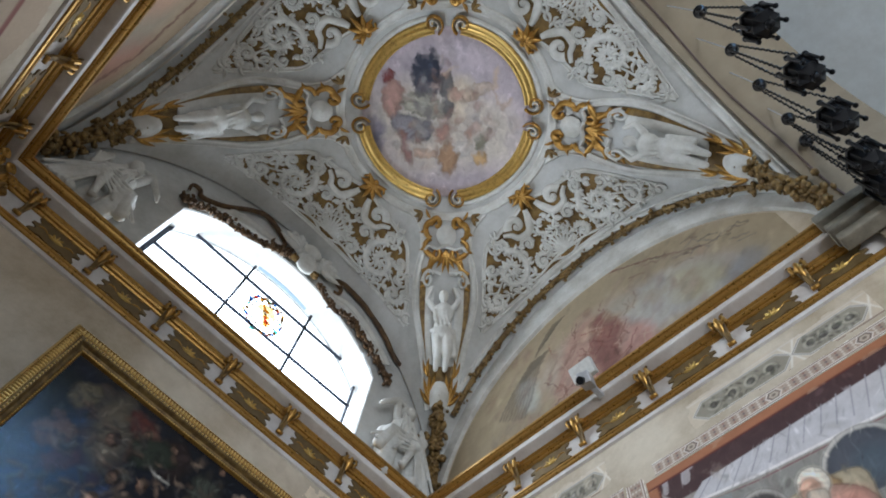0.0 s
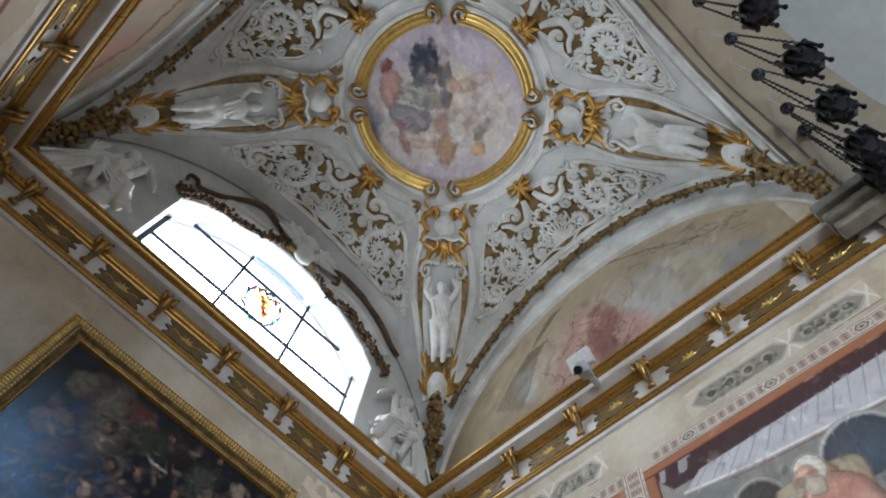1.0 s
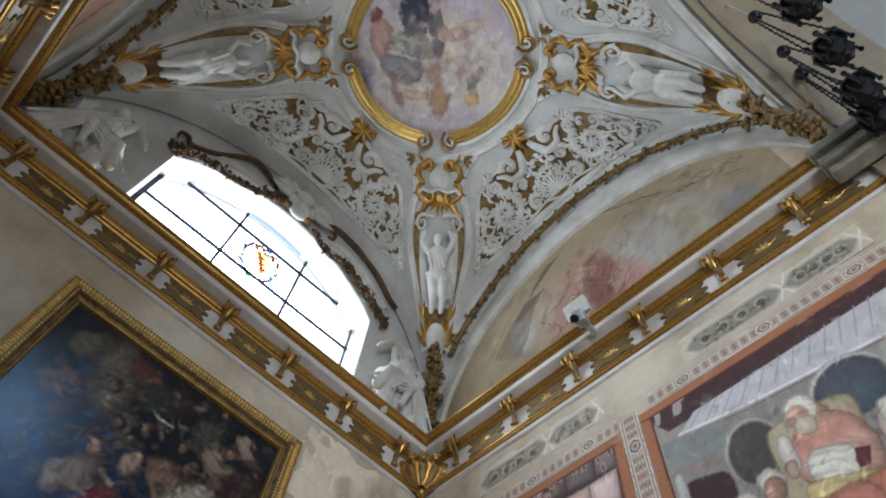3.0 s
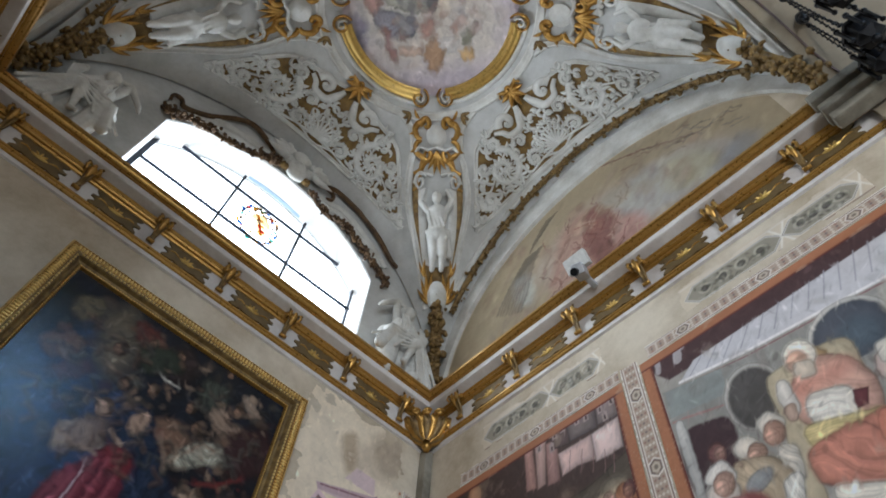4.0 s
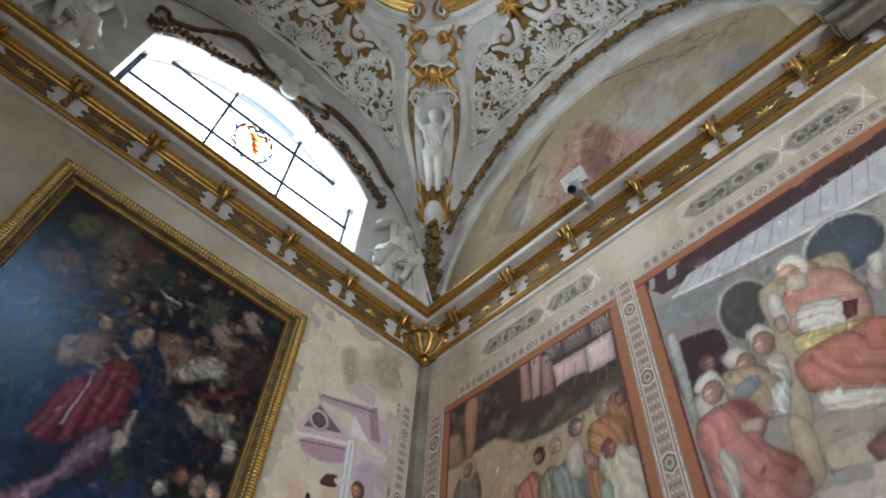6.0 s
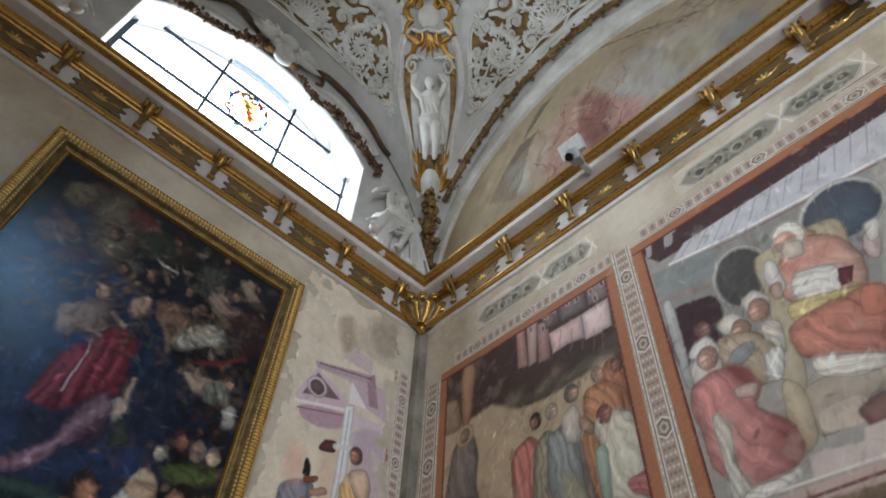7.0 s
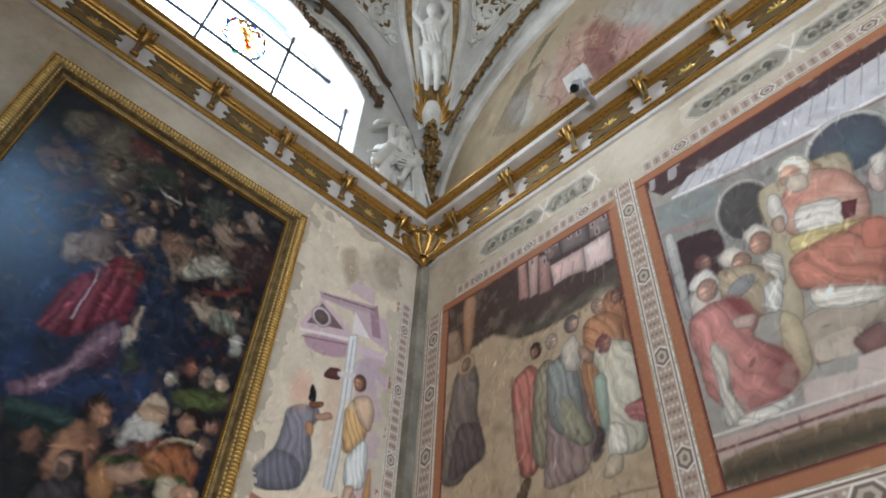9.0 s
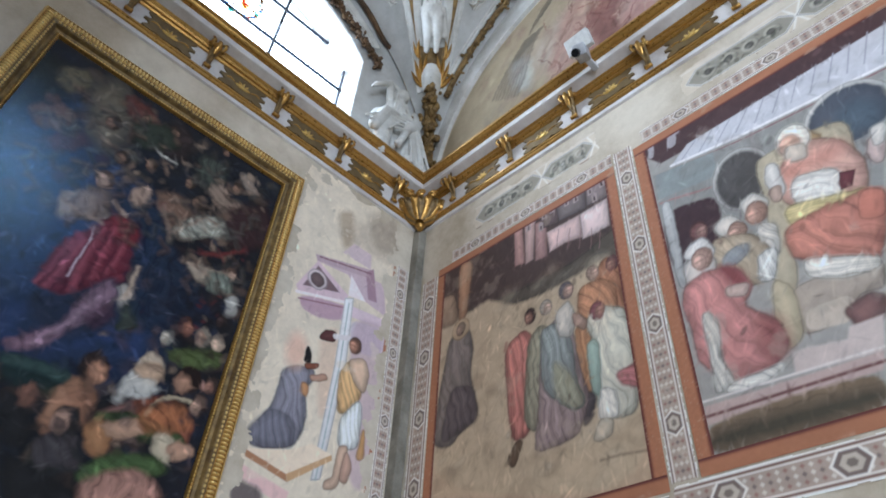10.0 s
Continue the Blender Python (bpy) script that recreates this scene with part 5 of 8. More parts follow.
# throne and cloth
c.poly(((3.25, 4.83), (3.37, 4.85), (3.80, 4.83), (3.74, 4.46), (3.71, 4.31), (3.34, 4.41), (3.19, 3.70), (3.12, 3.95), (3.24, 4.47)), (176, 160, 128), 0.008, 0.1)
c.poly(((3.43, 4.88), (3.55, 4.95), (3.64, 4.78), (3.61, 4.66), (3.43, 4.70)), (186, 152, 96), 0.01)
c.poly(((3.20, 3.85), (3.65, 3.82), (3.59, 3.65), (3.49, 3.68), (3.37, 3.56), (3.17, 3.55), (3.18, 3.71)), (170, 152, 132), 0.008, 0.1)
c.poly(((3.23, 3.68), (3.45, 3.67), (3.41, 3.54), (3.20, 3.57)), (190, 172, 150), 0.006, 0.0)
c.mottle(26, 0.08)
c.poly(((3.39, 3.60), (3.52, 3.65), (3.58, 3.61), (3.53, 3.49), (3.42, 3.49)), (140, 100, 92), 0.01)
c.flurry(90, (2.6, 3.3), (4.6, 5.2), ((160, 152, 142), (134, 124, 114), (176, 166, 152), (140, 118, 110)), 0.07, 4, None, 0.35, 0.02)
# seated old man
c.poly(((3.43, 4.76), (3.58, 4.80), (3.73, 4.67), (3.78, 4.46), (3.72, 4.24), (3.60, 4.23), (3.33, 4.38), (3.32, 4.59)), (196, 150, 128), 0.01, 0.3, (40, 0.12, 0.12))
c.ell((3.42, 4.63), 0.1, 0.07, (200, 124, 98), 20, 0.05, 0.0, amount=0.6)
c.ell((3.62, 4.62), 0.1, 0.07, (198, 128, 104), 10, 0.05, 0.0, amount=0.6)
c.poly(((3.40, 4.57), (3.62, 4.51), (3.65, 4.39), (3.56, 4.25), (3.37, 4.35)), (206, 198, 186), 0.01, 0.25, (70, 0.06, 0.14))
c.head((3.50, 4.85), 0.125, (192, 150, 122), (214, 204, 188))
c.poly(((3.44, 4.83), (3.55, 4.78), (3.53, 4.67), (3.43, 4.71)), (206, 190, 170), 0.012, 0.2)
c.poly(((3.31, 4.77), (3.36, 4.75), (3.35, 4.50), (3.29, 4.48), (3.27, 4.63)), (216, 208, 198), 0.008)
c.poly(((3.27, 4.56), (3.33, 4.57), (3.31, 4.46), (3.27, 4.47)), (200, 168, 146), 0.008)
c.poly(((3.64, 4.45), (3.72, 4.42), (3.67, 4.32), (3.60, 4.33)), (132, 66, 72), 0.006, hard=True)
c.line(((3.62, 4.44), (3.59, 4.33)), 0.03, (206, 196, 182), 0.006)
c.poly(((3.31, 4.39), (3.58, 4.31), (3.73, 4.26), (3.67, 4.19), (3.31, 4.23)), (196, 176, 104), 0.012, 0.2, (70, 0.07, 0.15))
c.poly(((3.27, 4.26), (3.73, 4.26), (3.79, 4.19), (3.65, 3.82), (3.53, 3.84), (3.25, 4.03)), (186, 118, 90), 0.012, 0.25, (45, 0.14, 0.18))
c.poly(((3.69, 4.26), (3.79, 4.21), (3.74, 4.05), (3.63, 4.09)), (196, 118, 84), 0.02, 0.1)
c.poly(((3.30, 4.00), (3.64, 3.83), (3.61, 3.77), (3.45, 3.78), (3.29, 3.88)), (206, 196, 180), 0.012, 0.2, (60, 0.06, 0.2))
c.poly(((3.84, 4.58), (3.93, 4.58), (3.85, 4.37), (3.80, 4.44)), (200, 172, 160), 0.01)
c.poly(((3.88, 4.65), (3.95, 4.64), (3.90, 4.51), (3.85, 4.52)), (214, 204, 190), 0.008)
# the clerics
c.head((2.79, 4.52), 0.075, (150, 112, 98), (128, 84, 78))
c.poly(((3.09, 4.58), (3.18, 4.61), (3.25, 4.50), (3.20, 4.43), (3.09, 4.47)), (206, 196, 182), 0.008)
c.head((3.16, 4.45), 0.085, (178, 136, 112))
c.poly(((3.14, 4.37), (3.24, 4.31), (3.20, 4.08), (3.12, 4.20)), (196, 186, 172), 0.012, folds=(20, 0.06, 0.2))
c.poly(((2.89, 4.50), (2.99, 4.54), (3.08, 4.42), (3.04, 4.37), (2.92, 4.40)), (210, 198, 182), 0.008)
c.head((3.02, 4.38), 0.075, (180, 140, 116))
c.poly(((2.86, 4.41), (3.10, 4.32), (3.17, 4.10), (3.12, 3.95), (2.94, 3.99), (2.83, 4.17)), (178, 156, 124), 0.01, 0.25, (30, 0.09, 0.15))
c.ell((2.97, 4.22), 0.1, 0.06, (140, 152, 166), 20, amount=0.7)
c.poly(((3.09, 4.15), (3.20, 4.15), (3.13, 3.95), (3.05, 3.97)), (206, 200, 190), 0.008, folds=(10, 0.04, 0.2))
c.poly(((3.12, 3.95), (3.20, 3.85), (3.17, 3.55), (3.07, 3.50), (3.06, 3.66)), (186, 168, 130), 0.012, 0.15)
c.poly(((2.65, 4.33), (2.81, 4.34), (2.85, 4.22), (2.70, 4.05), (2.64, 4.14)), (196, 184, 172), 0.01)
c.poly(((2.65, 4.37), (2.71, 4.44), (2.80, 4.47), (2.86, 4.33), (2.82, 4.27)), (214, 206, 196), 0.008)
c.head((2.77, 4.30), 0.085, (186, 146, 124))
c.poly(((2.62, 4.16), (2.78, 4.20), (2.95, 4.13), (3.00, 3.96), (2.91, 3.86), (3.07, 3.70), (3.09, 3.52), (2.95, 3.43), (2.75, 3.43), (2.60, 3.62), (2.61, 3.86), (2.58, 4.02)), (190, 124, 114), 0.012, 0.28, (28, 0.13, 0.15))
c.poly(((2.84, 4.20), (2.95, 4.13), (2.99, 3.96), (2.92, 3.99)), (150, 76, 74), 0.03, 0.0)
c.poly(((2.97, 3.75), (3.09, 3.69), (3.08, 3.53), (2.98, 3.48)), (146, 80, 72), 0.06, 0.0, (40, 0.1, 0.15), amount=0.8)
c.poly(((2.86, 4.03), (2.99, 3.99), (2.95, 3.93), (2.86, 3.96)), (206, 176, 158), 0.008)
c.poly(((2.68, 3.94), (2.76, 3.85), (2.72, 3.59), (2.77, 3.42), (2.65, 3.40), (2.67, 3.51)), (206, 198, 184), 0.01, 0.25, (12, 0.05, 0.22))
c.poly(((2.75, 3.43), (2.95, 3.43), (3.04, 3.44), (2.89, 3.36), (2.70, 3.39)), (212, 204, 190), 0.01, 0.2, (60, 0.05, 0.2))
c.flurry(70, (2.7, 3.3), (4.6, 5.0), ((206, 190, 176), (128, 92, 84), (176, 140, 120), (110, 96, 92)), 0.03, 6, 60, 0.5, 0.006)
# steps and ground
c.poly(((3.09, 3.49), (3.35, 3.45), (3.38, 3.51), (3.54, 3.51), (3.48, 3.33), (3.07, 3.36)), (196, 176, 164), 0.008, 0.0, hard=True)
c.poly(((2.57, 3.35), (3.48, 3.33), (3.44, 3.24), (2.56, 3.24)), (186, 158, 146), 0.006, 0.0, hard=True)
c.line(((2.56, 3.38), (3.48, 3.35)), 0.014, (206, 194, 184), 0.005, True)
c.line(((2.57, 3.29), (3.46, 3.28)), 0.018, (128, 84, 78), 0.006, True)
c.poly(((2.56, 3.24), (3.44, 3.24), (3.37, 3.04), (2.54, 3.08)), (136, 112, 80), 0.01, 0.0, (80, 0.1, 0.1))
c.poly(((2.57, 3.19), (3.42, 3.17), (3.39, 3.09), (2.55, 3.10)), (92, 82, 62), 0.04, 0.0)
c.bare(7, 0.7, (186, 170, 150), 0.25)
c.mottle(30, 0.08)
c.mottle(9, 0.07)
c.restroke(2000, 0.024, 9, 0.22, 0.55, 68)
wall = empty("wall_fresco", (-0.003, -2.47, 2.98), "faded fresco of an enthroned old man in a loggia", "fresco", "wall frescoes")
c.mesh("picture", on_east(0.003), FRESCO, parent=wall, rich=0.66, gain=1.08)
painted_frame(wall, 2.47, 4.64, 2.98, 5.6, on_east(0.0045), 80)


def border(name, a0, a1, z0, z1, place, label, step=0.0055, seed=2, red=False):
    """A painted border: white fillets, a mosaic of small lozenges, hexagons at intervals."""
    c = Canvas(a0, a1, z0, z1, step, (178, 158, 142), seed, 0.002)
    tall = z1 - z0 > a1 - a0
    w, length = (a1 - a0, z1 - z0) if tall else (z1 - z0, a1 - a0)

    def at(s, d):
        return (a0 + d, z0 + s) if tall else (a0 + s, z0 + d)
    n = int(length / 0.04)
    for i in range(n):
        s = (i + 0.5) * length / n
        for d, col in ((w * 0.32, (164, 128, 114)), (w * 0.5, (140, 124, 116)), (w * 0.68, (164, 128, 114))):
            r = 0.013
            c.poly((at(s - r, d), at(s, d + r), at(s + r, d), at(s, d - r)), col if (i % 2) ^ red else (206, 196, 182), 0.004, 0.0, hard=True)
    n = max(1, round(length / 0.62))
    for i in range(n):
        s = (i + 0.5) * length / n
        r = w * 0.3
        for k, col in ((1.25, (222, 214, 204)), (1.05, (134, 116, 108)), (0.72, (192, 178, 160)), (0.34, (140, 126, 114))):
            c.poly([at(s + 1.25 * r * k * math.cos(q * math.pi / 3), w / 2 + r * k * math.sin(q * math.pi / 3)) for q in range(6)], col, 0.004, 0.0, hard=True)
    for d, wd, col in ((0.05, 0.016, (226, 220, 212)), (0.95, 0.016, (226, 220, 212)), (0.13, 0.006, (120, 84, 76)), (0.87, 0.006, (120, 84, 76)), (0.19, 0.008, (220, 212, 202)), (0.81, 0.008, (220, 212, 202))):
        c.line((at(0, w * d), at(length, w * d)), wd, col, 0.003, True)
    c.bare(max(3, int(5 * (a1 - a0))), 0.66, (204, 190, 170), 0.35)
    c.mottle(12, 0.1)
    return tagged(c.mesh(name, place, FRESCO, ragged=0.012), label, "painted border", "painted borders")


border("painted_border", 2.29, 2.465, 2.98, 5.68, on_east(0.004), "painted geometric border between two frescoes", seed=5)
border("painted_border", 0.12, 0.33, 2.6, 5.5, on_east(0.004), "faded painted border beside the corner", seed=6)
border("painted_border", 0.5, 2.285, 5.555, 5.70, on_east(0.004), "worn painted border over the town fresco", seed=7)
border("painted_border", 2.55, 4.62, 5.605, 5.75, on_east(0.004), "worn painted border over the loggia fresco", seed=8)
border("painted_border", 2.3, 4.64, 2.76, 2.975, on_east(0.005), "red and white mosaic border below the fresco", seed=9, red=True)
border("painted_border", 0.335, 2.285, 2.74, 2.945, on_east(0.0045), "red and white mosaic border below the fresco", seed=10, red=True)
border("painted_border", -0.25, -0.105, 2.4, 5.66, on_north(0.004), "painted geometric border beside the corner", seed=13)

# remnants of painted lozenges under the cornice
for a0, a1 in ((0.75, 2.2), (2.95, 4.5)):
    c = Canvas(a0, a1, 5.78, 6.12, 0.008, PLASTER_TONE, int(a0 * 10), 0.003)
    mid = (a0 + a1) / 2
    for s0, s1 in ((a0 + 0.05, mid + 0.12), (mid + 0.12, a1 - 0.05)):
        zl, zh, w = 5.83, 6.04, 0.1
        loop = [(s0, (zl + zh) / 2), (s0 + w, zh), (s1 - w, zh), (s1, (zl + zh) / 2), (s1 - w, zl), (s0 + w, zl)]
        c.poly(loop, (158, 150, 134), 0.005, 0.0, hard=True)
        c.line(loop + loop[:1], 0.02, (214, 208, 198), 0.004, True)
        c.line(loop + loop[:1], 0.006, (116, 104, 98), 0.004, True)
        for i in range(4):
            s = s0 + w + (s1 - s0 - 2 * w) * (i + 0.5) / 4
            c.ell((s, 5.935), 0.07, 0.07, (186, 178, 160), 0, 0.006)
            c.ell((s, 5.935), 0.035, 0.035, (122, 116, 106), 0, 0.006)
        c.flurry(60, (s0 + w, zl + 0.02), (s1 - w, zh - 0.02), ((186, 178, 160), (112, 108, 96), (140, 140, 120), (206, 200, 186)), 0.022, 2.5, None, 0.8, 0.006)
        c.line(((s1 - 0.06, zl - 0.03), (s1 + 0.06, zh + 0.03)), 0.016, (214, 208, 198), 0.004, True)
        c.line(((s1 - 0.06, zh + 0.03), (s1 + 0.06, zl - 0.03)), 0.016, (214, 208, 198), 0.004, True)
    c.line(((a0, 6.075), (a1, 6.075)), 0.012, (206, 198, 188), 0.004, True)
    c.line(((a0, 5.8), (a1, 5.8)), 0.014, (150, 128, 118), 0.004, True)
    c.bare(6, 0.64, PLASTER_TONE, 0.5)
    c.mottle(8, 0.1)
    tagged(c.mesh("fresco_fragment", on_east(0.002), FRESCO, ragged=0.06), "worn painted lozenges on plaster under the cornice", "fresco", "fresco fragments")

# fresco of the altar wall: a friar, a column and a bearded man before a temple
c = Canvas(-1.44, -0.255, 2.3, 6.2, 0.006, PLASTER_TONE, 21, 0.003, 0.4)
c.mottle(5, 0.08)
c.poly(((-0.89, 5.64), (-0.76, 5.84), (-0.19, 6.25), (-0.06, 5.65), (-0.26, 5.60), (-0.54, 5.59), (-0.85, 5.56)), (186, 172, 152), 0.04, 0.0)
c.poly(((-0.69, 6.04), (-0.20, 6.33), (-0.13, 5.82), (-0.55, 5.65)), (150, 136, 118), 0.05, 0.0, (5, 0.2, 0.1), amount=0.6)
c.poly(((-1.00, 5.82), (-0.85, 5.93), (-0.80, 5.49), (-0.89, 5.46)), (150, 128, 100), 0.04, 0.0, amount=0.6)
c.mottle(10, 0.1)
c.poly(((-1.14, 5.21), (-0.55, 5.40), (-0.54, 5.28), (-1.11, 5.15)), (176, 152, 156), 0.006, 0.0, hard=True)
c.poly(((-0.88, 5.40), (-0.78, 5.57), (-0.57, 5.57), (-0.55, 5.40)), (190, 170, 170), 0.006, 0.0, hard=True)
c.poly(((-1.11, 5.15), (-0.55, 5.30), (-0.38, 5.33), (-0.31, 5.00), (-0.62, 5.04), (-0.78, 5.20)), (186, 164, 168), 0.006, 0.0, hard=True)
c.poly(((-0.60, 5.34), (-0.52, 5.43), (-0.43, 5.09), (-0.53, 5.07)), (160, 130, 140), 0.006, 0.0, hard=True)
c.line(((-1.09, 5.21), (-0.54, 5.36)), 0.018, (140, 108, 116), 0.004, True)
c.poly(((-1.25, 4.81), (-1.10, 5.16), (-0.74, 4.99), (-0.76, 4.92), (-1.22, 4.76)), (196, 172, 176), 0.006, 0.0, hard=True)
c.poly(((-1.19, 4.84), (-1.09, 5.11), (-0.83, 4.97)), (128, 104, 106), 0.006, 0.0, hard=True)
c.ell((-1.07, 4.97), 0.1, 0.1, (206, 190, 188))
c.ell((-1.07, 4.97), 0.07, 0.07, (120, 100, 98))
c.poly(((-0.74, 4.99), (-0.75, 5.22), (-0.55, 5.03)), (212, 200, 198), 0.006, 0.0, hard=True)
c.line(((-1.23, 4.75), (-0.72, 4.92)), 0.03, (214, 200, 198), 0.005, True)
c.poly(((-1.20, 4.73), (-0.73, 4.88), (-0.72, 4.74), (-0.97, 4.64), (-1.14, 4.63)), (178, 148, 156), 0.01, 0.0)
c.line(((-1.20, 4.70), (-0.73, 4.86)), 0.014, (146, 110, 120), 0.005, True)
c.poly(((-0.69, 4.91), (-0.32, 4.96), (-0.31, 4.87), (-0.67, 4.80)), (196, 176, 180), 0.006, 0.0, hard=True)
c.poly(((-0.67, 4.77), (-0.29, 4.85), (-0.30, 4.56), (-0.62, 4.51)), (188, 178, 182), 0.012, 0.0)
c.poly(((-0.67, 4.80), (-0.33, 4.89), (-0.30, 4.58), (-0.24, 3.71), (-0.33, 3.40), (-0.45, 3.46)), (176, 152, 160), 0.02, 0.0, amount=0.7)
c.poly(((-0.93, 4.49), (-0.79, 4.61), (-0.76, 4.50), (-0.71, 3.96), (-0.80, 3.78)), (196, 170, 146), 0.03, 0.0, amount=0.7)
c.poly(((-0.94, 4.45), (-0.89, 4.55), (-0.79, 4.58), (-0.79, 4.49)), (110, 68, 66), 0.006)
# column
c.poly(((-0.77, 4.95), (-0.68, 5.00), (-0.64, 4.34), (-0.69, 3.37), (-0.77, 3.34), (-0.75, 4.29)), (208, 204, 202), 0.006, 0.15, hard=True)
c.line(((-0.72, 4.92), (-0.70, 4.31), (-0.73, 3.36)), 0.012, (150, 160, 156), 0.006, True)
c.line(((-0.79, 4.54), (-0.66, 4.59)), 0.05, (196, 188, 186), 0.006, True)
# bearded man
c.poly(((-0.69, 4.24), (-0.60, 4.41), (-0.45, 4.27), (-0.47, 4.05), (-0.64, 3.89)), (196, 160, 104), 0.01, 0.3, (20, 0.06, 0.2))
c.poly(((-0.60, 4.41), (-0.46, 4.48), (-0.40, 4.34), (-0.43, 4.17), (-0.53, 4.23), (-0.60, 4.33)), (196, 168, 140), 0.01, 0.3)
c.head((-0.58, 4.55), 0.08, (160, 118, 94), (104, 78, 64))
c.poly(((-0.61, 3.88), (-0.45, 4.11), (-0.42, 3.98), (-0.41, 3.70), (-0.59, 3.65)), (206, 206, 200), 0.01, 0.3, (10, 0.06, 0.2))
c.poly(((-0.58, 3.66), (-0.50, 3.69), (-0.54, 3.37), (-0.65, 3.32), (-0.65, 3.37), (-0.58, 3.42)), (198, 168, 142), 0.008, 0.3)
c.poly(((-0.51, 3.66), (-0.44, 3.56), (-0.47, 3.42), (-0.53, 3.42)), (186, 152, 130), 0.008)
c.poly(((-0.39, 3.75), (-0.37, 3.90), (-0.34, 3.65), (-0.40, 3.63)), (196, 152, 92), 0.01)
# friar
c.poly(((-1.18, 4.04), (-1.07, 4.13), (-0.92, 4.16), (-0.92, 4.06), (-0.98, 3.98), (-0.91, 3.78), (-0.94, 3.55), (-1.14, 3.44), (-1.33, 3.42), (-1.27, 3.59), (-1.19, 3.75), (-1.18, 3.94)), (134, 130, 138), 0.01, 0.3, (18, 0.09, 0.18))
c.poly(((-1.35, 3.48), (-1.19, 3.73), (-0.99, 3.70), (-0.97, 3.52), (-1.20, 3.43)), (120, 117, 126), 0.02, 0.2, (25, 0.07, 0.2))
c.ell((-1.11, 4.25), 0.09, 0.15, (206, 168, 144), 0, 0.04, 0.0, amount=0.8)
c.poly(((-1.02, 4.34), (-1.02, 4.19), (-0.97, 4.21), (-0.98, 4.28)), (48, 42, 44), 0.006)
c.poly(((-1.01, 4.17), (-0.89, 4.23), (-0.91, 4.19), (-0.99, 4.15)), (150, 92, 62), 0.006)
c.poly(((-0.94, 4.10), (-0.81, 4.17), (-0.79, 4.14), (-0.92, 4.07)), (190, 150, 124), 0.008)
c.poly(((-1.00, 4.02), (-0.95, 4.02), (-0.94, 3.93), (-0.99, 3.94)), (196, 146, 92), 0.01)
# plinth
c.poly(((-1.32, 3.38), (-0.96, 3.31), (-0.63, 3.58), (-0.81, 3.60), (-0.96, 3.50)), (210, 192, 168), 0.006, 0.0, hard=True)
c.poly(((-1.32, 3.38), (-0.97, 3.32), (-0.95, 3.27), (-1.30, 3.33)), (166, 122, 84), 0.005, 0.0, hard=True)
c.poly(((-0.97, 3.32), (-0.63, 3.58), (-0.62, 3.54), (-0.95, 3.27)), (186, 150, 104), 0.005, 0.0, hard=True)
c.poly(((-1.34, 3.28), (-0.92, 3.21), (-0.94, 3.11), (-1.35, 3.19)), (206, 172, 166), 0.008, 0.0, hard=True)
c.poly(((-1.34, 3.17), (-1.12, 3.15), (-1.12, 3.06), (-1.32, 3.01)), (120, 108, 104), 0.02, 0.0)
c.bare(5, 0.68, PLASTER_TONE, 0.45)
c.restroke(900, 0.022, 9, 0.18, 0.5, 78)
c.line(((-0.275, 2.3), (-0.275, 5.6)), 0.035, (166, 116, 86), 0.005, True)
c.mottle(25, 0.06)
tagged(c.mesh("wall_fresco", on_north(0.003), FRESCO, ragged=0.16, gain=1.22), "faded fresco of a friar and temple on plaster", "fresco", "wall frescoes")

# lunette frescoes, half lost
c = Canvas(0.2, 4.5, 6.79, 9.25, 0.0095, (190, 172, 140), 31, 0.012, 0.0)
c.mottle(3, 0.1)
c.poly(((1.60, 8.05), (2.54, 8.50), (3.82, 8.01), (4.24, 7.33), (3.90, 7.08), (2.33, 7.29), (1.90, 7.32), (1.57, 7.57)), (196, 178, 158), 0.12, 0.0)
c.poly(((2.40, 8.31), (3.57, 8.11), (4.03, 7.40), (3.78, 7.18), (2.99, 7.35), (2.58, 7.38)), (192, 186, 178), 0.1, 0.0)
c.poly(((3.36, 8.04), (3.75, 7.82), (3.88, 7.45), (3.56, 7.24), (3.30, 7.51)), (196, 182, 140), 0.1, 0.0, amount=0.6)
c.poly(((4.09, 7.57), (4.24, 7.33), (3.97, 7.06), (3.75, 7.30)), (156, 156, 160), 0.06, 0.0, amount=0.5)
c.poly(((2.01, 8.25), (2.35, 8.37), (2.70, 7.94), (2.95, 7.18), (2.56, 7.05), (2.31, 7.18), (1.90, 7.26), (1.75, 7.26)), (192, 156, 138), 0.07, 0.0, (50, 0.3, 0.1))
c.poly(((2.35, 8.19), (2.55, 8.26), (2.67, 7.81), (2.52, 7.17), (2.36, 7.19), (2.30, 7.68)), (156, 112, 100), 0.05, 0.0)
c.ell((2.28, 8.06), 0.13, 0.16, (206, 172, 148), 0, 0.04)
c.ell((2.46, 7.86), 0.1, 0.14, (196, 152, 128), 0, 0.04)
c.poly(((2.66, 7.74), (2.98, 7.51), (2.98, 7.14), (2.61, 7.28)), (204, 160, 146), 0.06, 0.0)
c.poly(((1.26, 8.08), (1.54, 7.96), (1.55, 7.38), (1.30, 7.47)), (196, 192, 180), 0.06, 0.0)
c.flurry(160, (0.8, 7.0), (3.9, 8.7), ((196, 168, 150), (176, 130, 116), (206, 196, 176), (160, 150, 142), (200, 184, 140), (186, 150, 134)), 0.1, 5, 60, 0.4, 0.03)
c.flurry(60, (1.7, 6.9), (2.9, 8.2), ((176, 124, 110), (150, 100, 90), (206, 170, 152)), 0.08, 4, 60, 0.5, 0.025)
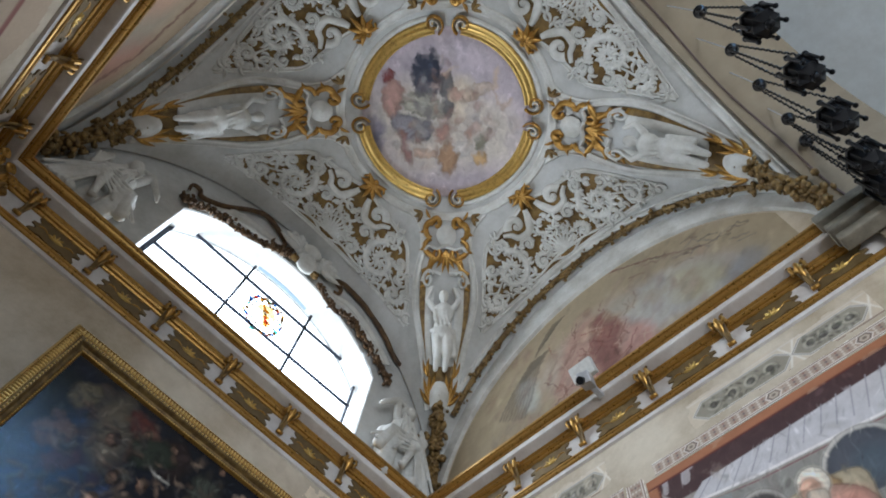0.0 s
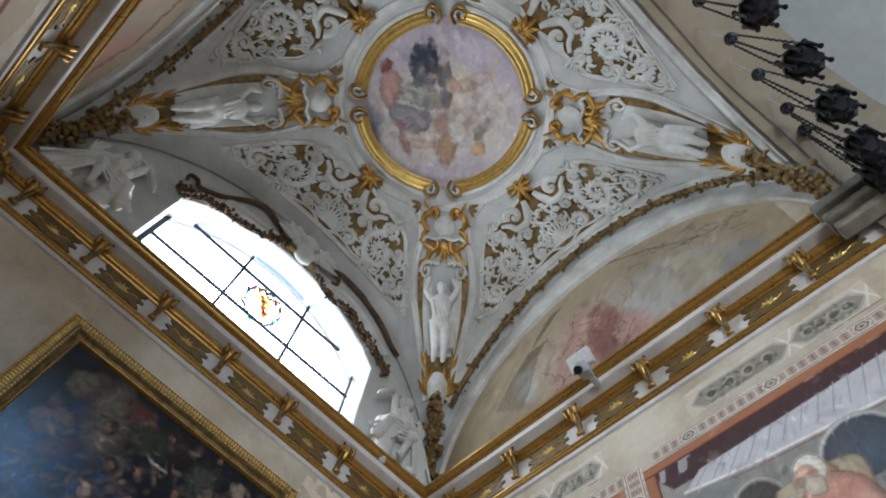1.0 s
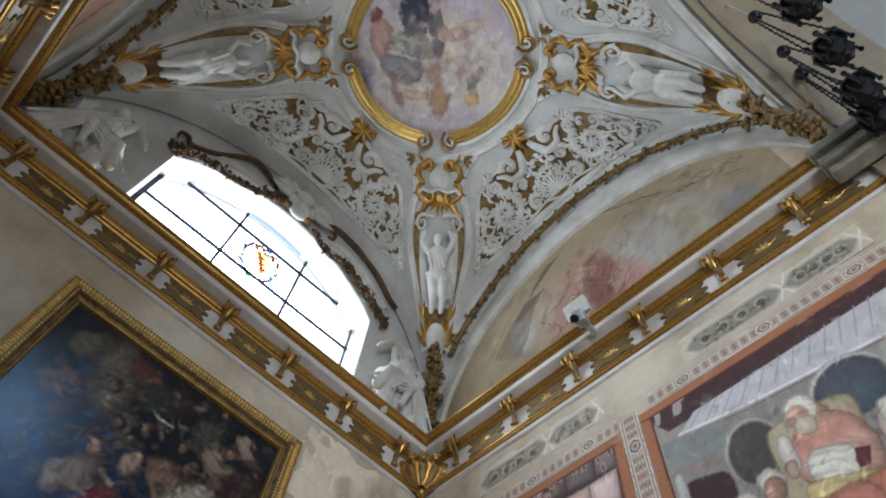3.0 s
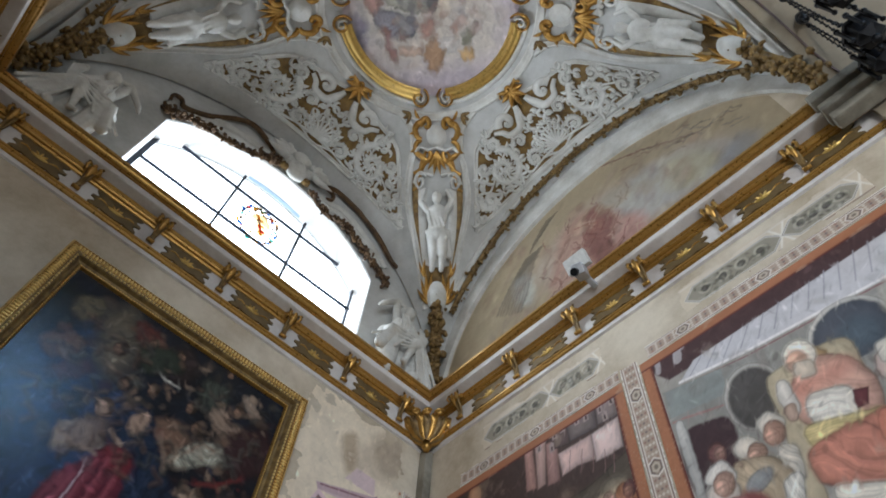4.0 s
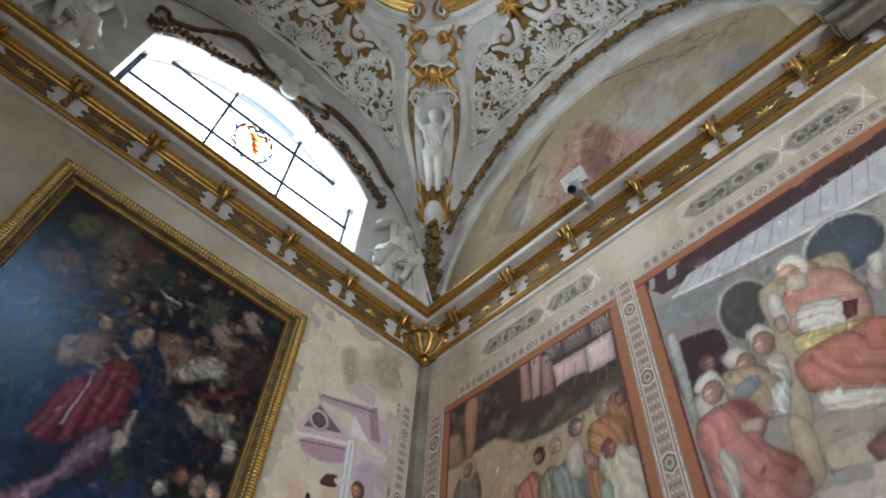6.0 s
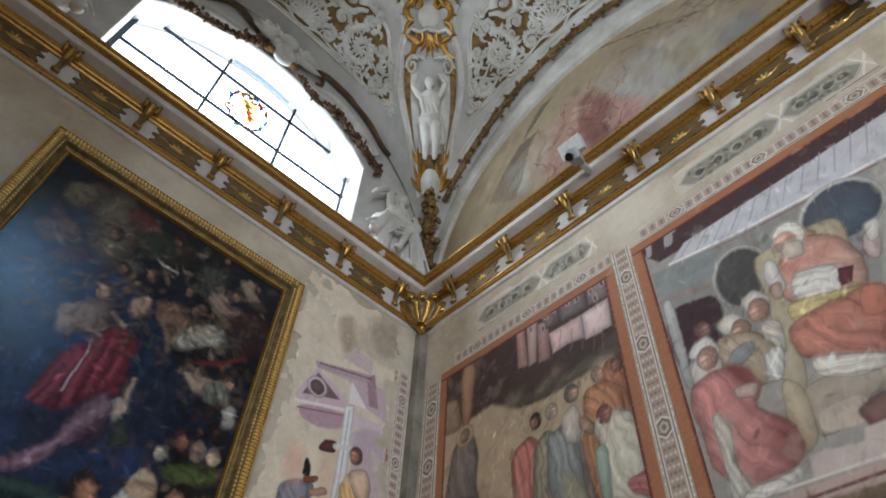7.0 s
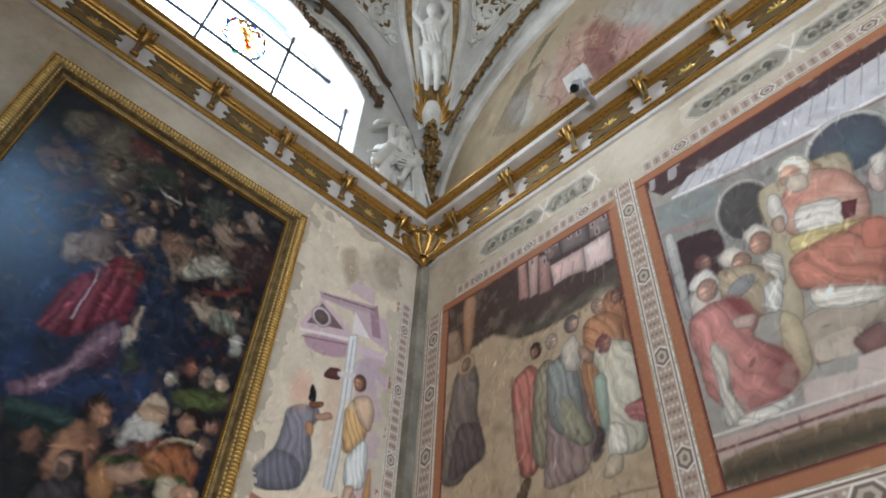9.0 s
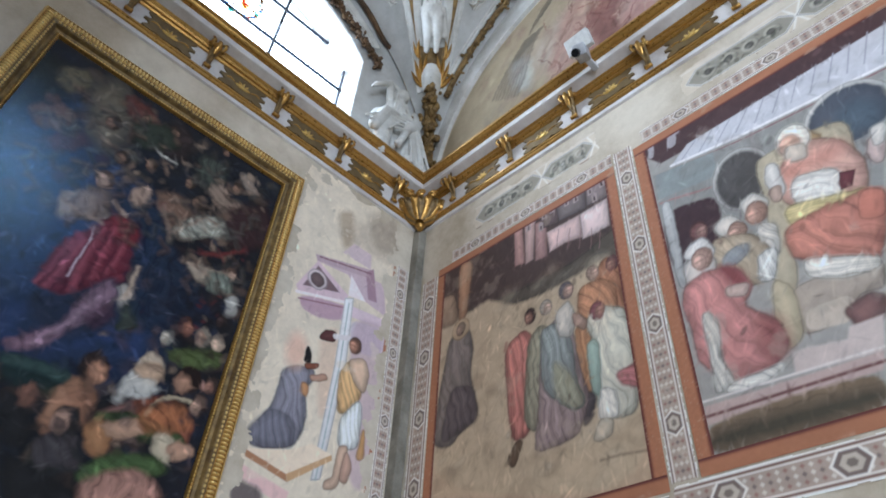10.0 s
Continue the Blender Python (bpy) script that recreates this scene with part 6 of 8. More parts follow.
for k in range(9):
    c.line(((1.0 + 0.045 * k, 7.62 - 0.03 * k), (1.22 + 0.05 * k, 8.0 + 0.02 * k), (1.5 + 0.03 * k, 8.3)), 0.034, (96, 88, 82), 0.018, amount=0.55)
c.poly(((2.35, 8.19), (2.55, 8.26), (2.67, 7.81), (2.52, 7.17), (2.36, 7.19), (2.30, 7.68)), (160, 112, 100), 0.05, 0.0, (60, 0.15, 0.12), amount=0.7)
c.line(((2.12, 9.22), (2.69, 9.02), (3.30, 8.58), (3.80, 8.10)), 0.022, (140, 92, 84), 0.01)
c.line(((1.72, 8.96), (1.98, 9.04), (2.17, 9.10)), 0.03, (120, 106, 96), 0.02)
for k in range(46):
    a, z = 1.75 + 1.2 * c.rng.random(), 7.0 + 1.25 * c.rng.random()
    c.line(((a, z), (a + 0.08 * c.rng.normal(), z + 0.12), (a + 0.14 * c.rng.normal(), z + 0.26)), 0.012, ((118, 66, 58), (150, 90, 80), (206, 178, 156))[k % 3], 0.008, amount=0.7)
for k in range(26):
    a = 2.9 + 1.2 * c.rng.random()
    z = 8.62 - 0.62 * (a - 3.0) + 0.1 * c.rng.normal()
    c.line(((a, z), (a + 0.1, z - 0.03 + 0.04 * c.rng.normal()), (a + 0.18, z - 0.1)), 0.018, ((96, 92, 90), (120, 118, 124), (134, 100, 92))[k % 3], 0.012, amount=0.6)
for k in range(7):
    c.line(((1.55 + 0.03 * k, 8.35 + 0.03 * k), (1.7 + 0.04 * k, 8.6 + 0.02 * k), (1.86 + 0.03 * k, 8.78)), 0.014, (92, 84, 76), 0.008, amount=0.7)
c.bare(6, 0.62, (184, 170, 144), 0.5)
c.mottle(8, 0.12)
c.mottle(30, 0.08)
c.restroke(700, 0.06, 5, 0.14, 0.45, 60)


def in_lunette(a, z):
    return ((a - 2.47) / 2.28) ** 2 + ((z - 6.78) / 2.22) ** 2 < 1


# gain lowered to put shade into the pigment, as lamps overlight this lunette
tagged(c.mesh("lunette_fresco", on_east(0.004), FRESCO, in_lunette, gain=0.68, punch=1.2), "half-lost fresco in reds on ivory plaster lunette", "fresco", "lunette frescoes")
c = Canvas(0.2, 4.5, 6.79, 9.25, 0.02, (170, 152, 128), 32, 0.03, 0.0)
c.mottle(3, 0.14)
for k in range(9):
    a = 0.8 + 0.4 * k
    c.poly(((a, 7.0), (a + 0.5, 7.4 + 0.1 * (k % 3)), (a + 0.4, 8.2), (a - 0.1, 7.9)), ((170, 118, 104), (150, 142, 128), (188, 150, 126))[k % 3], 0.12, 0.0, amount=0.6)
c.line(((0.4, 7.2), (1.0, 8.1), (2.4, 8.8)), 0.05, (130, 96, 84), 0.03)
c.bare(6, 0.55, (176, 158, 134), 0.6)
c.mottle(20, 0.1)
tagged(c.mesh("lunette_fresco", on_west(0.004), FRESCO, in_lunette), "half-lost fresco on the side wall's plaster lunette", "fresco", "lunette frescoes")
c = Canvas(0.3, 4.4, 4.6, 6.15, 0.02, (186, 166, 142), 33, 0.02)
c.mottle(5, 0.15)
for k in range(6):
    c.poly(((0.4 + 0.65 * k, 4.6), (0.95 + 0.65 * k, 4.6), (0.9 + 0.65 * k, 5.6), (0.5 + 0.65 * k, 5.6)), ((140, 110, 116), (160, 126, 108), (110, 98, 96))[k % 3], 0.05, 0.1, (10, 0.2, 0.2), amount=0.7)
c.line(((0.3, 5.75), (4.4, 5.75)), 0.05, (150, 96, 86), 0.005, True)
c.bare(6, 0.6, PLASTER_TONE, 0.6)
tagged(c.mesh("wall_fresco", on_west(0.003), FRESCO, ragged=0.2), "faded fresco under the side wall's cornice", "fresco", "wall frescoes")

# the medallion: figures floating on lilac clouds
c = Canvas(-3.75, -1.5, -3.6, -1.35, 0.0095, (190, 174, 186), 41, 0.014, 0.08)
c.mottle(4, 0.12)
c.poly(((-3.39, -1.85), (-3.34, -2.29), (-2.78, -2.79), (-2.08, -3.14), (-1.56, -2.68), (-2.51, -1.45)), (206, 194, 180), 0.15, 0.0)
c.poly(((-2.92, -2.74), (-2.78, -2.98), (-2.50, -2.89), (-2.44, -2.46), (-2.63, -2.46)), (222, 206, 176), 0.07, 0.0)
c.poly(((-3.29, -1.75), (-3.06, -1.80), (-2.86, -1.50), (-3.00, -1.45)), (128, 124, 146), 0.06, 0.0)
c.poly(((-3.38, -2.63), (-3.38, -2.72), (-3.28, -2.81), (-3.31, -2.88), (-3.27, -2.91), (-3.19, -2.83), (-3.08, -2.80), (-2.87, -2.55), (-2.92, -2.45), (-3.03, -2.37), (-3.28, -2.50)), (62, 70, 92), 0.015, 0.2)
c.flurry(120, (-3.5, -3.3), (-1.8, -1.6), ((206, 188, 196), (186, 172, 186), (214, 200, 190), (170, 156, 170), (200, 172, 160)), 0.1, 3, 30, 0.35, 0.03)
c.ell((-3.12, -2.55), 0.04, 0.04, (170, 176, 182))
c.ell((-3.45, -2.27), 0.07, 0.1, (150, 60, 58))
c.poly(((-3.43, -2.15), (-3.36, -2.32), (-3.17, -2.27), (-3.06, -2.01), (-3.06, -1.91), (-3.25, -1.95)), (190, 140, 124), 0.02)
c.poly(((-3.17, -2.18), (-3.01, -2.45), (-2.70, -2.48), (-2.56, -2.44), (-2.72, -2.26), (-3.01, -2.11)), (170, 164, 146), 0.015, 0.3, (50, 0.12, 0.2))
c.poly(((-3.10, -1.96), (-2.91, -2.11), (-2.60, -2.24), (-2.53, -2.06), (-2.67, -1.86), (-2.98, -1.83)), (142, 138, 148), 0.02, 0.3, (40, 0.12, 0.18))
c.poly(((-3.02, -2.72), (-2.97, -2.88), (-2.66, -2.62), (-2.51, -2.39), (-2.70, -2.48)), (120, 116, 118), 0.015)
c.poly(((-2.80, -2.62), (-2.66, -2.86), (-2.48, -2.96), (-2.52, -2.82), (-2.68, -2.60)), (206, 176, 148), 0.015)
c.ell((-2.70, -2.71), 0.1, 0.07, (196, 152, 128))
c.poly(((-2.69, -2.93), (-2.55, -3.12), (-2.41, -3.13), (-2.52, -2.92)), (206, 182, 160), 0.012)
c.line(((-2.60, -3.31), (-2.46, -3.13), (-2.53, -3.01)), 0.05, (200, 172, 150), 0.015)
c.line(((-2.41, -3.08), (-2.19, -3.02), (-2.22, -3.19)), 0.045, (196, 168, 148), 0.015)
c.line(((-2.99, -2.80), (-2.96, -2.96)), 0.04, (206, 180, 156), 0.015)
c.poly(((-2.58, -2.21), (-2.51, -2.39), (-2.34, -2.27), (-2.43, -2.12)), (188, 136, 116), 0.03)
c.ell((-2.22, -2.49), 0.06, 0.06, (200, 150, 124), 0, 0.03)
c.poly(((-2.38, -2.17), (-2.24, -2.27), (-2.06, -2.15), (-2.05, -1.89), (-2.24, -1.96)), (186, 140, 88), 0.02)
c.poly(((-2.31, -2.24), (-2.12, -2.45), (-2.02, -2.30), (-2.16, -2.20)), (204, 196, 190), 0.015)
c.poly(((-2.12, -2.50), (-2.11, -2.76), (-2.03, -2.65), (-2.00, -2.42)), (146, 142, 116), 0.02)
c.poly(((-2.02, -2.35), (-1.93, -2.50), (-1.82, -2.40), (-1.89, -2.28)), (212, 164, 66), 0.015)
c.poly(((-2.89, -1.88), (-2.77, -1.91), (-2.47, -1.71), (-2.56, -1.66)), (170, 120, 112), 0.025)
c.poly(((-2.59, -1.84), (-2.38, -2.02), (-2.28, -1.97), (-2.49, -1.79)), (206, 168, 140), 0.015)
c.flurry(60, (-3.2, -2.9), (-2.2, -1.7), ((196, 150, 130), (206, 170, 150), (176, 120, 106), (150, 142, 150), (212, 198, 186), (190, 130, 90)), 0.06, 3, None, 0.6, 0.018)
c.flurry(24, (-2.6, -3.1), (-1.9, -2.3), ((206, 176, 156), (212, 196, 180), (186, 150, 140)), 0.07, 3, None, 0.6, 0.02)
c.flurry(18, (-3.3, -2.6), (-2.7, -2.0), ((128, 126, 138), (160, 156, 150), (110, 108, 124)), 0.08, 3, 20, 0.6, 0.02)
c.mottle(9, 0.12)
c.mottle(30, 0.06)
c.restroke(1500, 0.045, 5, 0.14, 0.55, 40)
c.restroke(1500, 0.022, 5, 0.2, 0.5)


def on_vault(p):
    q, n = drape(np.stack([(p[:, 0] - CX) / AX, (p[:, 1] - CY) / AY], 1), 0.012)
    return q


medallion = empty("ceiling_medallion", (CX, CY, 9.98), "round ceiling painting in a gilded stucco frame", "ceiling painting")
c.mesh("painted_disc", on_vault, FRESCO, lambda a, z: (a - CX) ** 2 + (z - CY) ** 2 < 1.06 ** 2, medallion, "pale lilac painting of floating figures", rich=0.6, punch=1.15, gain=0.92)


# ---- stucco of the vault ----
def side_uv(pq, k):
    """From (out, along) of one of the four webs to u, v; k: 0 east, 1 north, 2 west, 3 south."""
    p, q = np.asarray(pq, float).T
    return np.stack(((p, q), (-q, p), (-p, -q), (q, -p))[k], 1)


def diag_uv(rw, sx, sy):
    r, w = np.asarray(rw, float).T
    return np.stack((sx * (r + w * 0.7071), sy * (r - w * 0.7071)), 1)


ROUND = [(-1, 0), (-0.75, 0.55), (0, 0.9), (0.75, 0.55), (1, 0)]
SQUARE = [(-1, 0), (-0.9, 0.55), (-0.55, 0.6), (-0.4, 0.3), (0.4, 0.3), (0.55, 0.6), (0.9, 0.55), (1, 0)]
TRIPLE = [(-1, 0), (-0.95, 0.6), (-0.62, 0.75), (-0.45, 0.4), (-0.3, 0.85), (0, 1.0), (0.3, 0.85), (0.45, 0.4), (0.62, 0.75), (0.95, 0.6), (1, 0)]


def strip(uv, width, height, prof=ROUND, lift=0.0, widths=None, closed=False):
    P, N = drape(uv, lift)
    return sweep(P, N, [(a * width, b * height) for a, b in prof], closed, widths)


def spline(pts, n=40):
    """A smooth line through points (Catmull-Rom)."""
    p = np.asarray(pts, float)
    p = np.concatenate([2 * p[:1] - p[1:2], p, 2 * p[-1:] - p[-2:-1]])
    out = []
    m = len(p) - 3
    for t in np.linspace(0, m - 1e-6, n):
        i = int(t)
        f = t - i
        a, b, c, d = p[i:i + 4]
        out.append(0.5 * (2 * b + (c - a) * f + (2 * a - 5 * b + 4 * c - d) * f * f + (3 * b - a - 3 * c + d) * f ** 3))
    return np.array(out)


def spiral(at, r0, turns, start, way, n=46, r1=0.12):
    t = np.linspace(0, 1, n)
    r = r0 * (1 - (1 - r1) * t ** 0.85)
    a = radians(start) + way * 2 * math.pi * turns * t
    return np.stack([at[0] + r * np.cos(a), at[1] + r * np.sin(a)], 1)


def leaf_line(at, angle, length, bend=0.4, n=6):
    t = np.linspace(0, 1, n)
    a = angle + bend * t
    step = length / (n - 1)
    x, y = at[0] + np.concatenate([[0], np.cumsum(np.cos(a[:-1]) * step)]), at[1] + np.concatenate([[0], np.cumsum(np.sin(a[:-1]) * step)])
    return np.stack([x, y], 1)


LEAF = (0.35, 0.9, 1.0, 0.85, 0.5, 0.06)
HALF = [(0.572, 0.03), (0.588, 0.09), (0.60, 0.2), (0.612, 0.315), (0.66, 0.38), (0.74, 0.46), (0.862, 0.585), (0.885, 0.42), (0.902, 0.22), (0.908, 0.0)]


def web_panel(k, label):
    rnd = random.Random(20 + k)
    top = empty("web_stucco", drape(side_uv([(0.75, 0)], k))[0][0], label, "stucco relief", "stucco panels of the vault")

    def put(name, pieces, material, lab="", kind=""):
        v, f = joined(pieces)
        ob = adopt(obj(name, v, f, material, smooth=True), top)
        return tagged(ob, lab, kind=kind)

    # ochre ground, as rows between inner and outer edge
    inner = spline(HALF[:7], 30)
    outer = spline(HALF[6:], 30)[::-1]
    q = np.linspace(-0.575, 0.575, 61)
    lo = np.interp(abs(q), inner[:, 1], inner[:, 0])
    hi = np.interp(abs(q), outer[:, 1], outer[:, 0])
    grid = np.concatenate([np.stack([lo + (hi - lo) * f, q], 1) for f in np.linspace(0, 1, 9)])
    P, _ = drape(side_uv(grid, k), 0.006)
    put("ground", [(P, [(j * 61 + i, j * 61 + i + 1, (j + 1) * 61 + i + 1, (j + 1) * 61 + i) for j in range(8) for i in range(60)])], OCHRE, "dull ochre ground")
    for s in (-1, 1):
        put("moulding", [strip(side_uv([(p, s * b) for p, b in inner], k), 0.028, 0.035, SQUARE)], STUCCO)
        put("moulding", [strip(side_uv([(p, s * b) for p, b in outer], k), 0.03, 0.035, SQUARE)], STUCCO)
    leaves, small = [], []

    def scroll(at, r, turns, start, way, width, tufts=True, proud=2.1):
        for s in (-1, 1):
            line = spiral((at[0], s * at[1]), r, turns, s * start, s * way)
            w = np.linspace(1.0, 0.55, len(line))
            put("scroll", [strip(side_uv(line, k), width * 1.55, width * proud, ROUND, 0.014, w)], STUCCO)
            e = line[-1]
            for i in range(5):
                leaves.append(strip(side_uv(leaf_line(e, i * 1.257 + 0.3, r * 0.36, 1.3), k), 0.026, 0.045, ROUND, 0.014, LEAF))
            if tufts:
                for i in range(0, 42, 2):
                    d = line[i + 1] - line[i]
                    a = math.atan2(d[1], d[0])
                    for off in (-0.9, 0.6):
                        leaves.append(strip(side_uv(leaf_line(line[i], a + off * s * way, r * rnd.uniform(0.34, 0.52) * (1 if i < 20 else 0.7), 1.5 * off * s * way), k), 0.026, 0.044, ROUND, 0.012, LEAF))

    scroll((0.775, 0.29), 0.1, 1.55, 200, 1, 0.031, proud=1.6)
    scroll((0.822, 0.445), 0.052, 1.3, 160, -1, 0.02)
    scroll((0.632, 0.125), 0.05, 0.85, 100, 1, 0.036, False, 1.1)
    scroll((0.655, 0.255), 0.036, 1.4, 20, -1, 0.018)
    scroll((0.845, 0.135), 0.042, 1.3, 250, -1, 0.017)
    scroll((0.735, 0.135), 0.04, 1.2, 90, 1, 0.015)
    scroll((0.70, 0.365), 0.035, 1.2, 300, 1, 0.014)
    scroll((0.852, 0.52), 0.022, 1.0, 160, -1, 0.012)
    # broad white straps round the palmette
    for s in (-1, 1):
        line = spline([(0.60, s * 0.035), (0.64, s * 0.05), (0.69, s * 0.085), (0.685, s * 0.15), (0.65, s * 0.175), (0.625, s * 0.21)], 30)
        put("strap", [strip(side_uv(line, k), 0.055, 0.065, ROUND, 0.012, np.interp(np.linspace(0, 1, 30), (0, 0.3, 1), (0.6, 1, 0.45)))], STUCCO)
        line = spline([(0.71, s * 0.19), (0.73, s * 0.25), (0.78, s * 0.37), (0.80, s * 0.42), (0.83, s * 0.5)], 30)
        put("stem", [strip(side_uv(line, k), 0.014, 0.02, ROUND, 0.008)], STUCCO)
        line = spline([(0.90, s * 0.03), (0.875, s * 0.1), (0.885, s * 0.2), (0.87, s * 0.3), (0.86, s * 0.38)], 30)
        put("stem", [strip(side_uv(line, k), 0.016, 0.02, ROUND, 0.008)], STUCCO)
    # plume of leaves in the middle
    for i in range(13):
        a = radians(180 + (i - 6) * 14)
        ln = 0.15 - 0.006 * abs(i - 6)
        small.append(strip(side_uv(leaf_line((0.875, 0.0), a, ln, 0.25 * (i - 6) / 6), k), 0.02, 0.026, ROUND, 0.008, LEAF))
        for f in (0.35, 0.6, 0.85):
            at = (0.875 + math.cos(a) * ln * f, math.sin(a) * ln * f)
            for b in (-0.8, 0.8):
                leaves.append(strip(side_uv(leaf_line(at, a + b, 0.026, 0), k), 0.012, 0.018, ROUND, 0.008, LEAF))
    # loose leaves and rosettes between the scrolls
    for s in (-1, 1):
        for at in ((0.74, 0.19), (0.75, 0.40), (0.87, 0.29), (0.86, 0.21), (0.80, 0.2), (0.79, 0.07), (0.72, 0.06), (0.66, 0.30), (0.84, 0.38), (0.625, 0.28), (0.80, 0.5), (0.77, 0.44), (0.87, 0.33), (0.875, 0.26), (0.83, 0.07), (0.755, 0.03), (0.69, 0.03), (0.60, 0.25), (0.72, 0.42), (0.845, 0.55), (0.865, 0.44)):
            lean = rnd.uniform(0, 6.28)
            for i in range(4):
                hook = rnd.choice((-1, 1)) * rnd.uniform(1.6, 3.0)
                leaves.append(strip(side_uv(leaf_line((at[0], s * at[1]), lean + i * 1.571 + rnd.uniform(-0.3, 0.3), rnd.uniform(0.034, 0.056), hook, 7), k), 0.023, 0.042, ROUND, 0.012, (0.5, 0.9, 1.0, 0.9, 0.75, 0.5, 0.15)))
    put("leaves", leaves, STUCCO, "white stucco acanthus leaves", "stuff")
    for piece in small:
        put("plume_leaf", [piece], STUCCO)
    # gilded palmette at the inner point
    for i in range(7):
        a = (i - 3) * 0.62
        put("palmette_leaf", [strip(side_uv(leaf_line((0.535, 0.0), a, 0.088 - 0.006 * abs(i - 3), 0.5 * (i - 3) / 3), k), 0.036, 0.06, ROUND, 0.035, LEAF)], OLD_GOLD, "gilded shell leaf")
    for s in (-1, 1):
        put("palmette_curl", [strip(side_uv(spiral((0.535, s * 0.04), 0.026, 1.1, 90 * s, s, 20), k), 0.017, 0.045, ROUND, 0.03)], OLD_GOLD)
    put("knob", [strip(side_uv(spiral((0.52, 0.0), 0.014, 1.0, 0, 1, 14, 0.2), k), 0.024, 0.05, ROUND, 0.03)], OLD_GOLD)
    return top


for k, label in enumerate(("white stucco scrollwork panel on ochre over the fresco lunette", "white stucco scrollwork panel on ochre over the window",
                           "white stucco scrollwork panel on ochre on the side web", "white stucco scrollwork panel on ochre beside the open arch")):
    web_panel(k, label)


def clumps(path, normals, count, spread, size, seed, stretch=1.5):
    """Fruit and leaves bunched along a path: many small lumps."""
    rnd = random.Random(seed)
    bm = bmesh.new()
    bmesh.ops.create_icosphere(bm, subdivisions=1, radius=1)
    base = np.array([tuple(v.co) for v in bm.verts])
    tris = [tuple(v.index for v in f.verts) for f in bm.faces]
    bm.free()
    P, N = np.asarray(path), np.asarray(normals)
    T = np.gradient(P, axis=0)
    pieces = []
    for i in range(count):
        f = (i + rnd.random()) / count * (len(P) - 1.001)
        j, g = int(f), f - int(f)
        at = P[j] * (1 - g) + P[j + 1] * g
        n, t = N[j], T[j] / np.linalg.norm(T[j])
        s = np.cross(n, t)
        bulge = 0.75 + 0.4 * math.sin(f * 2.1)
        r = size * rnd.uniform(0.6, 1.25)
        turn = np.array(Euler((rnd.uniform(0, 6), rnd.uniform(0, 6), rnd.uniform(0, 6))).to_matrix())
        shape = base * (r * rnd.uniform(0.9, stretch), r * 0.8, r * rnd.uniform(0.5, 1.0))
        at = at + s * rnd.gauss(0, spread * 0.5) * bulge + n * abs(rnd.gauss(0, spread * 0.35))
        pieces.append((shape @ turn.T + at, tris))
    return joined(pieces)


def garland(place, path, normals, count, spread, size, seed, label, material):
    top = empty("garland", place, label, "garland", "stucco garlands")
    v, f = clumps(path, normals, count, spread, size, seed)
    tagged(adopt(obj("fruit_and_leaves", v, f, material, smooth=True), top), kind="stuff")
    v, f = sweep(path, normals, [(a * spread * 0.5, b * spread * 0.4) for a, b in ROUND])
    adopt(obj("stem", v, f, material, smooth=True), top)
    return top


def figure(name, blobs, frame_matrix, label, group="", voxel=0.011):
    """A stucco figure as one plain shape: rounded masses fused together. blobs: (place, radius, squash) or (a, b, r0, r1)."""
    bm = bmesh.new()
    for bl in blobs:
        if len(bl) == 4:
            rod(bm, bl[0], bl[1], bl[2], bl[3], 12)
            ball(bm, bl[0], bl[2], (1, 1, 1), 10)
            ball(bm, bl[1], bl[3], (1, 1, 1), 10)
        else:
            ball(bm, bl[0], bl[1], bl[2], 14)
    bm.transform(frame_matrix)
    ob = part(name, bm, STUCCO, None, smooth=True)
    fuse = ob.modifiers.new("fuse", "REMESH")
    fuse.mode, fuse.voxel_size, fuse.use_smooth_shade = "VOXEL", voxel, True
    soft = ob.modifiers.new("soften", "SMOOTH")
    soft.factor, soft.iterations = 0.5, 1
    return tagged(ob, label, "statue", group)


# standing figure: z along its height of about 1, y negative is outward
STANDING = [((0, -0.09, 0.92), 0.072, (0.85, 0.95, 1.1)), ((0, -0.05, 0.87), (0, -0.05, 0.8), 0.035, 0.04), ((0, -0.06, 0.7), 0.13, (1.0, 0.6, 1.15)), ((0, -0.06, 0.55), 0.11, (1.0, 0.62, 1.1)),
            ((0, -0.06, 0.46), 0.125, (1.05, 0.65, 0.9)), ((-0.055, -0.06, 0.44), (-0.045, -0.08, 0.24), 0.078, 0.055), ((-0.045, -0.08, 0.24), (-0.06, -0.06, 0.03), 0.052, 0.032), ((0.06, -0.06, 0.44), (0.075, -0.1, 0.25), 0.078, 0.055), ((0.075, -0.1, 0.25), (0.05, -0.06, 0.03), 0.052, 0.032), ((0.0, -0.02, 0.3), 0.1, (1.2, 0.3, 2.4)),
            ((-0.12, -0.06, 0.77), (-0.2, -0.06, 0.88), 0.04, 0.034), ((-0.2, -0.06, 0.88), (-0.15, -0.06, 1.02), 0.032, 0.026),
            ((0.12, -0.06, 0.77), (0.19, -0.06, 0.9), 0.04, 0.032), ((0.19, -0.06, 0.9), (0.12, -0.06, 1.02), 0.032, 0.026), ((-0.12, -0.05, 0.5), (0.1, -0.1, 0.42), 0.03, 0.04), ((-0.1, -0.05, 0.38), (0.06, -0.1, 0.2), 0.022, 0.03), ((0.13, -0.05, 0.5), (0.15, -0.05, 0.2), 0.03, 0.04)]


for i in range(4):
    STANDING.append(((-0.1 + 0.05 * i, -0.12, 0.74 - 0.02 * i), (-0.06 + 0.05 * i, -0.12, 0.56), 0.012, 0.014))


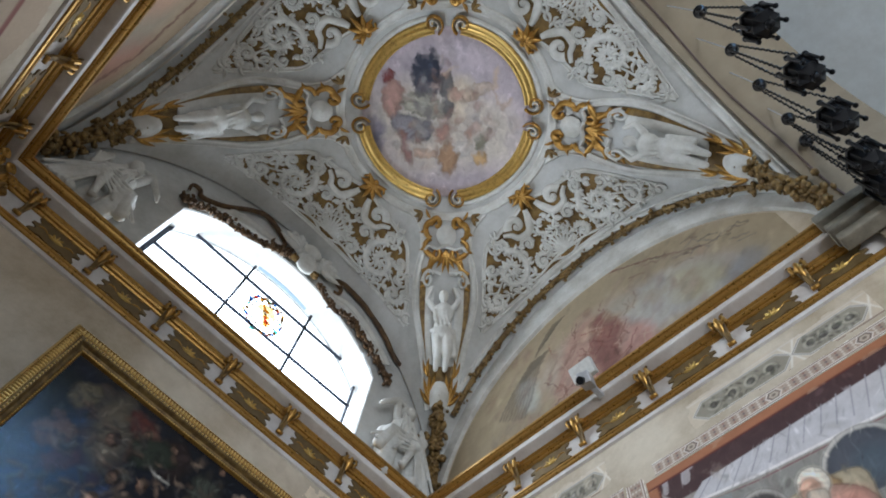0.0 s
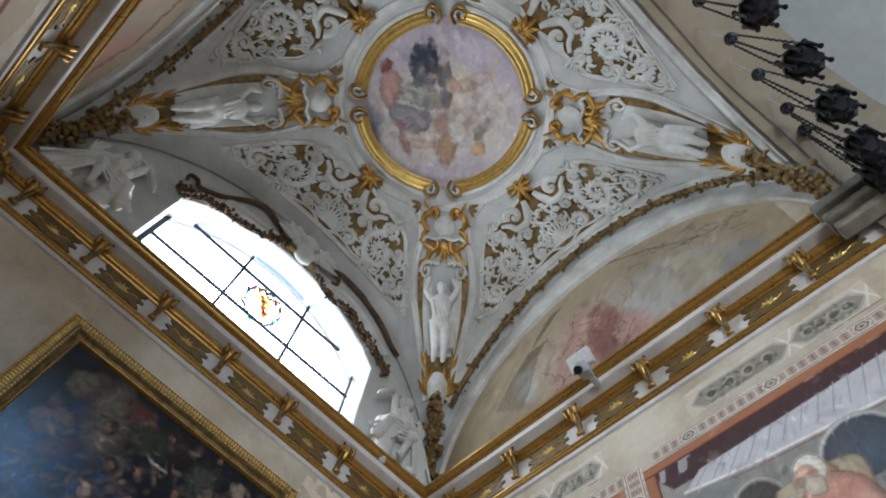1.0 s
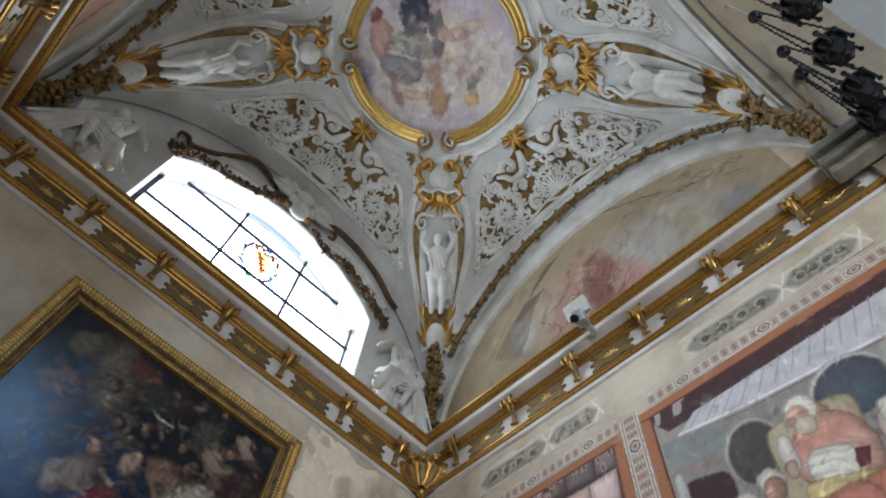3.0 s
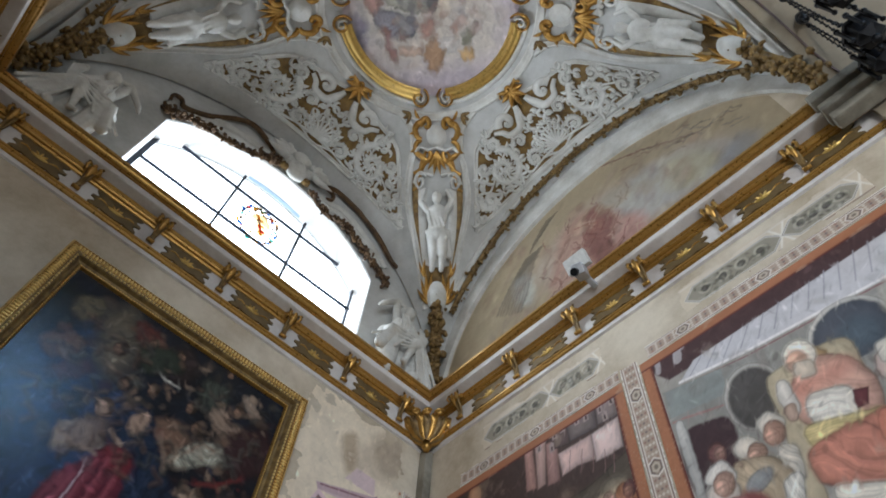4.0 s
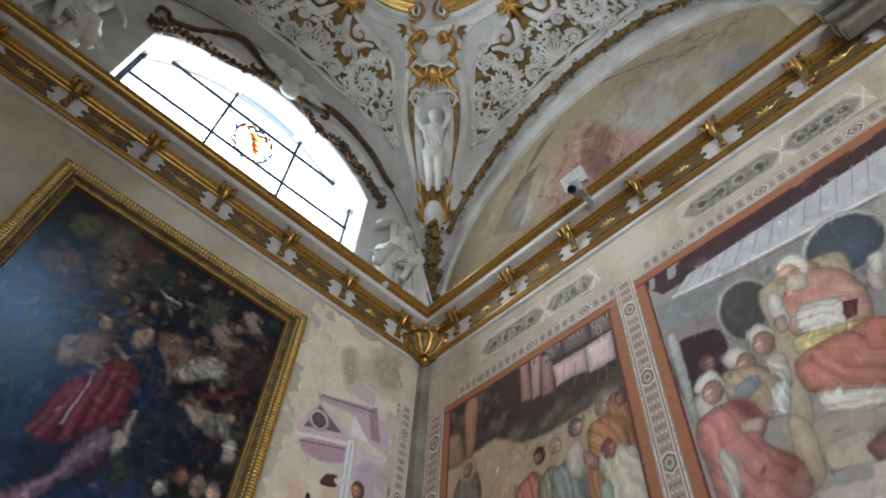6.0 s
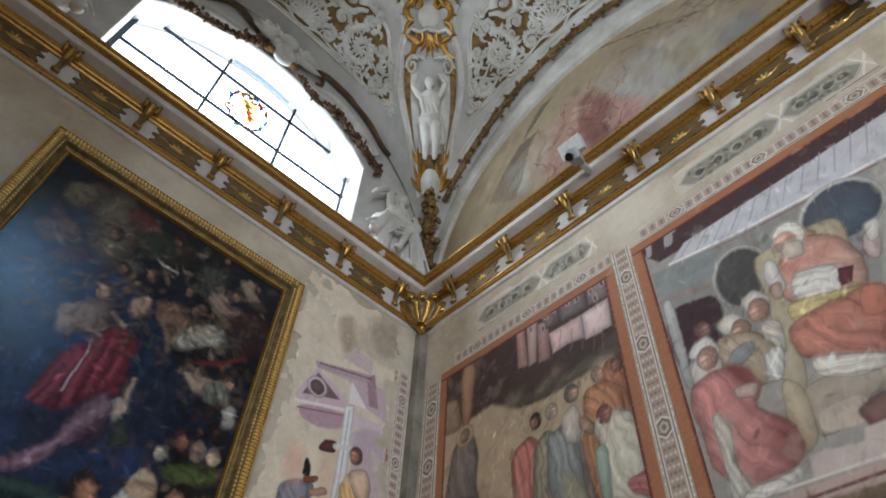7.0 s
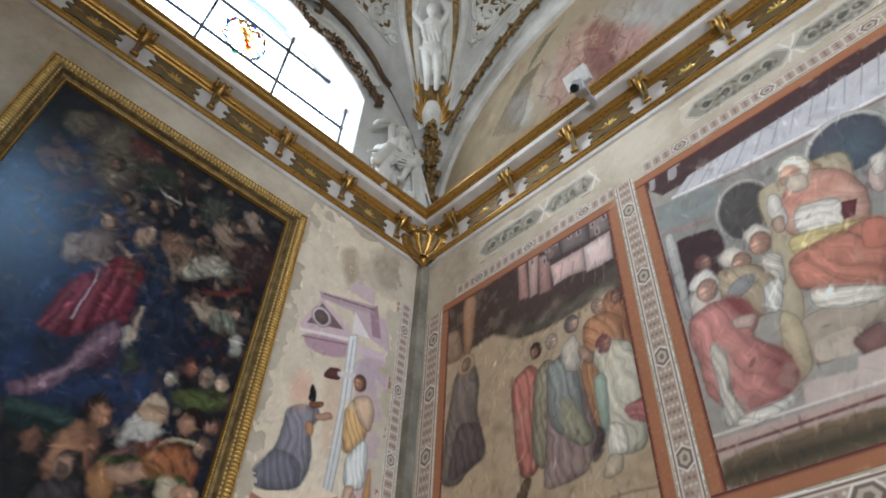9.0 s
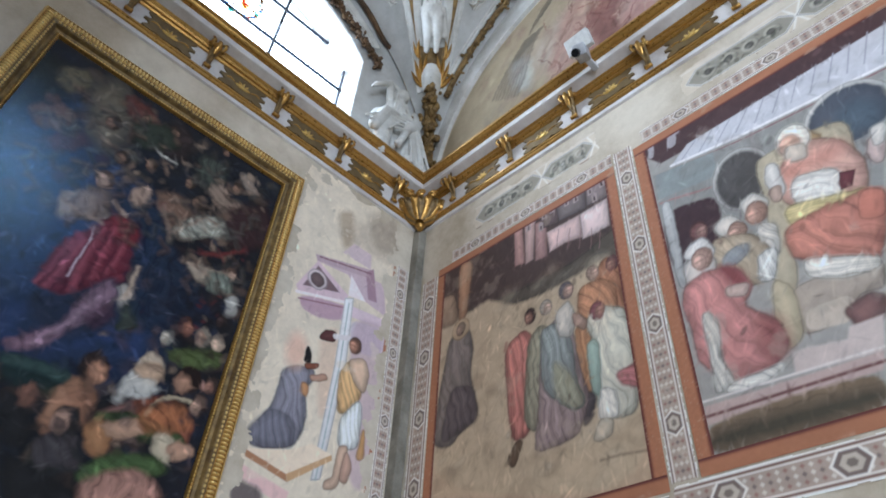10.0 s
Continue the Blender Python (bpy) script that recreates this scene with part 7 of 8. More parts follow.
def diagonal(sx, sy, label):
    seed = int(5 + 2 * sx + sy)

    def uv(rw):
        return diag_uv(rw, sx, sy)
    top = empty("diagonal_band", drape(uv([(0.5, 0)]))[0][0], label, "stucco relief", "diagonal bands of the vault")

    def put(name, pieces, material, lab="", kind=""):
        v, f = joined(pieces)
        return tagged(adopt(obj(name, v, f, material, smooth=True), top), lab, kind=kind)

    rs = (0.345, 0.40, 0.47, 0.53, 0.60, 0.66, 0.74, 0.84, 0.9)
    ws = (0.19, 0.13, 0.118, 0.138, 0.152, 0.146, 0.116, 0.075, 0.05)
    edge = spline(list(zip(rs, ws)), 50)
    rr = np.linspace(0.80, 0.86, 12)
    ww = np.interp(rr, edge[:, 0], edge[:, 1]) - 0.018
    P = np.concatenate([drape(uv(np.stack([rr, ww * g], 1)), 0.005)[0] for g in np.linspace(-1, 1, 9)])
    put("ground", [(P, [(j * 12 + i, j * 12 + i + 1, (j + 1) * 12 + i + 1, (j + 1) * 12 + i) for j in range(8) for i in range(11)])], OCHRE, "dull ochre ground")
    for s in (-1, 1):
        put("niche_edge", [strip(uv([(r, s * w) for r, w in spline([(0.59, 0.075), (0.66, 0.078), (0.74, 0.07), (0.80, 0.052)], 20)]), 0.06, 0.02, ROUND, 0.004)], STUCCO)
        put("border", [strip(uv([(r, s * w) for r, w in edge]), 0.045, 0.045, SQUARE)], STUCCO)
        line = spline([(0.545, 0.105), (0.60, 0.112), (0.68, 0.104), (0.76, 0.082), (0.83, 0.058)], 24)
        put("gilt_fillet", [strip(uv([(r, s * w) for r, w in line]), 0.045, 0.014, ROUND, 0.004)], BROWN_GOLD)
        # gilded S-scrolls round the cartouche
        line = np.concatenate([spiral((0.392, s * 0.05), 0.024, 0.9, 90 * s, s, 18, 0.25)[::-1], spline([(0.385, s * 0.085), (0.405, s * 0.108), (0.432, s * 0.1), (0.442, s * 0.078)], 16)])
        put("s_scroll", [strip(uv(line), 0.044, 0.075, ROUND, 0.014, np.interp(np.linspace(0, 1, 34), (0, 0.5, 1), (0.5, 1, 0.7)))], OLD_GOLD)
        line = np.concatenate([spline([(0.442, s * 0.078), (0.455, s * 0.105), (0.482, s * 0.105), (0.497, s * 0.075)], 16), spiral((0.485, s * 0.048), 0.026, 0.9, 60 * s, -s, 18, 0.25)])
        put("s_scroll", [strip(uv(line), 0.04, 0.07, ROUND, 0.014, np.interp(np.linspace(0, 1, 34), (0, 0.5, 1), (0.7, 1, 0.5)))], OLD_GOLD)
        for at, a in (((0.41, 0.105), 0.9), ((0.375, 0.085), 2.2), ((0.465, 0.105), 0.8), ((0.497, 0.075), 0.2)):
            put("acanthus_leaf", [strip(uv(leaf_line((at[0], s * at[1]), s * a, 0.042, 0.8 * s)), 0.022, 0.04, ROUND, 0.012, LEAF)], OLD_GOLD)
        line = spline([(0.50, s * 0.03), (0.515, s * 0.065), (0.545, s * 0.085), (0.585, s * 0.1), (0.60, s * 0.125)], 26)
        put("tendril", [strip(uv(line), 0.03, 0.05, ROUND, 0.008, np.linspace(1.2, 0.6, 26))], OLD_GOLD)
        put("volute", [strip(uv(spiral((0.572, s * 0.085), 0.034, 1.5, 180 + 60 * s, -s, 36)), 0.02, 0.05, ROUND, 0.015)], STUCCO)
        put("volute", [strip(uv(spline([(0.55, s * 0.02), (0.545, s * 0.06), (0.555, s * 0.1), (0.58, s * 0.118)], 20)), 0.028, 0.045, ROUND, 0.01)], STUCCO)
        # acanthus at the ring end and at the shell
        gilt = [strip(uv(leaf_line((0.355, s * 0.13), a * s + (0 if s > 0 else 0), 0.05, 0.7 * s)), 0.026, 0.04, ROUND, 0.015, LEAF) for a in (0.3, 0.9, 1.5)]
        for piece in gilt:
            put("acanthus_leaf", [piece], BROWN_GOLD)
        gilt = [strip(uv(leaf_line((0.885, s * 0.03), s * a + math.pi, 0.07, 0.5 * s)), 0.03, 0.05, ROUND, 0.02, LEAF) for a in (-0.1, -0.55, -1.0, -1.5)]
        gilt += [strip(uv(leaf_line((0.83, s * 0.06), s * a + math.pi, 0.045, 0.5 * s)), 0.022, 0.04, ROUND, 0.02, LEAF) for a in (-0.2, -0.9)]
        for piece in gilt:
            put("acanthus_leaf", [piece], OLD_GOLD)
    a = np.linspace(0, 2 * math.pi, 28, endpoint=False)
    rings = [drape(uv(np.stack([0.43 + 0.036 * f * np.cos(a), 0.052 * f * np.sin(a)], 1)), 0.02 + 0.05 * (1 - f * f)) for f in (1.0, 0.85, 0.6, 0.3, 0.05)]
    v = np.concatenate([r[0] for r in rings])
    f = [(j * 28 + i, j * 28 + (i + 1) % 28, (j + 1) * 28 + (i + 1) % 28, (j + 1) * 28 + i) for j in range(4) for i in range(28)]
    put("boss", [(v, f)], STUCCO)
    for b in (-0.6, -0.2, 0.2, 0.6):
        put("acanthus_leaf", [strip(uv(leaf_line((0.475, 0.0), b, 0.075, 0.3 * b)), 0.03, 0.04, ROUND, 0.012, LEAF)], OLD_GOLD)
    put("crossbar", [strip(uv(spline([(0.482, -0.108), (0.466, -0.085), (0.474, -0.045), (0.464, 0.0), (0.474, 0.045), (0.466, 0.085), (0.482, 0.108)], 40)), 0.024, 0.07, ROUND, 0.02)], STUCCO)
    for s in (-1, 1):
        put("flaring_edge", [strip(uv(spline([(0.484, s * 0.062), (0.51, s * 0.066), (0.535, s * 0.086), (0.55, s * 0.118)], 24)), 0.026, 0.055, ROUND, 0.012, np.linspace(0.8, 1.2, 24))], OLD_GOLD)
    rings = [drape(uv(np.stack([0.868 + 0.035 * f * np.cos(a), 0.045 * f * np.sin(a)], 1)), 0.03 + 0.09 * (1 - f * f)) for f in (1.0, 0.85, 0.6, 0.3, 0.05)]
    v = np.concatenate([r[0] for r in rings])
    put("shell", [(v, [(j * 28 + i, j * 28 + (i + 1) % 28, (j + 1) * 28 + (i + 1) % 28, (j + 1) * 28 + i) for j in range(4) for i in range(28)])], STUCCO)
    # figure between feet and head
    (feet, head), (n0, n1) = drape(uv([(0.815, 0), (0.59, 0)]))
    z = Vector(head - feet)
    size = z.length
    z.normalize()
    y = -Vector((n0 + n1) / 2).normalized()
    y = (y - z * y.dot(z)).normalized()
    x = y.cross(z)
    m = Matrix.Translation(feet - np.array(y) * 0.05) @ Matrix(((x.x, y.x, z.x), (x.y, y.y, z.y), (x.z, y.z, z.z))).to_4x4() @ Matrix.Scale(size * 0.93, 4)
    figure("stucco_figure", STANDING, m, "white stucco figure in relief on the vault's diagonal", "stucco figures on the diagonals")
    # heavy garland down into the corner
    r = np.concatenate([np.linspace(0.885, 0.96, 10), np.linspace(0.965, 0.992, 10)])
    P, N = drape(uv(np.stack([r, np.zeros(20)], 1)), 0.05)
    N = np.tile(N[6], (20, 1))
    garland(P[0], P, N, 150, 0.125, 0.04, seed, "brown gilded garland of fruit down the corner", BROWN_GOLD)
    return top


diagonal(1, 1, "stucco band with gilded scrolls above the altar corner")
diagonal(-1, 1, "stucco band with gilded scrolls above the side corner")
diagonal(1, -1, "stucco band with gilded scrolls above the arch pier")
diagonal(-1, -1, "stucco band with gilded scrolls behind the visitor")


# the medallion's ring: four gilded arcs with curled ends, white rings without
def circle_uv(r, a):
    a = np.radians(a)
    return np.stack([r * np.cos(a) / AX, r * np.sin(a) / AY], 1)


for k in range(4):
    a = np.linspace(45 + 90 * k + 9, 135 + 90 * k - 9, 50)
    v, f = strip(circle_uv(1.055, a), 0.08, 0.075, TRIPLE)
    adopt(obj("gilded_arc", v, f, GOLD, smooth=True), medallion)
    v, f = strip(circle_uv(1.16, a), 0.035, 0.04, ROUND)
    adopt(obj("white_arc", v, f, STUCCO, smooth=True), medallion)
    for s, e in ((-1, a[0]), (1, a[-1])):
        c0 = circle_uv(1.10, np.array([e]))[0]
        v, f = strip(spiral(c0, 0.052, 1.1, e + (200 if s < 0 else 160), -s, 40, 0.3), 0.015, 0.075, ROUND, 0.02)
        adopt(obj("curled_end", v, f, OLD_GOLD, smooth=True), medallion)
        v, f = strip(spiral(c0, 0.03, 1.0, e + (200 if s < 0 else 160), -s, 24, 0.15), 0.022, 0.06, ROUND, 0.015)
        adopt(obj("white_curl", v, f, STUCCO, smooth=True), medallion)
a = np.linspace(0, 360, 120, endpoint=False)
v, f = strip(circle_uv(1.3, a), 0.06, 0.035, SQUARE, closed=True)
adopt(obj("outer_ring", v, f, STUCCO, smooth=True), medallion)


# ---- lunettes ----
def yz_arch(a, b, n=48, c=-2.47):
    return [(c + a * math.cos(t), SPRING - 0.02 + b * math.sin(t)) for t in np.linspace(0, math.pi, n)]


for name, lo, hi in (("arch_moulding", -0.05, -0.002), ("arch_moulding", X0 + 0.002, X0 + 0.05)):
    loop = yz_arch(2.46, 2.68) + yz_arch(2.3, 2.24)[::-1]
    bm = prism(bmesh.new(), loop, "x", lo, hi)
    structure(part(name, bm, STUCCO, None), "white stucco band round the lunette", "moulding")
loop = [(CX + 2.6 * math.cos(t), SPRING - 0.02 + 2.72 * math.sin(t)) for t in np.linspace(0, math.pi, 60)]
bm = prism(bmesh.new(), loop, "y", -0.014, -0.002, [window_hole])
structure(part("lunette_plaster", bm, WEB, None), "grey white plaster round the lunette window", "wall")
for k, label in ((0, "brown gilded garland along the lunette arch"), (2, "brown gilded garland along the side lunette arch")):
    qs = np.linspace(-0.955, 0.87, 70)
    P, N = drape(side_uv(np.stack([np.full(70, 0.955), qs], 1), k), 0.03)
    garland(P[35], P, N, 360, 0.07, 0.028, 50 + k, label, BROWN_GOLD)
    v, f = strip(side_uv(np.stack([np.full(70, 0.928), qs * 0.93], 1), k), 0.035, 0.03, SQUARE)
    structure(obj("arch_fillet", v, f, STUCCO, smooth=True), "white stucco fillet along the arch", "moulding")
v, f = strip(np.stack([np.linspace(-0.93, 0.93, 70), np.full(70, -0.95)], 1), 0.05, 0.05, SQUARE)
structure(obj("arch_fillet", v, f, STUCCO, smooth=True), "white stucco fillet beside the open arch", "moulding")

# garlands and scrolled straps round the window, on the wall above it
def wall_line(pts, y, n=50):
    line = spline(pts, n)
    return np.stack([line[:, 0], np.full(n, y), line[:, 1]], 1), np.tile((0, -1, 0), (n, 1))


SURROUND = (
    (((-4.11, 8.24), (-3.96, 8.27), (-3.79, 8.44), (-3.55, 8.50), (-3.27, 8.59), (-2.95, 8.80), (-2.76, 8.93)),
     ((-4.10, 8.42), (-4.13, 8.58), (-4.03, 8.60), (-3.95, 8.51), (-3.73, 8.70), (-3.49, 9.07), (-3.29, 9.23), (-3.04, 9.14), (-2.91, 9.02), (-2.95, 8.86), (-3.05, 8.86), (-3.05, 8.94))),
    (((-2.29, 8.86), (-1.99, 8.66), (-1.69, 8.74), (-1.38, 8.55), (-1.12, 8.40), (-0.92, 8.22)),
     ((-2.08, 8.98), (-2.0, 9.02), (-2.0, 9.15), (-2.12, 9.2), (-2.06, 9.27), (-1.92, 9.3), (-1.545, 9.23), (-1.2, 9.02), (-0.98, 8.8), (-0.85, 8.74), (-0.78, 8.82), (-0.82, 8.9))),
)
for i, (wreath, edge) in enumerate(SURROUND):
    P, N = wall_line(wreath, -0.05)
    garland(P[25], P, N, 190, 0.075, 0.03, 60 + i, "dull brown garland round the window arch", DULL_BROWN)
    top = empty("wall_scroll", P[25], "white stucco scroll edged in brown beside the window", "stucco relief", "scrolls round the window")
    P, N = wall_line(edge, -0.05, 70)
    v, f = sweep(P, N, [(x * 0.028, y * 0.06) for x, y in ROUND], widths=np.interp(np.linspace(0, 1, 70), (0, 0.15, 0.6, 1), (0.6, 0.9, 1.1, 0.6)))
    adopt(obj("gilt_edge", v, f, DULL_BROWN, smooth=True), top)
    mid = [(0.55 * a[0] + 0.45 * b[0], 0.55 * a[1] + 0.45 * b[1]) for a, b in zip(spline(wreath, 14), spline(edge[3:-3], 14))]
    P, N = wall_line(mid[1:-1], -0.016, 40)
    v, f = sweep(P, N, [(x * 0.1, y * 0.09) for x, y in SQUARE], widths=np.interp(np.linspace(0, 1, 40), (0, 0.5, 1), (0.5, 1.0, 0.7)))
    adopt(obj("strap", v, f, STUCCO, smooth=True), top)

KX, KZ = -2.56, 8.98
mask = empty("keystone_cartouche", (KX, -0.05, KZ), "white stucco shield with curled rims over the window arch", "stucco relief")
FACE = ((1, 0, 0), (0, 0, 1), (0, -1, 0))
bm = bmesh.new()
ball(bm, (KX, -0.1, KZ - 0.02), 0.16, (0.95, 0.5, 1.15), 18)
ball(bm, (KX, -0.15, KZ), 0.09, (1.0, 0.6, 1.2), 14)
adopt(part("shield", bm, STUCCO, None, smooth=True), mask)
bm = bmesh.new()
ball(bm, (KX - 0.02, -0.14, KZ + 0.22), 0.12, (1.15, 0.6, 0.9), 16)
ball(bm, (KX - 0.02, -0.14, KZ + 0.3), 0.07, (1.3, 0.7, 0.7), 12)
adopt(part("crest", bm, STUCCO, None, smooth=True), mask)
for s in (-1, 1):
    for dx, z, r, turns, mat in ((0.14, 0.12, 0.075, 1.5, STUCCO), (0.17, 0.32, 0.06, 1.3, STUCCO), (0.15, -0.1, 0.05, 1.3, BROWN_GOLD)):
        v, f = curl((KX + s * dx, -0.08, KZ + z), r, turns, 0.026, 0.06, FACE, -s, 90 - 40 * s)
        adopt(obj("curl", v, f, mat, smooth=True), mask)
    for i, a in enumerate((-0.5, 0.0, 0.5, 0.95)):
        ll = leaf_line((0, 0), a, 0.34 - 0.03 * i, 0.7)
        P = np.stack([KX + s * (0.17 + ll[:, 0]), np.full(6, -0.1) - 0.04 * np.linspace(0, 1, 6), KZ + 0.12 + 0.05 * i + ll[:, 1] * 0.6], 1)
        v, f = sweep(P, np.tile((0, -1, -0.4), (6, 1)), [(x * 0.05, y * 0.06) for x, y in ROUND], widths=LEAF)
        adopt(obj("leaf", v, f, STUCCO, smooth=True), mask)
    v, f = curl((KX + s * 0.33, -0.11, KZ + 0.24), 0.07, 1.4, 0.024, 0.06, FACE, s, 200)
    adopt(obj("curl", v, f, STUCCO, smooth=True), mask)
# seated figures at both ends of the window, on the cornice
def folds(a, b, spread, n, r, seed):
    """Thin ridges of cloth falling from a to b, fanned out."""
    rnd = random.Random(seed)
    out = []
    for i in range(n):
        f = (i / (n - 1) - 0.5) * 2
        p = (a[0] + f * spread * 0.4, a[1] - 0.02 + rnd.uniform(-0.02, 0.02), a[2] + rnd.uniform(-0.02, 0.02))
        q = (b[0] + f * spread, b[1] + rnd.uniform(-0.03, 0.03), b[2] + rnd.uniform(-0.03, 0.03))
        out.append((p, q, r, r * rnd.uniform(0.8, 1.4)))
    return out


# a veiled figure: x towards the corner, y negative into the room, z up from the cornice
SEATED = [((0.02, -0.15, 1.07), 0.082, (0.9, 1.0, 1.12)), ((0.02, -0.11, 1.0), (0.01, -0.1, 0.9), 0.042, 0.05), ((0.0, -0.1, 0.8), 0.135, (1.1, 0.7, 1.15)), ((0.0, -0.11, 0.6), 0.13, (1.15, 0.8, 1.05)),
          ((-0.1, -0.1, 0.9), (-0.15, -0.13, 1.17), 0.046, 0.04), ((-0.15, -0.13, 1.17), (-0.33, -0.16, 0.92), 0.04, 0.028), ((-0.33, -0.16, 0.92), (-0.37, -0.15, 0.85), 0.03, 0.016), ((-0.15, -0.13, 1.17), (-0.04, -0.15, 1.14), 0.04, 0.02),
          ((0.12, -0.1, 0.9), (0.18, -0.16, 0.72), 0.046, 0.038), ((0.18, -0.16, 0.72), (0.02, -0.22, 0.68), 0.036, 0.026), ((0.27, -0.07, 0.86), 0.2, (0.3, 0.2, 1.3)), ((0.24, -0.09, 0.66), 0.1, (0.6, 0.4, 1.3)),
          ((0.02, -0.12, 0.42), 0.15, (1.35, 0.85, 0.75)), ((-0.02, -0.15, 0.48), (-0.22, -0.25, 0.44), 0.09, 0.072), ((0.08, -0.15, 0.48), (0.08, -0.28, 0.45), 0.09, 0.07),
          ((-0.22, -0.25, 0.44), (-0.31, -0.22, 0.18), 0.07, 0.06), ((0.06, -0.28, 0.44), (-0.03, -0.27, 0.08), 0.05, 0.03), ((-0.03, -0.27, 0.07), (-0.08, -0.31, 0.04), 0.032, 0.024),
          ((0.14, -0.24, 0.42), (0.24, -0.2, 0.2), 0.055, 0.06), ((0.24, -0.2, 0.2), (0.34, -0.16, 0.03), 0.06, 0.05), ((0.34, -0.16, 0.03), (0.44, -0.13, 0.02), 0.045, 0.03), ((0.16, -0.2, 0.05), 0.07, (1.2, 0.8, 0.8)),
          ((-0.18, -0.2, 0.42), (-0.16, -0.15, 0.0), 0.1, 0.09), ((0.16, -0.17, 0.44), (0.22, -0.12, 0.0), 0.11, 0.1), ((0.0, -0.07, 0.3), 0.2, (1.3, 0.6, 1.4)), ((-0.12, -0.1, 0.66), (-0.24, -0.16, 0.44), 0.075, 0.09), ((0.1, -0.1, 0.88), (0.22, -0.14, 0.5), 0.07, 0.08), ((0.02, -0.1, 1.08), 0.095, (1.05, 0.8, 1.1)), ((0.06, -0.08, 1.05), (0.16, -0.08, 0.84), 0.06, 0.06)]
SEATED += folds((-0.06, -0.24, 0.54), (-0.3, -0.27, 0.2), 0.13, 6, 0.014, 1) + folds((0.12, -0.28, 0.46), (0.3, -0.22, 0.04), 0.13, 7, 0.015, 2) + folds((0.0, -0.18, 0.78), (0.04, -0.21, 0.55), 0.11, 6, 0.012, 3) + folds((-0.05, -0.17, 0.95), (0.0, -0.19, 0.72), 0.09, 5, 0.011, 4)
for i in range(5):
    SEATED.append(((-0.26 + 0.03 * i, -0.3 + 0.01 * i, 0.47 - 0.05 * i), (0.1 - 0.015 * i, -0.27 - 0.012 * i, 0.58 - 0.06 * i), 0.014, 0.018))
    SEATED.append(((0.25 + 0.012 * i, -0.1, 0.68 + 0.01 * i), (0.23 + 0.03 * i, -0.11, 1.0 - 0.03 * abs(i - 2)), 0.01, 0.012))
base = Matrix.Translation((-0.64, -0.03, 6.77)) @ Matrix.Diagonal((1.08, 1.0, 1.0, 1))
figure("seated_figure", SEATED, base, "white stucco winged figure with raised arm, seated on the cornice", "seated stucco figures", 0.0085)
mirror = Matrix.Translation((-4.54, -0.03, 6.79)) @ Matrix.Diagonal((-1, 1, 1, 1))
figure("seated_figure", SEATED, mirror, "white stucco winged figure with raised arm, seated on the cornice", "seated stucco figures", 0.0085)

# ---- flood lamp and camera on the cornice ----
m0 = pose(-0.36, -2.38, 6.6, 0, 0, -90)
STEEL = plain("grey_painted_steel", (0.5, 0.51, 0.53), 0.4, 0.2)
CASE = plain("white_plastic_case", (0.6, 0.59, 0.55), 0.5)
flood = empty("security_camera", (0, 0, 0), "white and grey security camera on the gilded cornice", "camera")
bm = block(bmesh.new(), (-0.11, -0.03, 0.0), (0.11, 0.03, 0.15), 0.012)
bm.transform(pose(0.0, -0.02, 0.05, 28))
part("hood", bm, CASE, flood)
bm = bmesh.new()
block(bm, (-0.025, -0.01, -0.02), (0.025, 0.16, 0.02), 0.006)
part("arm", bm, STEEL, flood)
bm = block(bmesh.new(), (-0.05, -0.1, -0.05), (0.05, 0.08, 0.05), 0.012)
bm.transform(pose(0.01, -0.05, -0.03, 35, 0, 15))
body = part("body", bm, STEEL, flood)
bm = bmesh.new()
rod(bm, (0.0, -0.14, -0.12), (0.005, -0.11, -0.09), 0.034, seg=16)
part("lens", bm, BLACK, body)
bm = bmesh.new()
ball(bm, (0.005, 0.0, 0.0), 0.032)
part("joint", bm, STEEL, flood)
for ob in flood.children_recursive:
    ob.data.transform(Matrix.Scale(1.08, 4))
flood.matrix_basis = m0


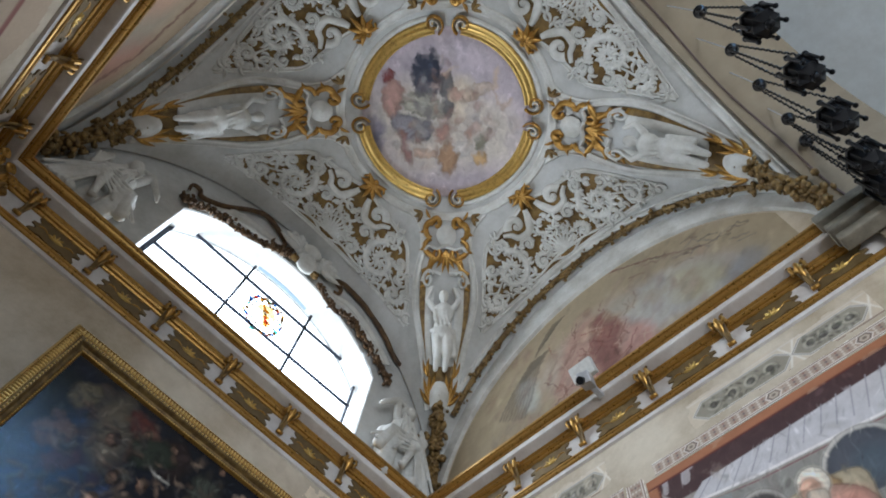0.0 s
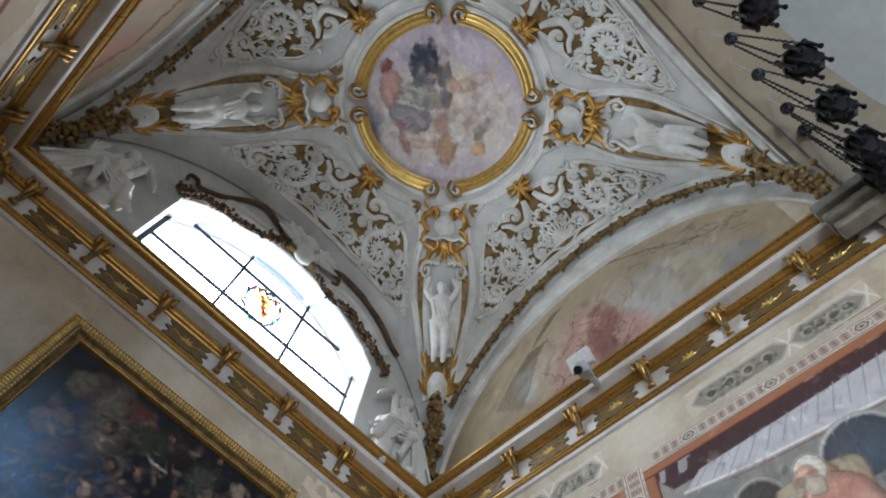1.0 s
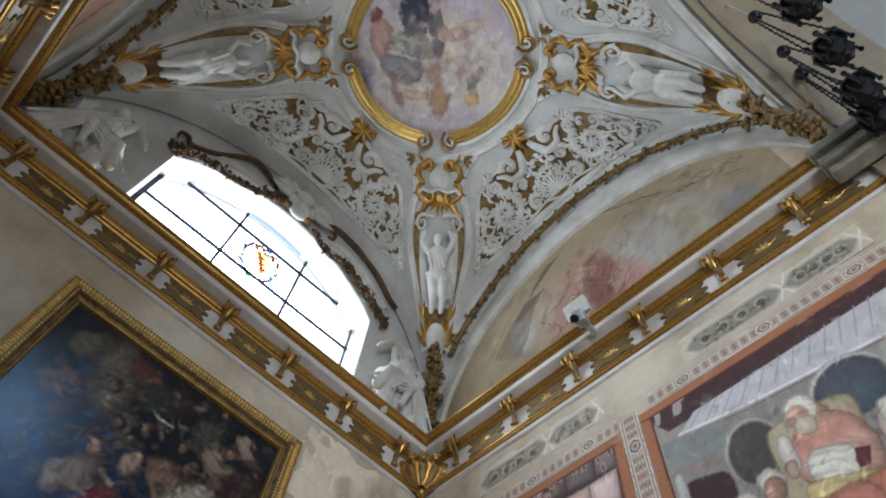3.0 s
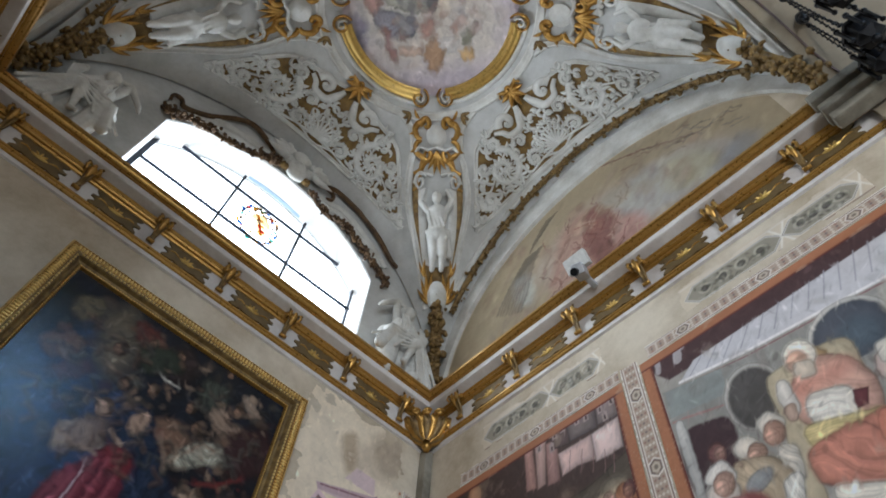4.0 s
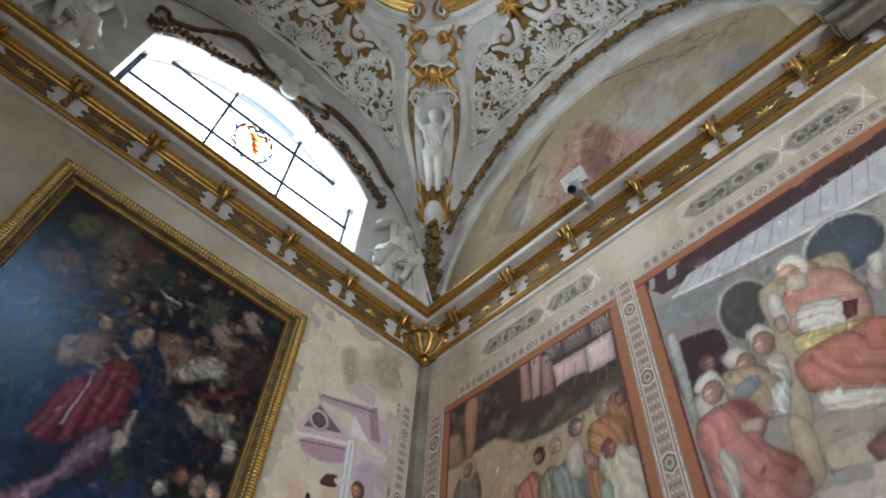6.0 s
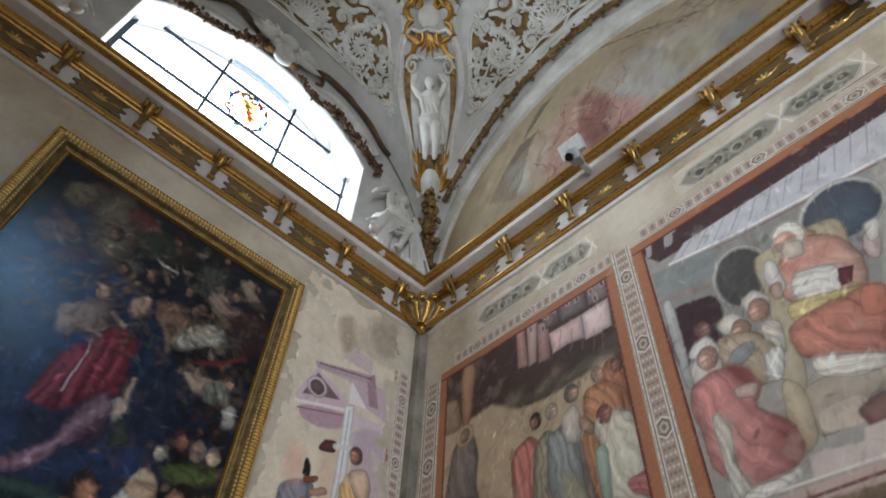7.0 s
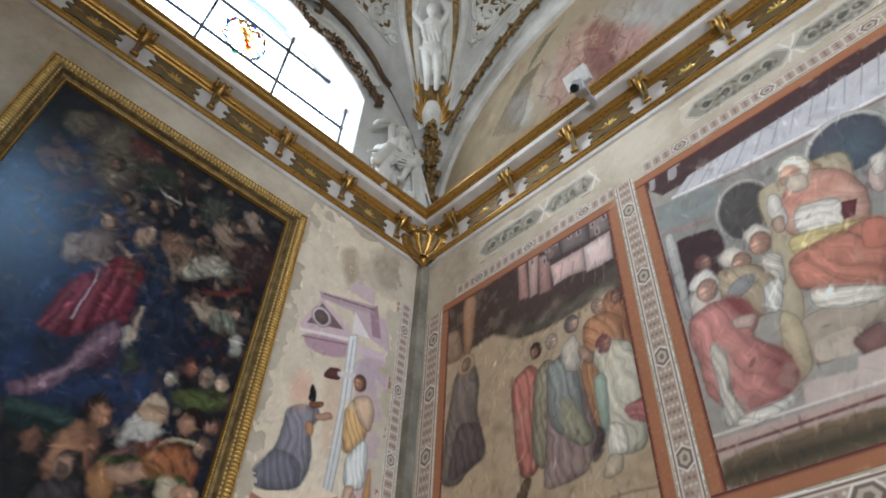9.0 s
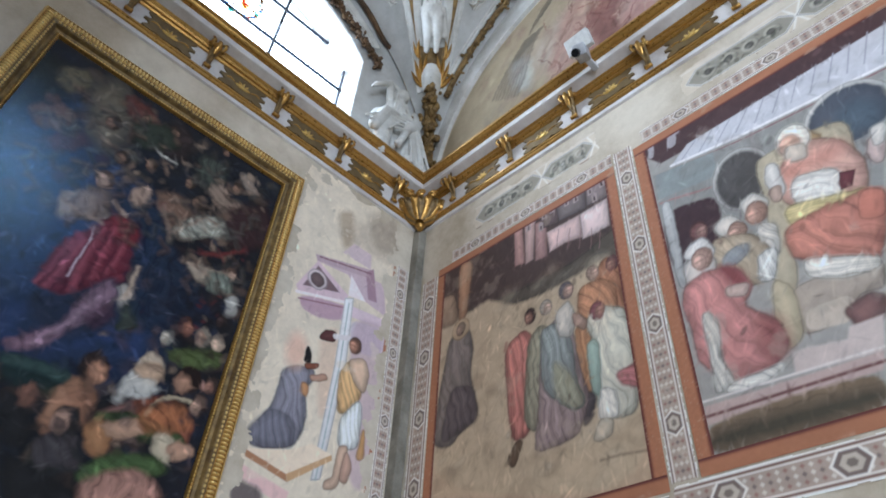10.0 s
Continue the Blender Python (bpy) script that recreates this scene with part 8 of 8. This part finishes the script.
# ---- lamps hanging in the open arch ----
def hanging_lamp(x, y, low, cup):
    roof = SPRING + 2.61 * math.sqrt(1 - ((x - CX) / 2.53) ** 2)
    top = empty("hanging_lamp", (x, y, low), "black bronze lantern hanging on chains in the arch", "lamp", "hanging lamps")
    bm = bmesh.new()
    rod(bm, (x, y, cup), (x, y, roof), 0.006, seg=6)
    adopt(part("rod", bm, STEEL, None), top)
    bm = bmesh.new()
    ball(bm, (x, y, cup), 0.06, (1, 1, 0.8), 14)
    rod(bm, (x, y, cup - 0.08), (x, y, cup - 0.03), 0.025, 0.055, 12)
    rod(bm, (x, y, cup + 0.04), (x, y, cup + 0.12), 0.05, 0.012, 12)
    adopt(part("cup", bm, BLACK, None, smooth=True), top)
    bm = bmesh.new()
    rod(bm, (x, y, low - 0.1), (x, y, low + 0.06), 0.08, 0.105, 6)
    rod(bm, (x, y, low + 0.06), (x, y, low + 0.1), 0.125, 0.125, 6)
    rod(bm, (x, y, low + 0.1), (x, y, low + 0.2), 0.12, 0.04, 6)
    rod(bm, (x, y, low - 0.16), (x, y, low - 0.1), 0.04, 0.1, 6)
    ball(bm, (x, y, low - 0.17), 0.035)
    lantern = adopt(part("lantern", bm, BLACK, None), top)
    for i in range(6):
        a = i * math.pi / 3
        bm = bmesh.new()
        px, py = x + 0.12 * math.cos(a), y + 0.12 * math.sin(a)
        rod(bm, (px, py, low - 0.1), (px, py, low + 0.13), 0.012, 0.018, 6)
        ball(bm, (px, py, low + 0.15), 0.024, seg=8)
        ball(bm, (px, py, low - 0.11), 0.02, seg=8)
        adopt(part("finial", bm, BLACK, None), lantern)
    for i in range(3):
        a = i * 2.094 + 0.4
        p0, p1 = Vector((x + 0.125 * math.cos(a), y + 0.125 * math.sin(a), low + 0.1)), Vector((x + 0.05 * math.cos(a), y + 0.05 * math.sin(a), cup - 0.05))
        bm = bmesh.new()
        n = 26
        for j in range(n):
            c0 = p0.lerp(p1, (j + 0.5) / n)
            ball(bm, c0, 0.016, (1, 0.5, 1.5) if j % 2 else (0.5, 1, 1.5), 6)
        adopt(part("chain", bm, BLACK, None), top)
    return top


for x, low, cup in ((-1.89, 6.5, 8.02), (-1.45, 6.38, 7.96), (-1.02, 6.42, 7.98), (-0.62, 6.46, 7.9), (-0.36, 6.5, 7.86)):
    hanging_lamp(x, -5.1, low, cup)

# cable along the arch soffit, and the pier's stone impost
CABLE = plain("dusty_red_cable", (0.13, 0.085, 0.08), 0.6)
pts = [(CX + 2.52 * math.cos(t), Y0 - 0.1 + 0.012 * math.sin(9 * t), SPRING + 2.6 * math.sin(t)) for t in np.linspace(0.03, math.pi - 0.03, 90)]
v, f = sweep(pts, [(-(p[0] - CX) / 2.53, 0, -(p[2] - SPRING) / 2.61) for p in pts], [(-0.009, 0), (-0.006, 0.013), (0.006, 0.013), (0.009, 0)])
tagged(obj("cable", v, f, CABLE), "dusty red-brown cable clipped along the arch soffit", "cable")
imp = empty("pier_capital", (-0.2, -5.1, 6.3), "grey stone moulded capital of the arch pier", "capital", kind="structure")
for name, z0, z1, o in (("abacus", 6.66, 6.78, 0.12), ("neck", 6.56, 6.66, 0.07), ("astragal", 6.5, 6.56, 0.1), ("cushion", 6.4, 6.5, 0.05)):
    bm = block(bmesh.new(), (-0.2 - o, -5.7 - o * 0.3, z0), (-0.12, -4.64 + o * 0.4, z1), 0.02)
    adopt(part(name, bm, STONE, None), imp)
